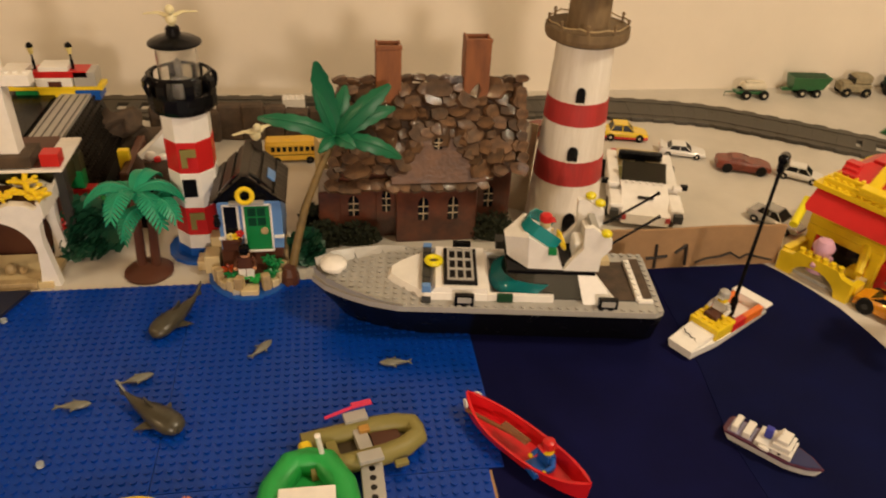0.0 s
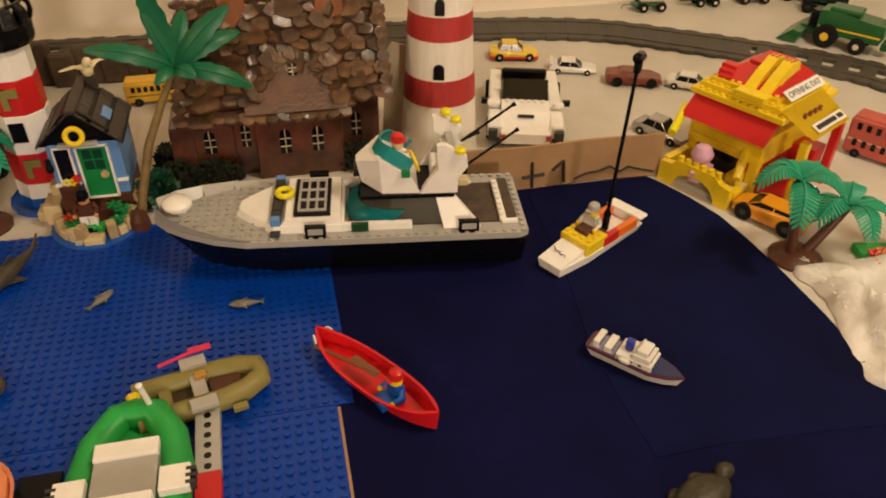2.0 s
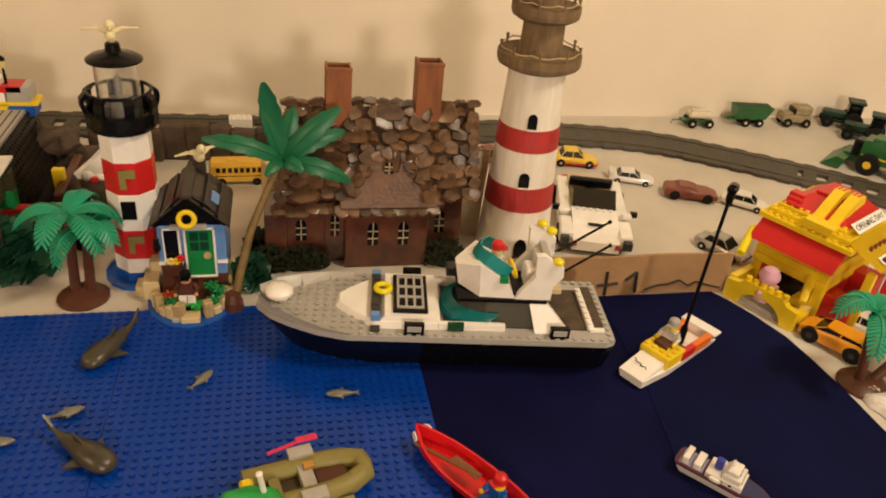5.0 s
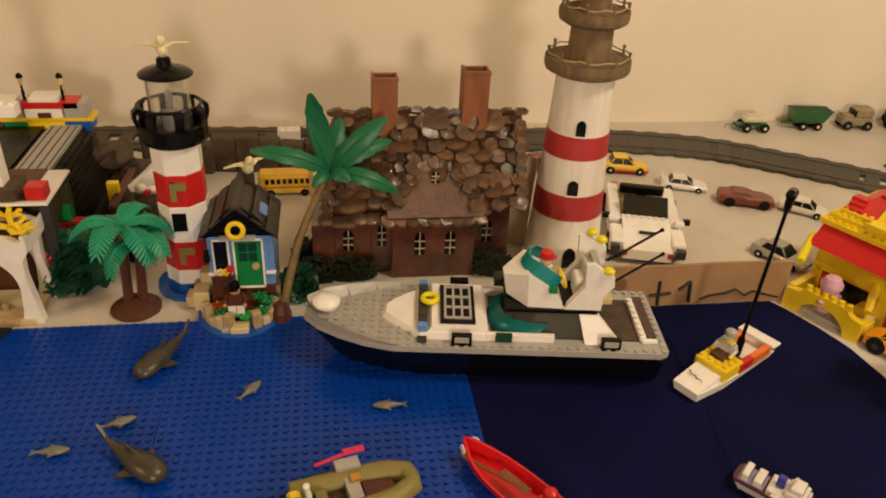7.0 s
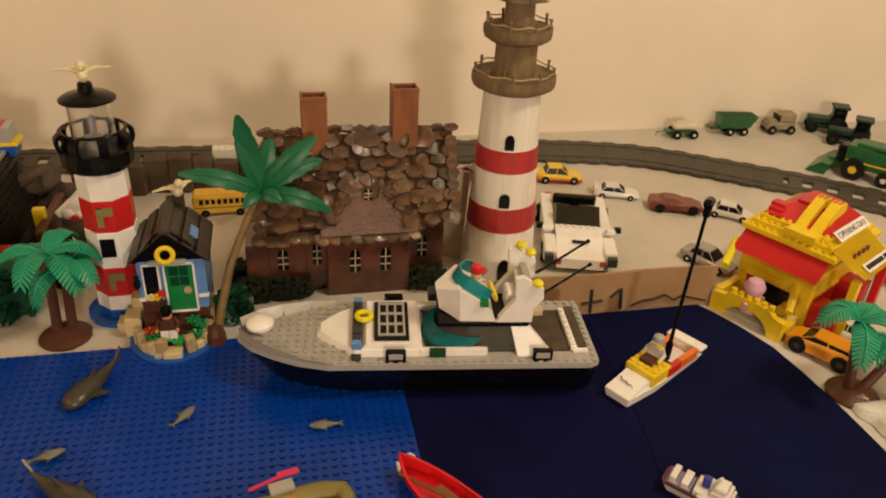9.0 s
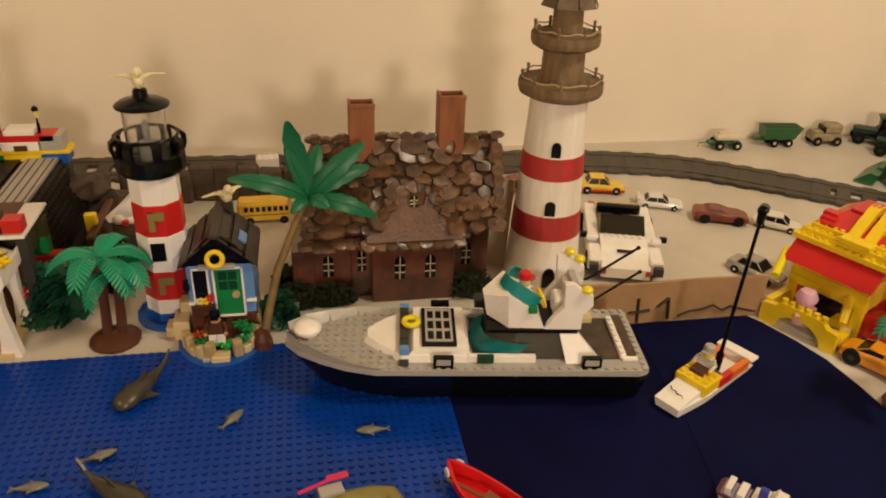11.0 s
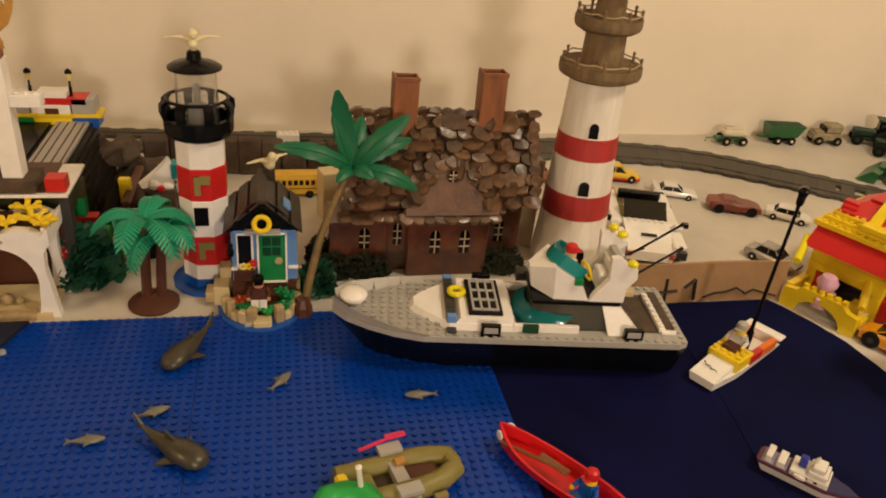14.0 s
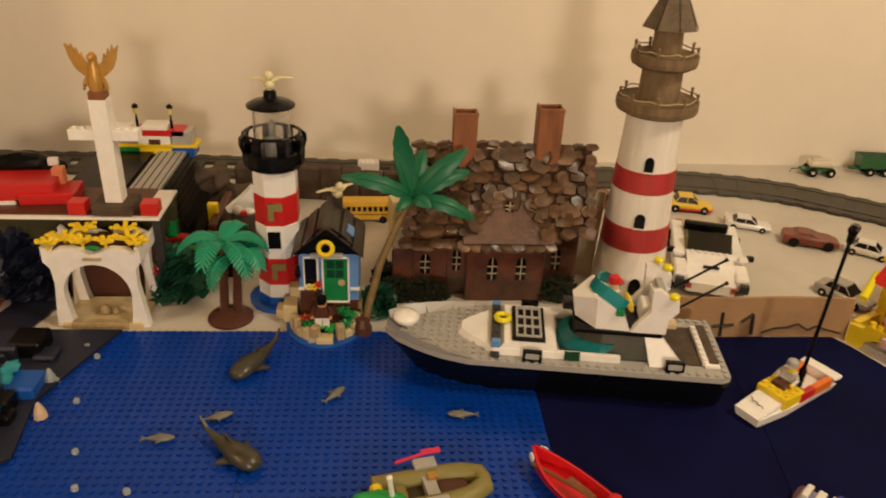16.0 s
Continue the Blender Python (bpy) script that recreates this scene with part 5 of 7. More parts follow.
    prism(hd, [(-0.082, 0.002), (-0.054, 0.002), (-0.050, 0.018), (-0.062, 0.020)], -0.036, 0.036, pose(0, 0, 0, 90, 0, 0))
    part("header", hd, FARM, th, "wide green cutting header")
    part("feeder", box(new_bm(), -0.060, -0.034, -0.008, 0.008, 0.008, 0.022, 0.001), FARM, th)
    sp = new_bm()
    tube(sp, [(0.045, 0.012, 0.046), (0.066, 0.014, 0.040), (0.075, 0.016, 0.031)], 0.0035, n=8)
    part("spout", sp, RUBBER, th)
    part("rear_axle", box(new_bm(), 0.052, 0.064, -0.012, 0.012, 0.010, 0.022, 0.002), FARM, th)
    farm_wheels(th, (-0.020,), 0.021, 0.0165, 0.010, FARMY)
    farm_wheels(th, (0.024,), 0.020, 0.0115, 0.008, CREAM)


farm_set()


def brick_car():
    th = thing("brick_car", (0.478, 0.822, -0.002), 74, "white brick-built convertible with black windscreen and seats", "toy car")
    z = 0.008
    part("chassis", box(new_bm(), -0.078, 0.072, -0.030, 0.030, 0.006, 0.013), DGREY, th)
    hood = new_bm()
    prism(hood, [(-0.085, z), (-0.022, z), (-0.022, 0.032), (-0.050, 0.030), (-0.085, 0.020)], -0.027, 0.027, pose(0, 0, 0, 90, 0, 0))
    part("bonnet", hood, WHITE, th, "white sloped bonnet")
    part("bonnet_studs", studs(new_bm(), [(-0.028, (k - 2.5) * U) for k in range(6)], 0.032), WHITE, th, smooth=True)
    for s in (-1, 1):
        part("front_wing", box(new_bm(), -0.080, -0.040, s * 0.034 - 0.008, s * 0.034 + 0.008, 0.012, 0.028, 0.002), WHITE, th)
        part("side_pod", box(new_bm(), -0.030, 0.066, s * 0.034 - 0.007, s * 0.034 + 0.007, 0.010, 0.030, 0.0015), WHITE, th)
        part("mirror", box(new_bm(), -0.034, -0.028, s * 0.046 - 0.004, s * 0.046 + 0.004, 0.030, 0.036), BLACK, th)
        part("mirror_arm", box(new_bm(), -0.038, -0.030, s * 0.038 - 0.005, s * 0.038 + 0.005, 0.030, 0.0345), WHITE, th)
        part("headlight", box(new_bm(), -0.087, -0.080, s * 0.036 - 0.005, s * 0.036 + 0.005, 0.014, 0.024), DGREY, th)
        part("indicator", box(new_bm(), -0.0865, -0.081, s * 0.025 - 0.003, s * 0.025 + 0.003, 0.013, 0.019), mat("clear red plastic", (0.5, 0.05, 0.05), 0.2, glass=0.3), th)
        wheel(th, -0.056, s * 0.037, 0.012, 0.012, GREY)
        wheel(th, 0.044, s * 0.039, 0.012, 0.012, GREY)
    ws = new_bm()
    prism(ws, [(-0.024, 0.032), (-0.020, 0.032), (0.002, 0.046), (-0.001, 0.047)], -0.026, 0.026, pose(0, 0, 0, 90, 0, 0))
    part("windscreen", ws, mat("black clear plastic", (0.03, 0.028, 0.018), 0.1, glass=0.6), th, "black tinted windscreen")
    part("dashboard", box(new_bm(), -0.020, -0.008, -0.024, 0.024, 0.013, 0.030), BLACK, th)
    part("cockpit_floor", box(new_bm(), -0.020, 0.050, -0.026, 0.026, 0.013, 0.020), OLIVE, th, "olive cockpit floor")
    part("rear_deck", box(new_bm(), 0.040, 0.074, -0.027, 0.027, 0.013, 0.030, 0.001), TAN, th)
    part("roll_bar", box(new_bm(), 0.036, 0.045, -0.027, 0.027, 0.030, 0.042, 0.002), BLACK, th, "black roll bar")
    part("seat_post", box(new_bm(), 0.016, 0.036, -0.006, 0.006, 0.020, 0.032), BLACK, th)
    part("bonnet_vent", box(new_bm(), -0.062, -0.057, -0.009, 0.009, 0.0285, 0.0302), BLACK, th)
    part("rear_bar", box(new_bm(), 0.072, 0.079, -0.033, 0.033, 0.018, 0.026), RED, th)


brick_car()


# ---- restaurant ----
def restaurant():
    th = thing("toy_restaurant", (0.611, 0.587, -0.002), 28.3, "yellow and red brick restaurant with walled front yard", "toy building")
    # front yard
    yd = new_bm()
    n = 14
    prof = [(0.0, 0.0), (0.014, 0.0)] + [(0.039 - 0.025 * math.cos(math.pi * k / n), 0.019 * math.sin(math.pi * k / n)) for k in range(1, n)] + [(0.064, 0.0), (0.080, 0.0), (0.080, 0.022), (0.066, 0.024), (0.062, 0.030), (0.018, 0.030), (0.012, 0.024), (0.0, 0.022)]
    prism(yd, prof, -0.004, 0.004, pose(0.004, 0, 0, 90, 0, 90))
    part("yard_arch", yd, YELLOW, th, "yellow arched yard wall")
    part("arch_stone", box(new_bm(), 0.008, 0.016, 0.012, 0.066, 0, 0.018), GREY, th, "grey studded block")
    part("yard_wall", box(new_bm(), 0.008, 0.048, 0.074, 0.082, 0.008, 0.024), YELLOW, th)
    part("yard_wall", box(new_bm(), 0.008, 0.026, -0.002, 0.006, 0.008, 0.018), YELLOW, th)
    part("yard_floor", box(new_bm(), 0.008, 0.050, 0.004, 0.074, 0.004, 0.012), TAN, th)
    for k in range(6):
        y = 0.017 + k * 0.0085
        part("fence_stud", lathe(new_bm(), [(0.0032, 0.029), (0.0032, 0.034), (0, 0.034)], 10, Matrix.Translation((0.004, y, 0))), YELLOW, th)
    # body
    part("lower_wall", box(new_bm(), 0.046, 0.150, 0.0, 0.078, 0, 0.032), RED, th, "red brick lower wall")
    for x, y in ((0.046, 0.0), (0.046, 0.070), (0.142, 0.0), (0.142, 0.070)):
        part("corner_post", box(new_bm(), x - 0.001, x + 0.009, y - 0.001, y + 0.009, 0, 0.064), YELLOW, th)
    part("shop_opening", box(new_bm(), 0.0452, 0.047, 0.012, 0.064, 0.010, 0.034, 0), PANE, th, "dark shop opening")
    up = new_bm()
    for k in range(3):
        box(up, 0.044 - 0.0002, 0.152, -0.002, 0.080, 0.034 + k * BR, 0.034 + (k + 1) * BR - 0.0002, 0.0005)
    part("upper_wall", up, YELLOW, th, "yellow brick upper wall")
    aw = new_bm()
    prism(aw, [(0.030, 0.062), (0.034, 0.0605), (0.060, 0.082), (0.060, 0.088)], -0.086, 0.006, pose(0, 0, 0, 90, 0, 0))
    part("awning", aw, RED, th, "sloped red awning")
    for k, (x0, x1, y0, y1, z0, z1) in enumerate(((0.046, 0.158, -0.012, 0.090, 0.082, 0.088), (0.052, 0.152, -0.004, 0.084, 0.088, 0.0945), (0.058, 0.146, 0.004, 0.078, 0.0945, 0.100))):
        part("roof_step", box(new_bm(), x0, x1, y0, y1, z0, z1, 0.0006), YELLOW, th, "yellow stepped roof course")
        places = [(x0 + 0.004, y0 + 0.004 + j * U) for j in range(int((y1 - y0) / U))]
        part("roof_studs", studs(new_bm(), places, z1), YELLOW, th, smooth=True)
    side = new_bm()
    v = [side.verts.new(p) for p in ((0.050, 0.000, 0.0950), (0.136, 0.000, 0.0950), (0.128, -0.041, 0.0760), (0.054, -0.041, 0.0760))]
    side.faces.new(v)
    bmesh.ops.solidify(side, geom=side.faces[:], thickness=0.005)
    part("side_canopy", side, YELLOW, th, "yellow sloped side canopy")
    for x in (0.056, 0.126):
        part("canopy_post", box(new_bm(), x, x + 0.008, -0.037, -0.029, 0, 0.069), YELLOW if x < 0.1 else RED, th)
    part("side_wall", box(new_bm(), 0.052, 0.075, -0.030, 0.0, 0.0, 0.03), RED, th)
    part("side_wall", box(new_bm(), 0.110, 0.134, -0.026, 0.0, 0.0, 0.04), RED, th)
    rr = new_bm()
    prism(rr, [(0.060, 0.004), (0.144, 0.004), (0.144, 0.078), (0.060, 0.078)], 0.0995, 0.1115, top=[(0.090, 0.026), (0.134, 0.026), (0.134, 0.060), (0.090, 0.060)])
    part("roof", rr, RED, th, "red hipped roof")
    part("roof_cap", box(new_bm(), 0.092, 0.132, 0.028, 0.058, 0.1112, 0.1150, 0.0008), RED, th)
    # twin yellow arches with red stripes, standing across the near half of the roof
    for y in (0.020, 0.036):
        a = new_bm()
        prism(a, [(0.050, 0.0945), (0.066, 0.0960), (0.088, 0.1080), (0.112, 0.1130), (0.108, 0.1225), (0.094, 0.1235), (0.074, 0.1120)], -0.0055, 0.0055, Matrix.Translation((0, y, 0)) @ pose(0, 0, 0, 90, 0, 0))
        part("roof_arch", a, YELLOW, th, "yellow roof arch")
        for k in (-1, 1):
            part("red_stripe", box(new_bm(), -0.0070, 0.0070, -0.0009, 0.0009, 0, 0.0006, 0, pose(0.1010, y + k * 0.0024, 0.1232, 0, 4, 0)), RED, th)
    part("arch_foot", box(new_bm(), 0.046, 0.062, 0.012, 0.044, 0.0945, 0.1010, 0.0008), YELLOW, th)
    for k, (x, y) in enumerate(((0.066, 0.064), (0.074, 0.068), (0.082, 0.070))):
        part("roof_ledge", box(new_bm(), x - 0.006, x + 0.006, y - 0.008, y + 0.008, 0.0990, 0.1030 + 0.003 * k, 0.0006), RED, th)
    # paper signs
    m1 = pose(0.100, 0.000, 0.1020, 30, 0, 0)
    s1 = part("paper_sign", box(new_bm(), -0.034, 0.034, -0.0062, 0.0062, -0.0004, 0.0004, 0, m1), PAPER, th, "white paper sign reading OPENING DAY")
    letters("OPENING DAY", 0.0092, m1 @ pose(0, -0.0031, 0.0006), INK, s1)
    m2 = pose(0.096, -0.034, 0.0812, 25, 0, 0)
    s2 = part("paper_sign", box(new_bm(), -0.028, 0.028, -0.005, 0.005, -0.0004, 0.0004, 0, m2), PAPER, th, "white paper sign with black bar")
    for k, (a, b) in enumerate(((-0.025, 0.012), (0.015, 0.025))):
        part("bar", box(new_bm(), a, b, -0.0025, 0.0025, 0.0004, 0.0008, 0, m2), INK, s2)
    for k in range(4):
        part("red_peg", box(new_bm(), 0.070 + k * 0.010, 0.074 + k * 0.010, -0.021, -0.018, 0.083, 0.0905), PAINTR, th)
    tb = new_bm()
    tube(tb, [(0.010, 0.080, 0.050), (0.046, 0.090, 0.066)], 0.0045, n=10)
    part("slide", tb, brick("lime yellow", (0.75, 0.66, 0.01)), th, "lime yellow slide", True)
    tb = new_bm()
    tube(tb, [(0.020, 0.006, 0.026), (0.048, 0.016, 0.046)], 0.0045, n=8)
    part("slide", tb, YELLOW, th, "", True)
    part("yard_counter", box(new_bm(), 0.030, 0.046, 0.010, 0.022, 0.012, 0.022), YELLOW, th)
    th.scale = (0.97, 1.0, 1.0)
    return th


restaurant()
pk = new_bm()
lathe(pk, [(0.0105, 0), (0.0115, 0.008), (0.0085, 0.017), (0.006, 0.019)], 14)
for s in (-1, 1):
    tube(pk, [(s * 0.008, 0, 0.014), (s * 0.015, -0.004, 0.011)], 0.003, 0.0025, 8)
ball(pk, (0, 0, 0.027), 0.0105, 2)
lathe(pk, [(0.0108, 0.026), (0.0112, 0.029), (0.0075, 0.036), (0, 0.0385)], 14)
solid("toy_figure", pk, PINK, (0.602, 0.632, 0.010), 20, "pink toy figure with round cap in the yard", "toy figure", smooth=True)

# flower bed and white post
fb = thing("flower_bed", (0.722, 0.478, -0.002), -12, "green plate with red flowers and yellow block", "toy plants")
part("plate", box(new_bm(), -0.034, 0.050, -0.022, 0.022, 0, 0.0075), BGREEN, fb)
part("yellow_block", box(new_bm(), -0.006, 0.020, -0.010, 0.012, 0.0075, 0.020), brick("lime yellow", (0.75, 0.66, 0.01)), fb)
for k in range(9):
    x, y = -0.028 + (k % 5) * 0.008, -0.014 + (k // 5) * 0.014 + random.uniform(-0.003, 0.003)
    fl = new_bm()
    for q in range(5):
        a = 2 * math.pi * q / 5
        ball(fl, (x + 0.003 * math.cos(a), y + 0.003 * math.sin(a), 0.013), 0.0021, 1)
    tube(fl, [(x, y, 0.007), (x, y, 0.013)], 0.001, n=5)
    part("flower", fl, RED if k % 3 else ORANGE, fb)
solid("white_post", box(new_bm(), -0.009, 0.009, -0.009, 0.009, 0, 0.165, 0.001), WHITE, (0.738, 0.486, 0.018), -12, "tall white brick post standing on the flower bed", "post")

# cotton wool surf along the beach
cw = new_bm()
nx, ny = 44, 64
grid = {}
for i in range(nx):
    for j in range(ny):
        u, v = i / (nx - 1), j / (ny - 1)
        x = 0.612 + 0.12 * u + 0.012 * math.sin(v * 9)
        y = 0.22 + 0.27 * v
        edge = min(1, min(u, 1 - u) * 5, min(v, 1 - v) * 5)
        h = 0.032 * edge ** 0.5 * (0.55 + 0.7 * noise.noise(Vector((x * 32, y * 26, 0)))) + 0.006 * edge * noise.noise(Vector((x * 150, y * 150, 3)))
        if u > 0.5:
            h *= 1.1 - 0.5 * (u - 0.5)
        grid[i, j] = cw.verts.new((x + 0.006 * noise.noise(Vector((y * 60, u * 4, 1))), y, max(-0.0015, h - 0.001)))
for i in range(nx - 1):
    for j in range(ny - 1):
        cw.faces.new((grid[i, j], grid[i + 1, j], grid[i + 1, j + 1], grid[i, j + 1]))
for k in range(320):
    v = random.random()
    x, y = 0.606 + 0.03 * random.random(), 0.26 + 0.23 * v
    x = max(x, 0.626)
    p = Vector((x, y, random.uniform(0.001, 0.016)))
    d = Vector((random.uniform(-1, 0.4), random.uniform(-1, 1), random.uniform(-0.2, 0.4))).normalized() * random.uniform(0.003, 0.006)
    s = d.orthogonal().normalized() * 0.0004
    cw.faces.new([cw.verts.new(p - s), cw.verts.new(p + s), cw.verts.new(p + d)])
solid("cotton_wool", cw, COTTON, label="white cotton wool surf heaped along the beach", category="cotton wool", smooth=True)


# ---- small craft ----
def hull_shell(bm, L, W, H, sharp_bow=True, sharp_stern=True, t=0.002, rocker=0.5):
    """An open hull, bow at +x: outer and inner skins joined at the gunwale."""
    n = 20
    rows = []
    for i in range(n + 1):
        u = -1 + 2 * i / n
        k = 1 - abs(u) ** 2.6 if (u > 0 and sharp_bow) or (u < 0 and sharp_stern) else 1.0 - 0.12 * abs(u) ** 4
        w = max(W / 2 * k ** 0.8, 0.0008)
        z = H * (1 + rocker * abs(u) ** 3)
        x = u * L / 2
        wi = max(w - t, 0.0003)
        xi = x * (1 - 2 * t / L)
        rows.append([bm.verts.new(p) for p in ((x * 0.93, 0, 0), (x * 0.97, -w * 0.72, H * 0.15), (x, -w, z), (xi, -wi, z), (xi * 0.95, -wi * 0.7, H * 0.22), (xi * 0.93, 0, H * 0.16), (xi * 0.95, wi * 0.7, H * 0.22), (xi, wi, z), (x, w, z), (x * 0.97, w * 0.72, H * 0.15))])
    for a, b in zip(rows, rows[1:]):
        for q in range(10):
            bm.faces.new((a[q], a[(q + 1) % 10], b[(q + 1) % 10], b[q]))
    bm.faces.new(rows[0])
    bm.faces.new(rows[-1][::-1])
    return bm


cn = thing("canoe", (0.240, 0.4255, 0.001), -54.5, "glossy red plastic canoe with brown paddle", "toy boat")
part("hull", hull_shell(new_bm(), 0.124, 0.034, 0.013, rocker=0.55), CANOE, cn, smooth=True)
for x, s in ((-0.056, 1), (-0.056, -1)):
    part("white_badge", lathe(new_bm(), [(0.0042, -0.0005), (0.0042, 0.0005), (0, 0.0006)], 14, pose(x, s * 0.0068, 0.0145, 90 if s < 0 else -90, 0, 24 * s)), PAPER, cn, "round white badge")
pd = new_bm()
tube(pd, [(-0.052, -0.010, 0.013), (0.004, 0.000, 0.0155)], 0.0016, n=8)
box(pd, -0.022, 0.004, -0.0035, 0.0035, 0.0135, 0.0155, 0.0008)
part("paddle", pd, mat("brown paddle plastic", (0.20, 0.075, 0.03), 0.45), cn, "brown paddle lying along the hull")
figure("toy_figure", (0.2530, 0.4075, 0.0045), -70, BLUE, BLUE, YELLOW, RED, "blue-shirted toy figure with red cap seated in the canoe", seated=True, tall=0.95)


def inflatable(name, at, rz, L, W, r, material, label, bow=True, floor=True):
    th = thing(name, at, rz, label, "toy boat")
    hw = W / 2 - r
    nose = L / 2
    pts = [(-L / 2, -hw, r), (L * 0.12, -hw, r), (L * 0.28, -hw * 0.86, r * 1.05), (L * 0.42, -hw * 0.42, r * 1.15), (nose - r, 0, r * 1.2), (L * 0.42, hw * 0.42, r * 1.15), (L * 0.28, hw * 0.86, r * 1.05), (L * 0.12, hw, r), (-L / 2, hw, r)]
    part("tube", tube(new_bm(), pts, r, r, 14), material, th, smooth=True)
    part("floor", prism(new_bm(), [(-L * 0.46, -hw), (L * 0.16, -hw), (L * 0.40, -hw * 0.3), (L * 0.40, hw * 0.3), (L * 0.16, hw), (-L * 0.46, hw)], 0.001, r * 0.7), material, th)
    part("transom", box(new_bm(), -L * 0.47, -L * 0.43, -hw, hw, 0.001, r * 1.9, 0.0008), material, th)
    return th


rf = inflatable("dinghy", (0.1225, 0.4395, 0.0015), 13, 0.092, 0.045, 0.0078, OLIVE, "olive plastic dinghy with red oars and white mast")
part("mast", lathe(new_bm(), [(0.0048, 0.008), (0.0048, 0.011), (0.002, 0.012), (0.002, 0.040), (0.0024, 0.043), (0, 0.044)], 10, pose(-0.033, -0.009, 0, 6, -8, 0)), WHITE, rf, "white mast", True)
part("motor", box(new_bm(), -0.050, -0.041, -0.006, 0.007, 0.010, 0.020, 0.002), YELLOW, rf, "yellow outboard motor")
for y in (-0.021, 0.0205):
    part("rowlock", box(new_bm(), -0.012, 0.006, y - 0.005, y + 0.005, 0.0145, 0.0185), GREY, rf)
oar = new_bm()
tube(oar, [(-0.026, 0.024, 0.019), (0.004, 0.028, 0.021)], 0.0014, n=7)
box(oar, -0.004, 0.012, 0.025, 0.031, 0.0205, 0.022, 0.0006)
part("oar", oar, brick("dark pink", (0.6, 0.03, 0.10)), rf, "dark red oar")
part("lining", prism(new_bm(), [(-0.040, -0.0148), (0.014, -0.0148), (0.032, -0.005), (0.032, 0.005), (0.014, 0.0148), (-0.040, 0.0148)], 0.0050, 0.0068), mat("dark brown lining", (0.045, 0.030, 0.010), 0.6), rf, "dark brown floor lining")
part("bench", box(new_bm(), -0.008, 0.002, -0.018, 0.018, 0.006, 0.014), GREY, rf)
part("bench", box(new_bm(), -0.030, -0.022, -0.015, 0.015, 0.006, 0.011), OLIVE, rf)
part("crate", box(new_bm(), 0.004, 0.026, -0.012, 0.012, 0.006, 0.0095), BROWN, rf)
part("gold_coin", box(new_bm(), -0.004, 0.004, 0.004, 0.010, 0.014, 0.0175), GOLD, rf)
part("side_clip", box(new_bm(), 0.014, 0.024, -0.029, -0.024, 0.006, 0.010), OLIVE, rf)

gb = inflatable("rescue_boat", (0.080, 0.357, 0.0015), 90, 0.150, 0.076, 0.0105, BGREEN, "bright green inflatable boat with white seat block")
part("seat_block", box(new_bm(), -0.070, 0.030, -0.019, 0.019, 0.008, 0.024, 0.001), GREY, gb, "light grey seat block")
part("seat_front", box(new_bm(), 0.018, 0.031, -0.0192, 0.0192, 0.020, 0.0265, 0.0008), WHITE, gb)
part("seat_back", box(new_bm(), -0.046, -0.014, -0.0195, 0.0195, 0.024, 0.033, 0.0012), WHITE, gb)
for s in (-1, 1):
    part("rowlock", box(new_bm(), -0.012, 0.006, s * 0.030 - 0.009, s * 0.030 + 0.009, 0.020, 0.0265), WHITE, gb)
    for k in range(3):
        part("rowlock_rib", box(new_bm(), -0.010 + k * 0.005, -0.0075 + k * 0.005, s * 0.0395 - 0.003, s * 0.0395 + 0.003, 0.0195, 0.0268, 0.0002), DGREY, gb)
    for x in (-0.030, -0.022):
        part("hole", lathe(new_bm(), [(0.0035, 0.0328), (0.0035, 0.0334), (0, 0.0334)], 12, Matrix.Translation((x, s * 0.004, 0))), PANE, gb)

bmk = thing("jetty_beam", (0.1255, 0.397, 0.0012), 1.5, "light grey pierced brick beam with red end", "brick beam")
part("beam", box(new_bm(), -0.008, 0.008, -0.030, 0.034, 0, 0.0096), GREY, bmk)
for k in range(7):
    y = -0.026 + k * 0.0085
    part("peg_hole", lathe(new_bm(), [(0.0024, 0.0093), (0.0024, 0.0099), (0, 0.0099)], 12, Matrix.Translation((0.0, y, 0))), PANE, bmk)
part("red_end", box(new_bm(), -0.008, 0.008, -0.078, -0.030, 0, 0.0096), RED, bmk, "red brick end")

yb = thing("rowing_boat", (-0.047, 0.386, 0.001), 8, "yellow plastic rowing boat with brown thwarts", "toy boat")
part("hull", hull_shell(new_bm(), 0.072, 0.034, 0.012, rocker=0.2), mat("yellow boat plastic", (0.72, 0.50, 0.03), 0.4), yb, smooth=True)
for x in (-0.016, 0.0, 0.016):
    part("thwart", box(new_bm(), x - 0.0035, x + 0.0035, -0.013, 0.013, 0.007, 0.0095), YELLOW if x else BROWN, yb)
part("lining", box(new_bm(), -0.024, 0.024, -0.010, 0.010, 0.003, 0.0042, 0), BROWN, yb)
ob2 = thing("speedboat", (-0.001, 0.368, 0.001), 92, "faded orange plastic speedboat with white stripe", "toy boat")
part("hull", hull_shell(new_bm(), 0.066, 0.028, 0.011, sharp_stern=False, rocker=0.1), SALMON, ob2, smooth=True)
part("foredeck", prism(new_bm(), [(-0.002, -0.0115), (0.018, -0.009), (0.029, -0.002), (0.029, 0.002), (0.018, 0.009), (-0.002, 0.0115)], 0.010, 0.0135), SALMON, ob2)
part("stripe", box(new_bm(), 0.0, 0.027, -0.0022, 0.0022, 0.0134, 0.0142, 0), PAPER, ob2)
solid("dark_plate", box(new_bm(), 0.010, 0.036, 0.33, 0.392, 0.0014, 0.0046), BLACK, label="black studded plate between the small boats", category="plate")


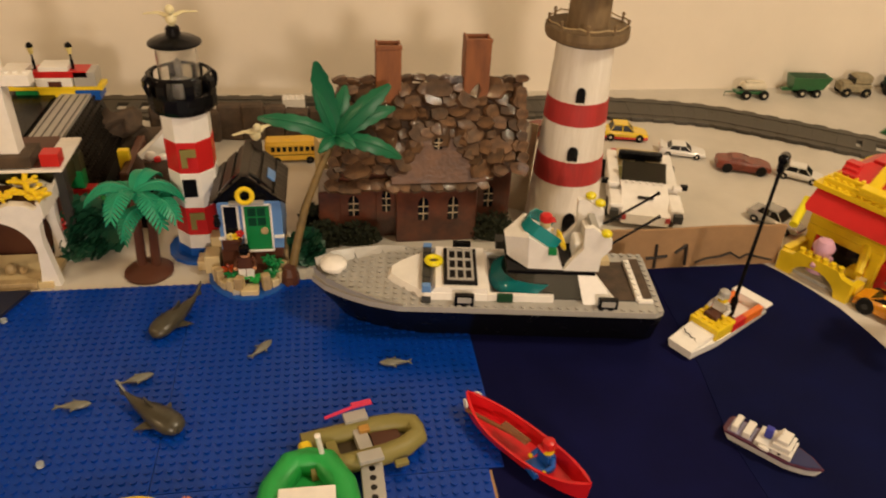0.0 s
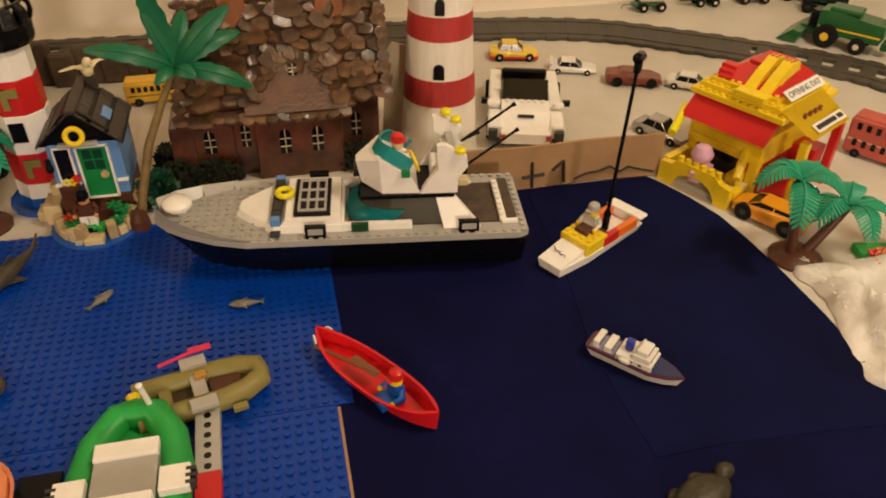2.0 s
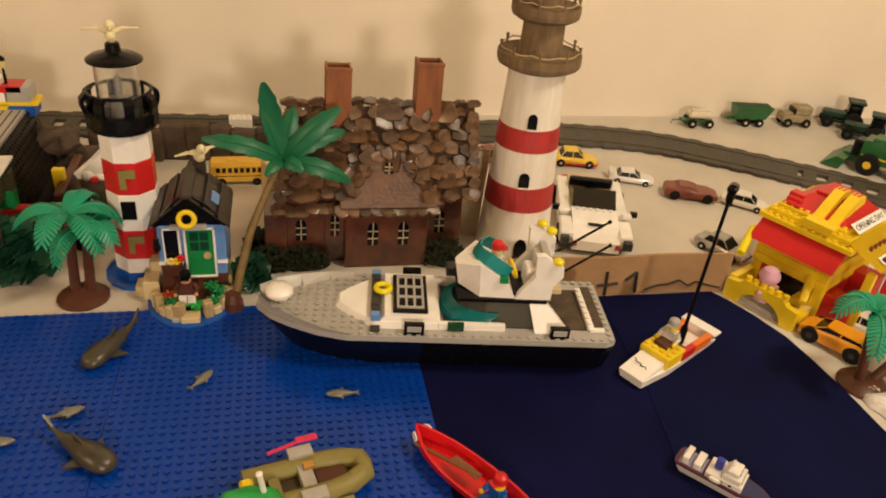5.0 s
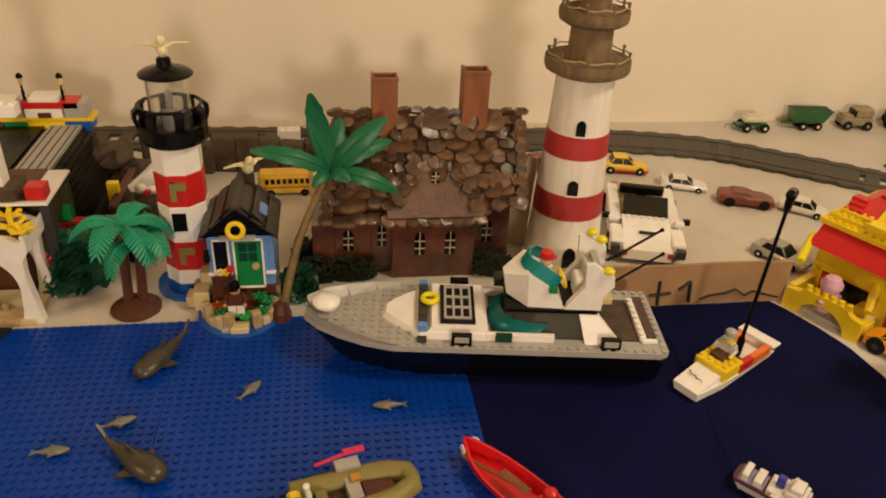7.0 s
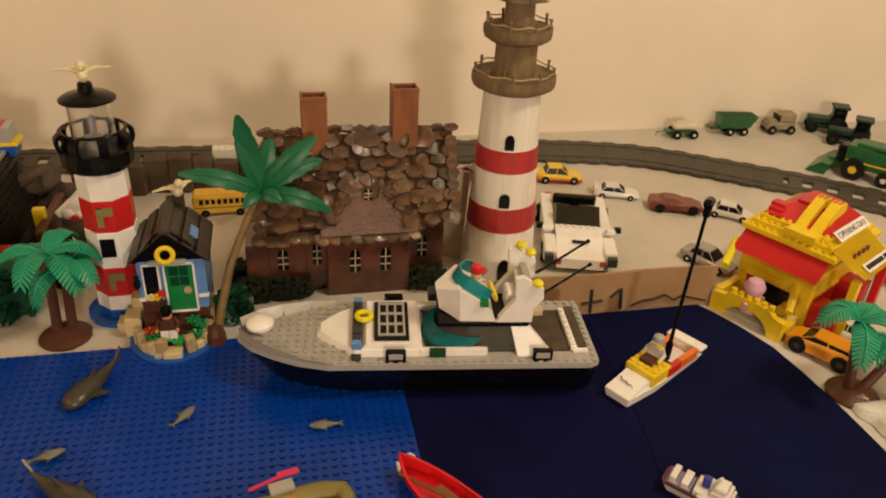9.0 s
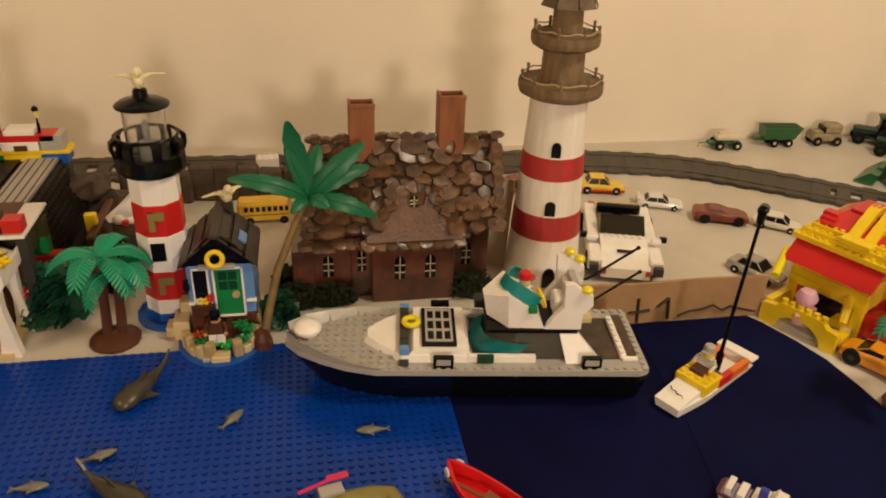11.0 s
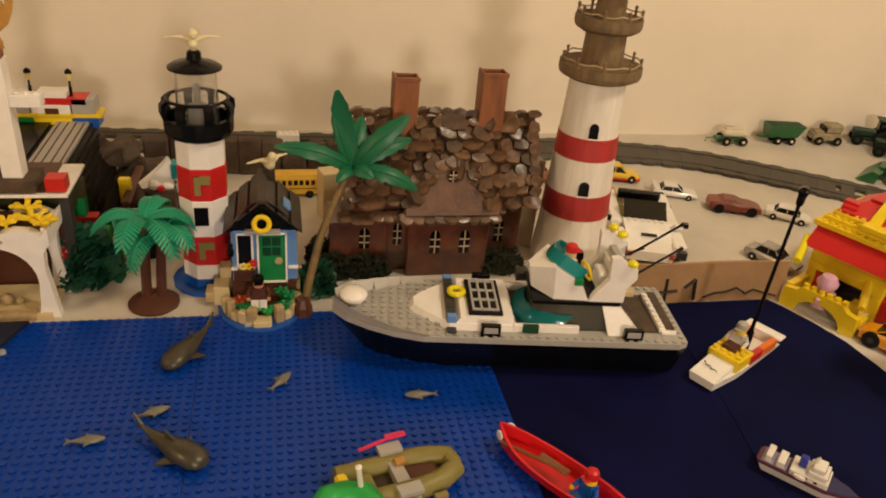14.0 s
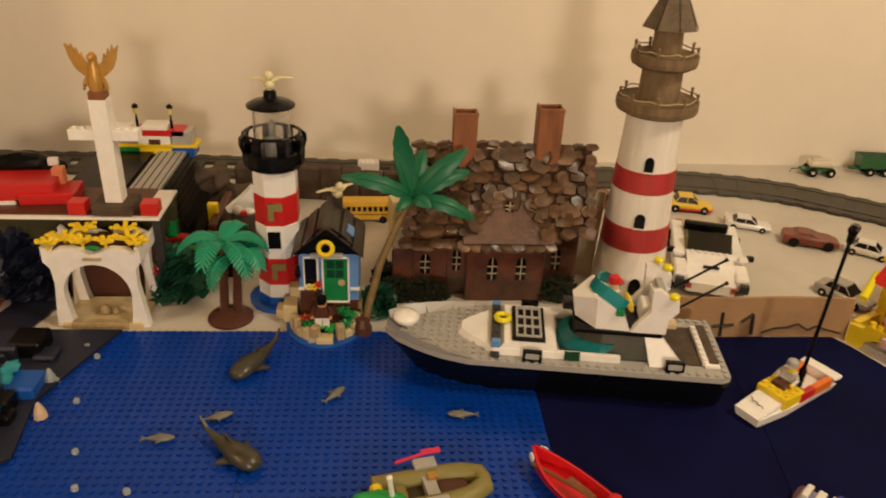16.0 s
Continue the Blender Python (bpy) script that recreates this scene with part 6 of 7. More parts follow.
def motorboat():
    th = thing("motorboat", (0.4590, 0.5565, 0.0008), 210, "white motorboat with yellow cockpit, orange sides and tall mast", "toy boat")
    hull = new_bm()
    prism(hull, [(-0.052, -0.0135), (0.022, -0.0150), (0.058, -0.0115), (0.058, 0.0115), (0.022, 0.0150), (-0.052, 0.0135)], 0.0, 0.0085, top=[(-0.054, -0.0165), (0.020, -0.0165), (0.060, -0.0125), (0.060, 0.0125), (0.020, 0.0165), (-0.054, 0.0165)])
    part("hull", hull, WHITE, th, "white flat-bowed hull")
    bow = new_bm()
    prism(bow, [(0.024, 0.0085), (0.060, 0.0085), (0.060, 0.0095), (0.030, 0.0150), (0.024, 0.0150)], -0.0125, 0.0125, pose(0, 0, 0, 90, 0, 0))
    part("foredeck", bow, WHITE, th)
    m = pose(0.045, 0.0, 0.0128, 0, 12.0, 90)
    sq = new_bm()
    wig = [(-0.0095 + 0.0019 * k, 0.0014 * math.sin(k * 2.1) + (0.0018 if k == 0 else 0)) for k in range(11)]
    tube(sq, [m @ Vector((x, y, 0.0002)) for x, y in wig], 0.0005, n=5)
    part("marker_scribble", sq, INK, th, "black handwritten scribble")
    ck = new_bm()
    box(ck, 0.000, 0.028, -0.0155, 0.0155, 0.0085, 0.0205, 0.0008)
    part("cockpit", ck, YELLOW, th, "bright yellow cockpit block")
    part("cockpit_studs", studs(new_bm(), [(0.006 + i * U, (j - 1.5) * U) for i in range(3) for j in range(4)], 0.0205), YELLOW, th, smooth=True)
    for s in (-1, 1):
        part("red_side", box(new_bm(), -0.016, 0.004, s * 0.0135 - 0.003, s * 0.0135 + 0.003, 0.0085, 0.018), RED, th)
        part("orange_side", box(new_bm(), -0.044, -0.016, s * 0.0135 - 0.003, s * 0.0135 + 0.003, 0.0085, 0.018), ORANGE, th)
    part("seat", box(new_bm(), -0.014, -0.002, -0.010, 0.010, 0.0085, 0.012), BROWN, th)
    part("stern_wing", box(new_bm(), -0.056, -0.044, -0.019, 0.019, 0.016, 0.0190, 0.0008), WHITE, th, "white stern wing")
    part("stern_block", box(new_bm(), -0.052, -0.044, -0.012, 0.012, 0.0085, 0.018), WHITE, th)
    ms = new_bm()
    lathe(ms, [(0.0034, 0.0085), (0.0034, 0.026), (0.0018, 0.030), (0.0016, 0.165)], 10, pose(-0.020, -0.002, 0, -2.0, 0.5, 0))
    part("mast", ms, BLACK, th, "tall thin black mast", True)
    tp = new_bm()
    lathe(tp, [(0.003, 0.163), (0.0035, 0.167), (0.0035, 0.174), (0.002, 0.176)], 10, pose(-0.020, -0.002, 0, -2.0, 0.5, 0))
    lathe(tp, [(0.0045, -0.0055), (0.0045, 0.0055), (0.003, 0.0065)], 12, pose(-0.020, -0.002, 0, -2.0, 0.5, 0) @ Matrix.Translation((0, 0, 0.176)) @ pose(0, 0, 0, 0, 80, 20))
    part("mast_lamp", tp, BLACK, th, "black lamp head", True)
    return th


motorboat()
figure("toy_figure", (0.4560, 0.5565, 0.0185), -60, mat("striped shirt plastic", (0.84, 0.82, 0.76), 0.4, col2=(0.34, 0.32, 0.29), stretch=(0.01, 0.01, 1), scale=420, spread=0.2), BROWN, YELLOW, GREY, "toy figure in striped shirt and grey cap at the wheel", seated=True, tall=0.95)


def mini_ship():
    th = thing("toy_ship", (0.432, 0.406, 0.0006), -47, "small white toy ship with navy bow deck and red hull line", "toy boat")
    out = [(-0.036, -0.006), (-0.034, -0.010), (0.014, -0.0115), (0.028, -0.007), (0.038, 0.0), (0.028, 0.007), (0.014, 0.0115), (-0.034, 0.010), (-0.036, 0.006)]
    part("hull", prism(new_bm(), [(x * 0.9, y * 0.7) for x, y in out], 0, 0.008, top=out), PAINTW, th, "white hull")
    part("hull_line", prism(new_bm(), [(x * 1.012, y * 1.03) for x, y in out], 0.008, 0.0098), mat("maroon enamel", (0.085, 0.018, 0.045), 0.4), th, "dark maroon rail line")
    part("bow_deck", prism(new_bm(), [(0.014, -0.0105), (0.027, -0.0065), (0.0365, 0.0), (0.027, 0.0065), (0.014, 0.0105)], 0.0095, 0.0104), mat("navy deck", (0.02, 0.025, 0.10), 0.5), th, "navy bow deck")
    part("stern_deck", box(new_bm(), -0.033, -0.014, -0.0085, 0.0085, 0.0095, 0.0105, 0), mat("lilac deck", (0.30, 0.28, 0.42), 0.5), th)
    for x0, x1, w, z0, z1 in ((-0.012, 0.016, 0.0100, 0.0098, 0.015), (0.0, 0.014, 0.0088, 0.015, 0.0195), (0.002, 0.011, 0.007, 0.0195, 0.0235), (-0.031, -0.026, 0.008, 0.010, 0.0165), (-0.022, -0.016, 0.0085, 0.010, 0.0155)):
        d = part("deck_house", box(new_bm(), x0, x1, -w, w, z0, z1, 0.0006), PAINTW, th, "white deck house")
        for k in range(4):
            y = -w * 0.7 + k * w * 0.46
            part("window", box(new_bm(), x1 - 0.0003, x1 + 0.0004, y - 0.001, y + 0.001, (z0 + z1) / 2 - 0.0004, (z0 + z1) / 2 + 0.0012, 0), PANE, d)
    for k in range(3):
        for s in (-1, 1):
            part("side_window", box(new_bm(), -0.008 + k * 0.007, -0.0055 + k * 0.007, s * 0.0100 - 0.0004, s * 0.0100 + 0.0004, 0.0118, 0.0134, 0), PANE, th)
    part("funnel", box(new_bm(), -0.008, -0.002, -0.003, 0.003, 0.015, 0.0245, 0.001), mat("cobalt funnel", (0.03, 0.04, 0.35), 0.4), th, "cobalt blue funnel")
    mm = new_bm()
    tube(mm, [(0.004, 0, 0.0235), (0.004, 0, 0.0285)], 0.0007, n=6)
    tube(mm, [(0.004, -0.004, 0.0265), (0.004, 0.004, 0.0265)], 0.0005, n=6)
    part("mast", mm, PAINTW, th)
    for s in (-1, 1):
        part("lifeboat", ball(new_bm(), (-0.004, s * 0.0115, 0.0125), 0.0028, 1, (2.0, 0.8, 0.8)), PAINTW, th, smooth=True)


mini_ship()


# ---- sea animals ----
def fish(at, rz, L, label):
    bm = new_bm()
    prof = [(-0.5, 0.02, 0.03), (-0.38, 0.05, 0.05), (-0.2, 0.11, 0.09), (0.05, 0.17, 0.13), (0.28, 0.14, 0.11), (0.42, 0.08, 0.07), (0.5, 0.02, 0.02)]
    prev = None
    for x, w, h in prof:
        ring = [bm.verts.new((x * L, w * L * math.cos(a), 0.12 * L + h * L * math.sin(a))) for a in (2 * math.pi * k / 10 for k in range(10))]
        if prev:
            for a in range(10):
                bm.faces.new((prev[a], prev[(a + 1) % 10], ring[(a + 1) % 10], ring[a]))
        prev = ring
    z = 0.12 * L
    for pts in (((-0.42, 0, z), (-0.62, 0.13 * L / L, z), (-0.56, 0, z), (-0.62, -0.13, z)), ((0.1, 0.15, z), (-0.08, 0.28, z), (-0.06, 0.13, z)), ((0.1, -0.15, z), (-0.08, -0.28, z), (-0.06, -0.13, z))):
        lo = [bm.verts.new((x * L, y * L, zz - 0.0006)) for x, y, zz in pts]
        hi = [bm.verts.new((x * L, y * L, zz + 0.0006)) for x, y, zz in pts]
        bm.faces.new(hi)
        bm.faces.new(lo[::-1])
        for a in range(len(pts)):
            b = (a + 1) % len(pts)
            bm.faces.new((lo[a], lo[b], hi[b], hi[a]))
    return solid("toy_fish", bm, FISH, at, rz, label, "toy fish", "small grey fish on the blue plates", smooth=True)


for x, y, a in ((0.151, 0.534, 178), (0.038, 0.563, 52), (-0.060, 0.533, 22), (-0.103, 0.506, 3)):
    fish((x, y, 0.0015), a, 0.025, "small grey plastic fish lying on the blue plate")


def shark(at, rz, label):
    th = thing("toy_shark", at, rz, label, "toy shark", "dark grey sharks on the blue plates")
    th.scale = (0.83, 0.83, 0.82)
    bm = new_bm()
    prof = [(-0.036, 0.0018, 0.0022, 0.014), (-0.028, 0.0036, 0.0042, 0.010), (-0.014, 0.0068, 0.0066, 0.0085), (0.0, 0.0105, 0.0085, 0.0088), (0.016, 0.0130, 0.0090, 0.0092), (0.028, 0.0125, 0.0082, 0.0088), (0.035, 0.0090, 0.006, 0.0080), (0.038, 0.004, 0.0025, 0.0074)]
    prev = None
    for x, w, h, z in prof:
        ring = [bm.verts.new((x, w * math.cos(a), z + h * math.sin(a))) for a in (2 * math.pi * k / 14 for k in range(14))]
        if prev:
            for a in range(14):
                bm.faces.new((prev[a], prev[(a + 1) % 14], ring[(a + 1) % 14], ring[a]))
        else:
            bm.faces.new(ring[::-1])
        prev = ring
    bm.faces.new(prev)
    part("body", bm, SHARK, th, smooth=True)

    def fin(name, pts, t):
        f = new_bm()
        n = Vector(t)
        lo = [f.verts.new(Vector(p) - n) for p in pts]
        hi = [f.verts.new(Vector(p) + n) for p in pts]
        f.faces.new(hi)
        f.faces.new(lo[::-1])
        for a in range(len(pts)):
            b = (a + 1) % len(pts)
            f.faces.new((lo[a], lo[b], hi[b], hi[a]))
        part(name, f, SHARK, th)

    fin("dorsal_fin", [(0.012, 0, 0.014), (-0.008, 0, 0.024), (-0.006, 0, 0.011)], (0, 0.0008, 0))
    fin("tail_fin", [(-0.032, 0, 0.012), (-0.046, 0, 0.025), (-0.042, 0, 0.0155), (-0.043, 0, 0.009)], (0, 0.0012, 0))
    for s in (-1, 1):
        fin("side_fin", [(0.018, s * 0.009, 0.006), (0.000, s * 0.022, 0.004), (0.002, s * 0.008, 0.0055)], (0, 0, 0.0008))


shark((-0.041, 0.612, 0.0008), 240, "dark grey toy shark with upturned tail on the blue plate")
shark((-0.041, 0.489, 0.0008), -40, "dark grey toy shark lying on the blue plate")
for x, y in ((-0.193, 0.623), (-0.188, 0.556), (-0.166, 0.492), (-0.112, 0.448), (-0.152, 0.452), (-0.216, 0.585), (-0.208, 0.640), (-0.10, 0.40)):
    solid("clear_stud", lathe(new_bm(), [(0.0030, 0), (0.0030, 0.002), (0.0026, 0.0034), (0, 0.0036)], 10), mat("clear pale plastic", (0.55, 0.62, 0.66), 0.15, glass=0.5, var=0.05), (x, y, 0.0015), label="clear round stud bubble on the blue plate", category="stud", group="clear studs on the water", smooth=True)
tt = new_bm()
ball(tt, (0, 0, 0.007), 0.013, 3, (1.7, 1.0, 0.55))
ball(tt, (0.025, 0.005, 0.008), 0.0065, 2, (1.2, 0.9, 0.8))
for x, y in ((0.009, 0.012), (0.009, -0.012), (-0.011, 0.010), (-0.011, -0.010)):
    ball(tt, (x, y, 0.0025), 0.006, 2, (1.1, 0.9, 0.4))
for v in tt.verts:
    v.co.z += 0.0012 * noise.noise(v.co * 260) if v.co.z > 0.004 else 0
solid("toy_turtle", tt, mat("dark olive turtle", (0.030, 0.026, 0.011), 0.45, var=0.5, scale=160, bump=0.5), (0.425, 0.288, -0.0008), 20, "dark olive toy turtle on the navy felt", "toy animal", smooth=True)

# ---- shore at the memorial end ----


def garden_arch():
    th = thing("garden_arch", (-0.206, 0.700, -0.002), 0, "white arched garden pavilion with yellow flower top", "toy arch")
    n = 14
    inner = [(-0.033 * math.cos(math.pi * k / n), 0.038 + 0.035 * math.sin(math.pi * k / n)) for k in range(n + 1)]
    prof = [(-0.046, 0.0), (-0.028, 0.0), (-0.031, 0.016)] + inner + [(0.031, 0.016), (0.028, 0.0), (0.046, 0.0), (0.040, 0.05), (0.041, 0.068), (0.047, 0.076), (0.047, 0.092), (0.040, 0.084), (0.032, 0.089), (0.018, 0.090), (0.0, 0.083), (-0.018, 0.090), (-0.032, 0.089), (-0.040, 0.084), (-0.047, 0.092), (-0.047, 0.076), (-0.041, 0.068), (-0.040, 0.05)]
    for y in (-0.014, 0.030):
        a = new_bm()
        prism(a, prof, -0.005, 0.005, Matrix.Translation((0, y, 0)) @ pose(0, 0, 0, 90, 0, 0))
        part("arch_panel", a, WHITE, th, "white moulded arch panel")
    for s in (-1, 1):
        part("corner_post", box(new_bm(), s * 0.043 - 0.004, s * 0.043 + 0.004, -0.010, 0.028, 0.074, 0.088), WHITE, th)
    part("floor", box(new_bm(), -0.040, 0.040, -0.022, 0.032, 0, 0.006), TAN, th, "tan floor plate")
    part("front_step", box(new_bm(), -0.030, 0.026, -0.024, -0.016, 0.0, 0.008), SAND, th)
    part("roof_plate", box(new_bm(), -0.040, 0.040, -0.010, 0.030, 0.082, 0.086), BROWN, th)
    part("hanging_bar", box(new_bm(), -0.008, 0.010, -0.0205, -0.018, 0.078, 0.081), SAND, th)
    for k, (x, y, s) in enumerate(((-0.030, 0.0, 1.25), (0.032, 0.0, 1.25), (-0.010, -0.008, 0.8), (0.012, -0.008, 0.8), (-0.042, -0.012, 0.8), (0.044, -0.010, 0.8), (-0.018, 0.020, 1.0), (0.022, 0.020, 1.0))):
        fl = new_bm()
        for q in range(7):
            a = 2 * math.pi * q / 7 + k
            tube(fl, [(x, y, 0.092), (x + 0.011 * s * math.cos(a), y + 0.008 * s * math.sin(a), 0.096 + 0.002 * math.sin(q * 2.0))], 0.0030, 0.0024, 7, 0.6)
            ball(fl, (x + 0.0115 * s * math.cos(a), y + 0.0085 * s * math.sin(a), 0.0965 + 0.002 * math.sin(q * 2.0)), 0.0034, 1, (1, 1, 0.6))
        tube(fl, [(x, y, 0.084), (x, y, 0.094)], 0.0016, n=6)
        part("flower_spray", fl, YELLOW, th, "yellow plastic flower spray")
    part("sprig", ball(new_bm(), (0.002, -0.016, 0.090), 0.006, 1, (1.4, 0.5, 0.5)), GREEN, th)
    part("ornament", ball(ball(new_bm(), (-0.002, -0.004, 0.012), 0.006, 2, (0.9, 0.9, 1)), (0.008, -0.002, 0.009), 0.004, 1), SAND, th, "small cream ornament", True)


garden_arch()


def mountain():
    th = thing("brick_hill", (0, 0, -0.002), 0, "dark brick-built hill with grey ramp and coloured courses", "toy landscape")
    core = new_bm()
    prism(core, [(-0.275, 0.0), (-0.118, 0.0), (-0.150, 0.030), (-0.168, 0.098), (-0.275, 0.098)], -0.945, -0.790, pose(0, 0, 0, 90, 0, 0))
    part("core", core, brick("soot brown", (0.016, 0.013, 0.010), 0.4, 0.25), th, "dark grey sloped hillside")
    part("low_block", box(new_bm(), -0.37, -0.275, 0.79, 0.86, 0, 0.075), BLACK, th, "black brick block")
    ss = new_bm()
    for k in range(9):
        for j in range(18):
            t = k / 9
            x, z = -0.168 + 0.018 * t + (0.032 if t > 0.75 else 0) * (t - 0.75) * 4, 0.098 - 0.068 * t
            lathe(ss, [(0.0024, 0), (0.0024, 0.0017), (0, 0.0017)], 7, pose(x, 0.796 + j * U, z, 0, 75, 0))
    part("slope_studs", ss, brick("soot brown", (0.016, 0.013, 0.010), 0.4, 0.25), th, kind="stuff")
    part("slope_edge", box(new_bm(), -0.150, -0.120, 0.785, 0.80, 0.0, 0.028, 0.001, None), SAND, th)
    for k, (x0, x1, y, z0, z1, m) in enumerate(((-0.36, -0.150, 0.786, 0.072, 0.094, mat("dark olive plastic", (0.035, 0.034, 0.008), 0.5)), (-0.36, -0.22, 0.785, 0.050, 0.072, BROWN), (-0.235, -0.150, 0.785, 0.055, 0.075, GREEN), (-0.22, -0.140, 0.784, 0.034, 0.055, RED), (-0.36, -0.13, 0.786, 0.0, 0.034, BROWN), (-0.165, -0.130, 0.780, 0.030, 0.042, BGREEN), (-0.155, -0.125, 0.778, 0.014, 0.030, SAND))):
        part("course", box(new_bm(), x0, x1, y - 0.008, y + 0.006, z0, z1, 0.0008), m, th, "coloured brick course")
    part("terrace", box(new_bm(), -0.335, -0.150, 0.726, 0.800, 0.100, 0.1030), WHITE, th, "white terrace plate")
    part("terrace_top", box(new_bm(), -0.334, -0.170, 0.731, 0.800, 0.1028, 0.1046), BROWN, th, "dark brown terrace covering")
    part("terrace_support", box(new_bm(), -0.330, -0.156, 0.742, 0.80, 0.070, 0.100), mat("dark olive plastic", (0.035, 0.034, 0.008), 0.5), th)
    part("brown_backing", box(new_bm(), -0.258, -0.152, 0.738, 0.748, 0.0, 0.072), BROWN, th, "brown brick backing behind the arch")
    part("backing_stripe", box(new_bm(), -0.24, -0.17, 0.7365, 0.7385, 0.054, 0.066), PAINTR, th)
    part("side_fill", box(new_bm(), -0.345, -0.258, 0.748, 0.79, 0.0, 0.072), BLACK, th)
    part("terrace_leg", box(new_bm(), -0.160, -0.151, 0.730, 0.742, 0.0, 0.100), DGREY, th)
    for x in (-0.232, -0.160):
        part("red_block", box(new_bm(), x - 0.0085, x + 0.0085, 0.729, 0.745, 0.1045, 0.1175), RED, th)
    part("cross_base", box(new_bm(), -0.216, -0.176, 0.727, 0.760, 0.1045, 0.116), ROCKS, th, "dark transparent base block")
    part("ramp", box(new_bm(), -0.204, -0.170, 0.776, 0.925, 0.098, 0.1022), GREY, th, "light grey plank ramp")
    for k in range(4):
        part("ramp_groove", box(new_bm(), -0.200 + k * 0.0085, -0.1985 + k * 0.0085, 0.778, 0.92, 0.1021, 0.1026, 0), DGREY, th)
    part("side_roof", box(new_bm(), -0.275, -0.21, 0.80, 0.94, 0.098, 0.101), BLACK, th)
    part("brown_post", box(new_bm(), -0.122, -0.112, 0.80, 0.90, 0.0, 0.06, 0.002, Matrix.Translation((0, 0, 0))), BROWN, th)
    rk = new_bm()
    ball(rk, (-0.145, 0.925, 0.065), 0.028, 3, (1, 0.6, 0.6))
    ball(rk, (-0.120, 0.935, 0.025), 0.035, 3, (1, 0.6, 0.9))
    for v in rk.verts:
        v.co += Vector((1, 1, 1)) * 0.010 * noise.noise(v.co * 60)
    part("rock", rk, ROCKS, th, "rounded brown rock")
    # gatehouse
    gh = [(-0.252, -0.226, 0.094, 0.106, GREEN), (-0.228, -0.186, 0.094, 0.108, YELLOW), (-0.188, -0.160, 0.094, 0.106, BLUE), (-0.262, -0.156, 0.106, 0.1105, YELLOW), (-0.228, -0.188, 0.1105, 0.121, WHITE), (-0.252, -0.230, 0.1105, 0.124, GREY), (-0.186, -0.162, 0.1105, 0.128, GREY), (-0.230, -0.170, 0.121, 0.1285, RED), (-0.222, -0.190, 0.1285, 0.134, WHITE), (-0.262, -0.236, 0.124, 0.131, WHITE)]
    for x0, x1, z0, z1, m in gh:
        part("gatehouse_brick", box(new_bm(), x0, x1, 0.924, 0.95, z0, z1, 0.0006), m, th)
    part("gate_arch", box(new_bm(), -0.214, -0.200, 0.9225, 0.926, 0.1108, 0.117), BROWN, th)
    for x in (-0.2285, -0.187):
        lp = new_bm()
        lathe(lp, [(0.0045, 0.124), (0.004, 0.127), (0.0015, 0.129), (0.002, 0.138), (0.0012, 0.140), (0.0012, 0.146)], 8, Matrix.Translation((x, 0.935, 0)))
        lamp_ob = part("street_lamp", lp, BLACK, th, "black lamp post")
        part("lantern", lathe(new_bm(), [(0.0022, 0.146), (0.0034, 0.153), (0.0034, 0.154)], 8, Matrix.Translation((x, 0.935, 0))), brick("pale yellow", (0.75, 0.65, 0.25)), lamp_ob)
        part("lantern_cap", lathe(new_bm(), [(0.004, 0.154), (0.0036, 0.157), (0, 0.160)], 8, Matrix.Translation((x, 0.935, 0))), BLACK, lamp_ob)


mountain()
cr = thing("cross_monument", (-0.1955, 0.743, 0.114), 0, "tall white brick cross topped by gold eagle figure", "monument")
part("upright", box(new_bm(), -0.0085, 0.0085, -0.0085, 0.0085, 0, 0.107), WHITE, cr)
part("arm", box(new_bm(), -0.0335, -0.0085, -0.007, 0.007, 0.066, 0.0765), WHITE, cr)
part("arm", box(new_bm(), 0.0085, 0.0335, -0.007, 0.007, 0.066, 0.0765), WHITE, cr)
part("arm_studs", studs(new_bm(), [(-0.029, 0), (-0.021, 0), (-0.013, 0), (0.013, 0), (0.021, 0), (0.029, 0)], 0.0765), WHITE, cr)
part("plinth", box(new_bm(), -0.0075, 0.0075, -0.0075, 0.0075, 0.107, 0.115), STACK, cr)
eg = new_bm()
lathe(eg, [(0.007, 0.115), (0.0085, 0.124), (0.006, 0.136), (0.004, 0.142), (0.0045, 0.147), (0.002, 0.151), (0, 0.1515)], 12)
wing = [(0.003, 0.126), (0.010, 0.129), (0.0170, 0.135), (0.0215, 0.145), (0.0245, 0.158), (0.0200, 0.1535), (0.0190, 0.158), (0.0160, 0.150), (0.0148, 0.1545), (0.0122, 0.146), (0.0105, 0.150), (0.0082, 0.142), (0.0040, 0.139)]
for s in (-1, 1):
    prism(eg, [(s * x, z) for x, z in wing], -0.0015, 0.0025, pose(0, 0.001, 0, 90, 0, 6 * s))
    tube(eg, [(s * 0.005, 0, 0.130), (s * 0.010, -0.003, 0.121), (s * 0.011, -0.003, 0.116)], 0.0026, 0.0016, 6)
ball(eg, (0.0, -0.004, 0.147), 0.0042, 2, (0.9, 1.3, 1.0))
part("eagle", eg, GOLD, cr, "spread-winged gold eagle", True)

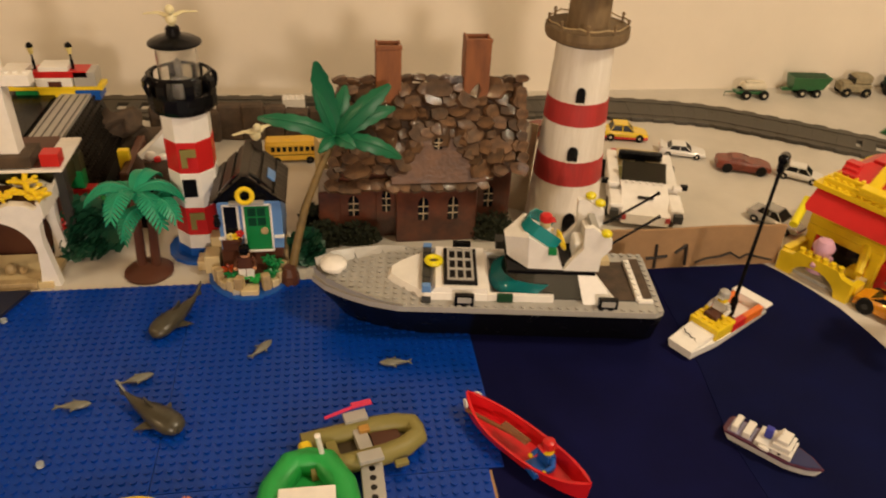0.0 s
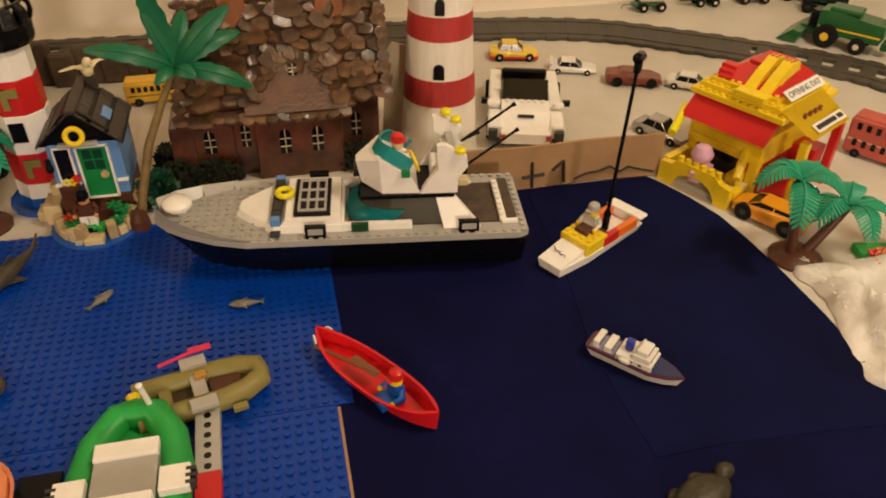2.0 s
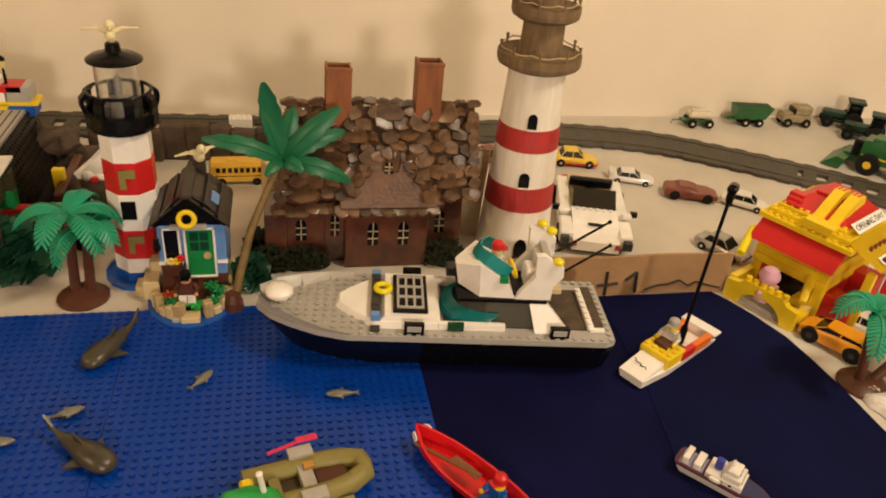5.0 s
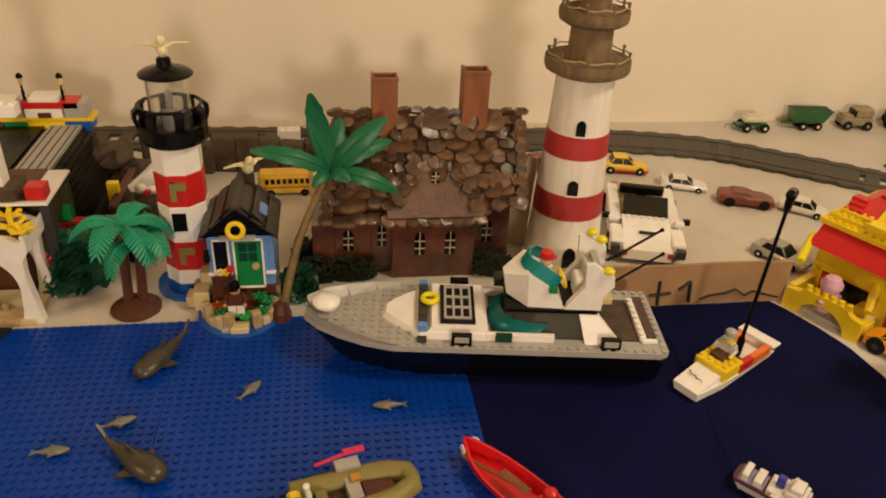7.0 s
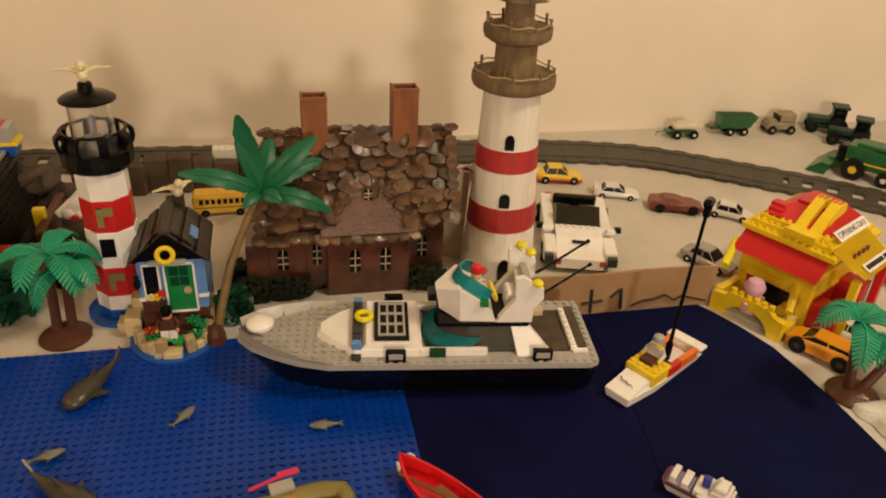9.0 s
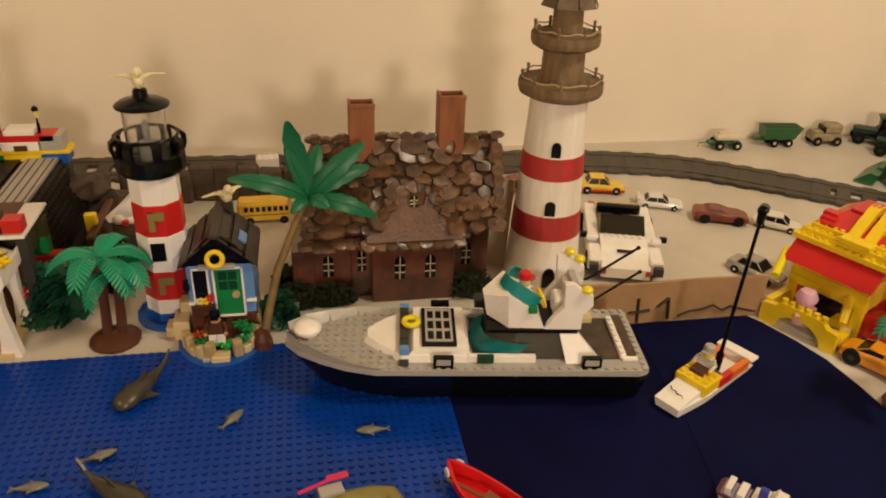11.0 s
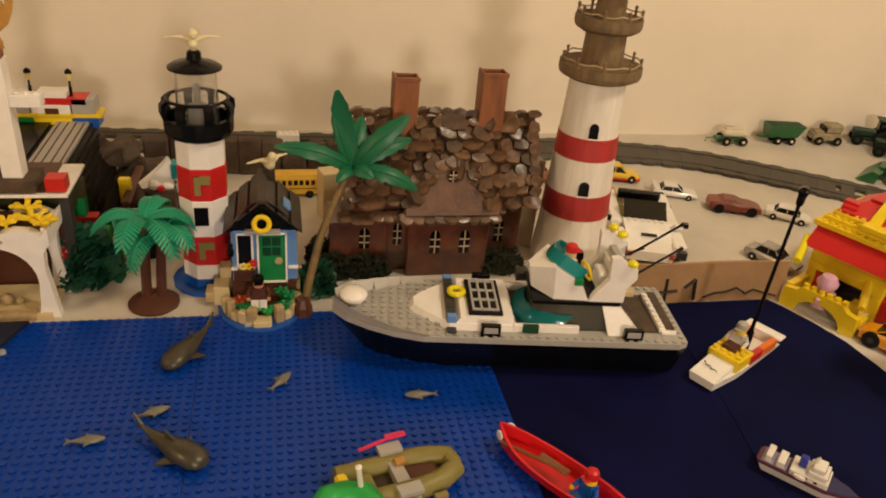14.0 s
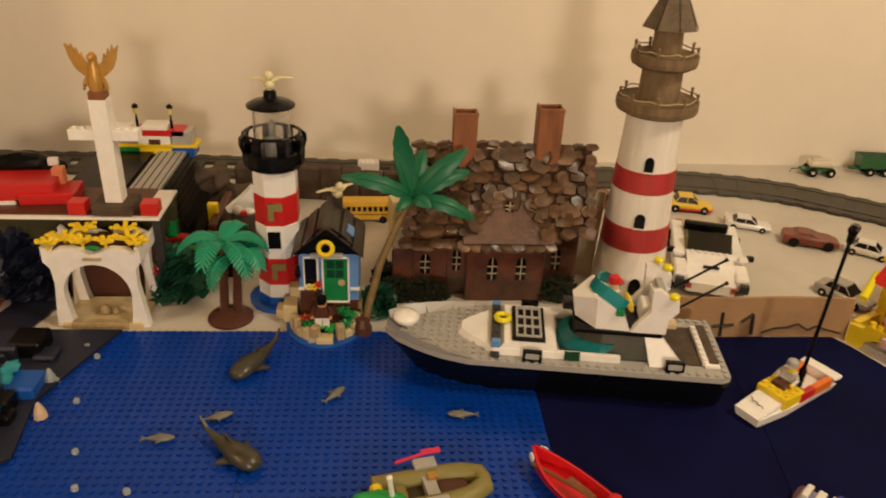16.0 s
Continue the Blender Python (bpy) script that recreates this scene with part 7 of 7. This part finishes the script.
rt = thing("brick_truck", (-0.300, 0.775, 0.1025), 6, "red brick truck with black load on the terrace", "toy truck")
part("body", box(new_bm(), -0.090, 0.035, -0.022, 0.020, 0.004, 0.022, 0.001), RED, rt)
part("step", box(new_bm(), 0.0, 0.055, -0.026, 0.012, 0.0, 0.012, 0.001), RED, rt)
part("load", ball(ball(new_bm(), (-0.010, 0.03, 0.026), 0.026, 2, (1.3, 0.5, 0.5)), (0.016, 0.03, 0.022), 0.018, 2, (1.2, 0.5, 0.6)), BLACK, rt, "black lumpy load")
part("bracket", box(new_bm(), 0.028, 0.040, 0.0, 0.012, 0.012, 0.030, 0.001), SALMON, rt)
part("lamp", box(new_bm(), 0.020, 0.030, 0.020, 0.026, 0.026, 0.034), WHITE, rt)
part("white_sill", box(new_bm(), -0.090, -0.004, -0.0235, -0.020, 0.0, 0.004), WHITE, rt)
wr = thing("white_fence", (-0.455, 1.045, -0.002), 12, "white lattice railing standing on the track", "toy fence")
for z in (0.0, 0.011, 0.022):
    part("rail", box(new_bm(), -0.05, 0.045, -0.002, 0.002, z, z + 0.0042), WHITE, wr)
for k in range(7):
    part("post", box(new_bm(), -0.048 + k * 0.015, -0.044 + k * 0.015, -0.0018, 0.0018, 0.003, 0.024), WHITE, wr)

moss_clump((-0.305, 0.745, 0), 0.032, 0.025, 0.085, "toy_bush", mat("navy black plastic leaves", (0.008, 0.012, 0.03), 0.4), 700, "navy black leafy toy bush", 2.4)
moss_clump((-0.146, 0.742, 0), 0.026, 0.018, 0.062, "toy_bush", mat("dark green plastic leaves", (0.01, 0.07, 0.035), 0.4), 700, "dark green leafy toy bush beside the arch", 2.4)
moss_clump((-0.163, 0.736, 0.03), 0.010, 0.008, 0.018, "red_toy_blossom", RED, 90, "red toy flowers in the dark bush")
moss_clump((0.075, 0.705, 0), 0.016, 0.010, 0.04, "toy_bush", mat("dark green plastic leaves", (0.01, 0.07, 0.035), 0.4), 260, "dark green sprig beside the tall palm", 2.0)
solid("orange_brick", box(new_bm(), -0.03, 0.02, -0.03, 0.03, 0, 0.03, 0.002), ORANGE, (-0.345, 0.715, -0.002), 8, "orange brick block beside the dark road plate", "brick")
solid("road_plate", box(new_bm(), -0.024, 0.024, -0.075, 0.075, 0, 0.003, 0.0006), mat("navy plate", (0.012, 0.016, 0.04), 0.5), (-0.287, 0.735, -0.002), -14, "dark navy plate leading to the water", "plate")

# coral reef at the edge of the sea
reef = thing("coral_reef", (-0.243, 0.575, 0.0015), 0, "dark blue brick reef with clear teal coral", "toy reef")
for k in range(16):
    x, y = random.uniform(-0.06, 0.010), random.uniform(-0.11, 0.085)
    if x > -0.01 and y > 0.05:
        x -= 0.03
    s = random.uniform(0.008, 0.018)
    part("reef_block", box(new_bm(), x - s, x + s, y - s, y + s, 0, random.uniform(0.008, 0.022), 0.002), (mat("navy plate", (0.012, 0.016, 0.04), 0.5), BLUE, BLACK)[k % 3], reef)
part("reef_plate", prism(new_bm(), [(-0.07, -0.12), (0.0, -0.12), (0.030, -0.09), (0.020, -0.02), (0.040, 0.04), (0.060, 0.092), (-0.07, 0.092)], 0, 0.003), mat("navy plate", (0.012, 0.016, 0.04), 0.5), reef, "dark navy reef plate")
for k in range(18):
    t = k / 17
    x, y = 0.002 - 0.016 * t + random.uniform(-0.007, 0.007), -0.098 + 0.105 * t
    part("teal_coral", ball(new_bm(), (x, y, 0.018 + random.uniform(-0.004, 0.006)), random.uniform(0.006, 0.010), 1, (random.uniform(0.8, 1.2), 1.2, random.uniform(0.6, 1.0))), AQUA, reef)
for x, y, m in ((0.032, -0.038, brick("pale shell", (0.62, 0.45, 0.30))), (-0.030, -0.020, brick("pale yellow", (0.75, 0.65, 0.25))), (0.0, -0.105, BGREEN), (0.022, 0.01, mat("clear pale plastic", (0.55, 0.62, 0.66), 0.15, glass=0.5)), (-0.010, -0.085, WHITE)):
    sh = new_bm()
    lathe(sh, [(0.006, 0), (0.005, 0.006), (0.002, 0.014), (0, 0.016)], 8, Matrix.Translation((x, y, 0)))
    part("shell", sh, m, reef, "pale cone shell")

# ---- things between the lighthouse and the track ----
sp = thing("seaplane", (-0.088, 0.855, -0.002), 25, "white and teal toy aircraft on brick stand", "toy aircraft")
part("stand", box(new_bm(), -0.016, 0.018, -0.012, 0.012, 0, 0.046, 0.001), ROCKS, sp)
part("fuselage", prism(new_bm(), [(-0.022, 0.0), (0.012, 0.0), (0.014, 0.014), (0.010, 0.030), (-0.004, 0.018), (-0.024, 0.004)], -0.004, 0.004, Matrix.Translation((0, 0, 0.056)) @ pose(0, 0, 0, 90, 0, 0)), WHITE, sp, "white sloped fuselage")
part("canopy", box(new_bm(), 0.010, 0.020, -0.0076, 0.0076, 0.062, 0.080, 0.001), TEAL, sp)
part("wing", box(new_bm(), -0.016, 0.014, -0.018, 0.010, 0.050, 0.055, 0.001), GREY, sp)
solid("yellow_brick_sign", box(new_bm(), -0.006, 0.006, -0.004, 0.004, 0, 0.072, 0.0006), YELLOW, (-0.122, 0.835, -0.002), 0, "yellow printed brick on a thin stack", "brick")
hd = new_bm()
lathe(hd, [(0.015, 0), (0.016, 0.02), (0.011, 0.034), (0.014, 0.040), (0.012, 0.052), (0.008, 0.058), (0, 0.060)], 14)
solid("pirate_bust", hd, BLACK, (-0.098, 0.800, -0.002), 0, "black-hatted toy bust behind the palm", "toy bust", smooth=True)
solid("white_band", torus(new_bm(), 0.0125, 0.0022, None, 18, 6), PAPER, (-0.098, 0.800, 0.046), 0, "white band round the toy bust", "band")
for k in range(9):
    w = random.uniform(0.029, 0.034)
    bm = new_bm()
    box(bm, -w / 2, w / 2, -0.008, 0.008, 0, random.uniform(0.040, 0.055), 0.003)
    solid("bark_panel", bm, ROCKS, (-0.115 + k * 0.029, 1.012 + 0.007 * (k % 2) + random.uniform(-0.003, 0.003), -0.002), random.uniform(-9, 9), "dark brown bark panel standing before the track", "bark panel", "bark panels along the track")
for k, x in enumerate((0.040, 0.058)):
    b = new_bm()
    box(b, -0.016, 0.016, -0.008, 0.008, 0, 0.0096)
    studs(b, [(-0.012 + i * U, -0.004 + j * U) for i in range(4) for j in range(2)], 0.0096)
    solid("white_brick", b, WHITE, (0.052, 1.098, 0.0046 + 0.0098 * k), 2, "white studded brick lying on the track", "brick", "white bricks on the track")
dg = new_bm()
box(dg, -0.012, 0.012, -0.012, 0.012, 0, 0.06, 0.001)
solid("brick_column", dg, TAN, (0.098, 0.885, -0.002), 15, "tan brick stack behind the tall palm", "brick stack")

pb = thing("white_figure_stand", (-0.083, 0.822, -0.002), 0, "dark brick stand with white and red toy pieces", "toy stand")
part("post", box(new_bm(), -0.014, 0.014, -0.008, 0.008, 0, 0.066, 0.001), ROCKS, pb)
part("white_piece", ball(ball(new_bm(), (-0.007, -0.004, 0.071), 0.0065, 2, (1, 0.8, 0.9)), (0.006, -0.003, 0.069), 0.0060, 2, (1.2, 0.8, 0.7)), WHITE, pb, smooth=True)
part("red_piece", box(new_bm(), -0.003, 0.004, -0.010, -0.004, 0.066, 0.0715, 0.0008), RED, pb)

# pale slat leaning between cottage and lighthouse
sl = new_bm()
box(sl, -0.012, 0.012, -0.0015, 0.0015, 0, 0.105, 0.0004, pose(0, 0, 0, -10, 0, 0))
solid("pale_slat", sl, mat("pale card", (0.60, 0.50, 0.34), 0.8, var=0.1), (0.318, 0.800, -0.002), -30, "pale cardboard slat leaning behind the lighthouse", "cardboard")
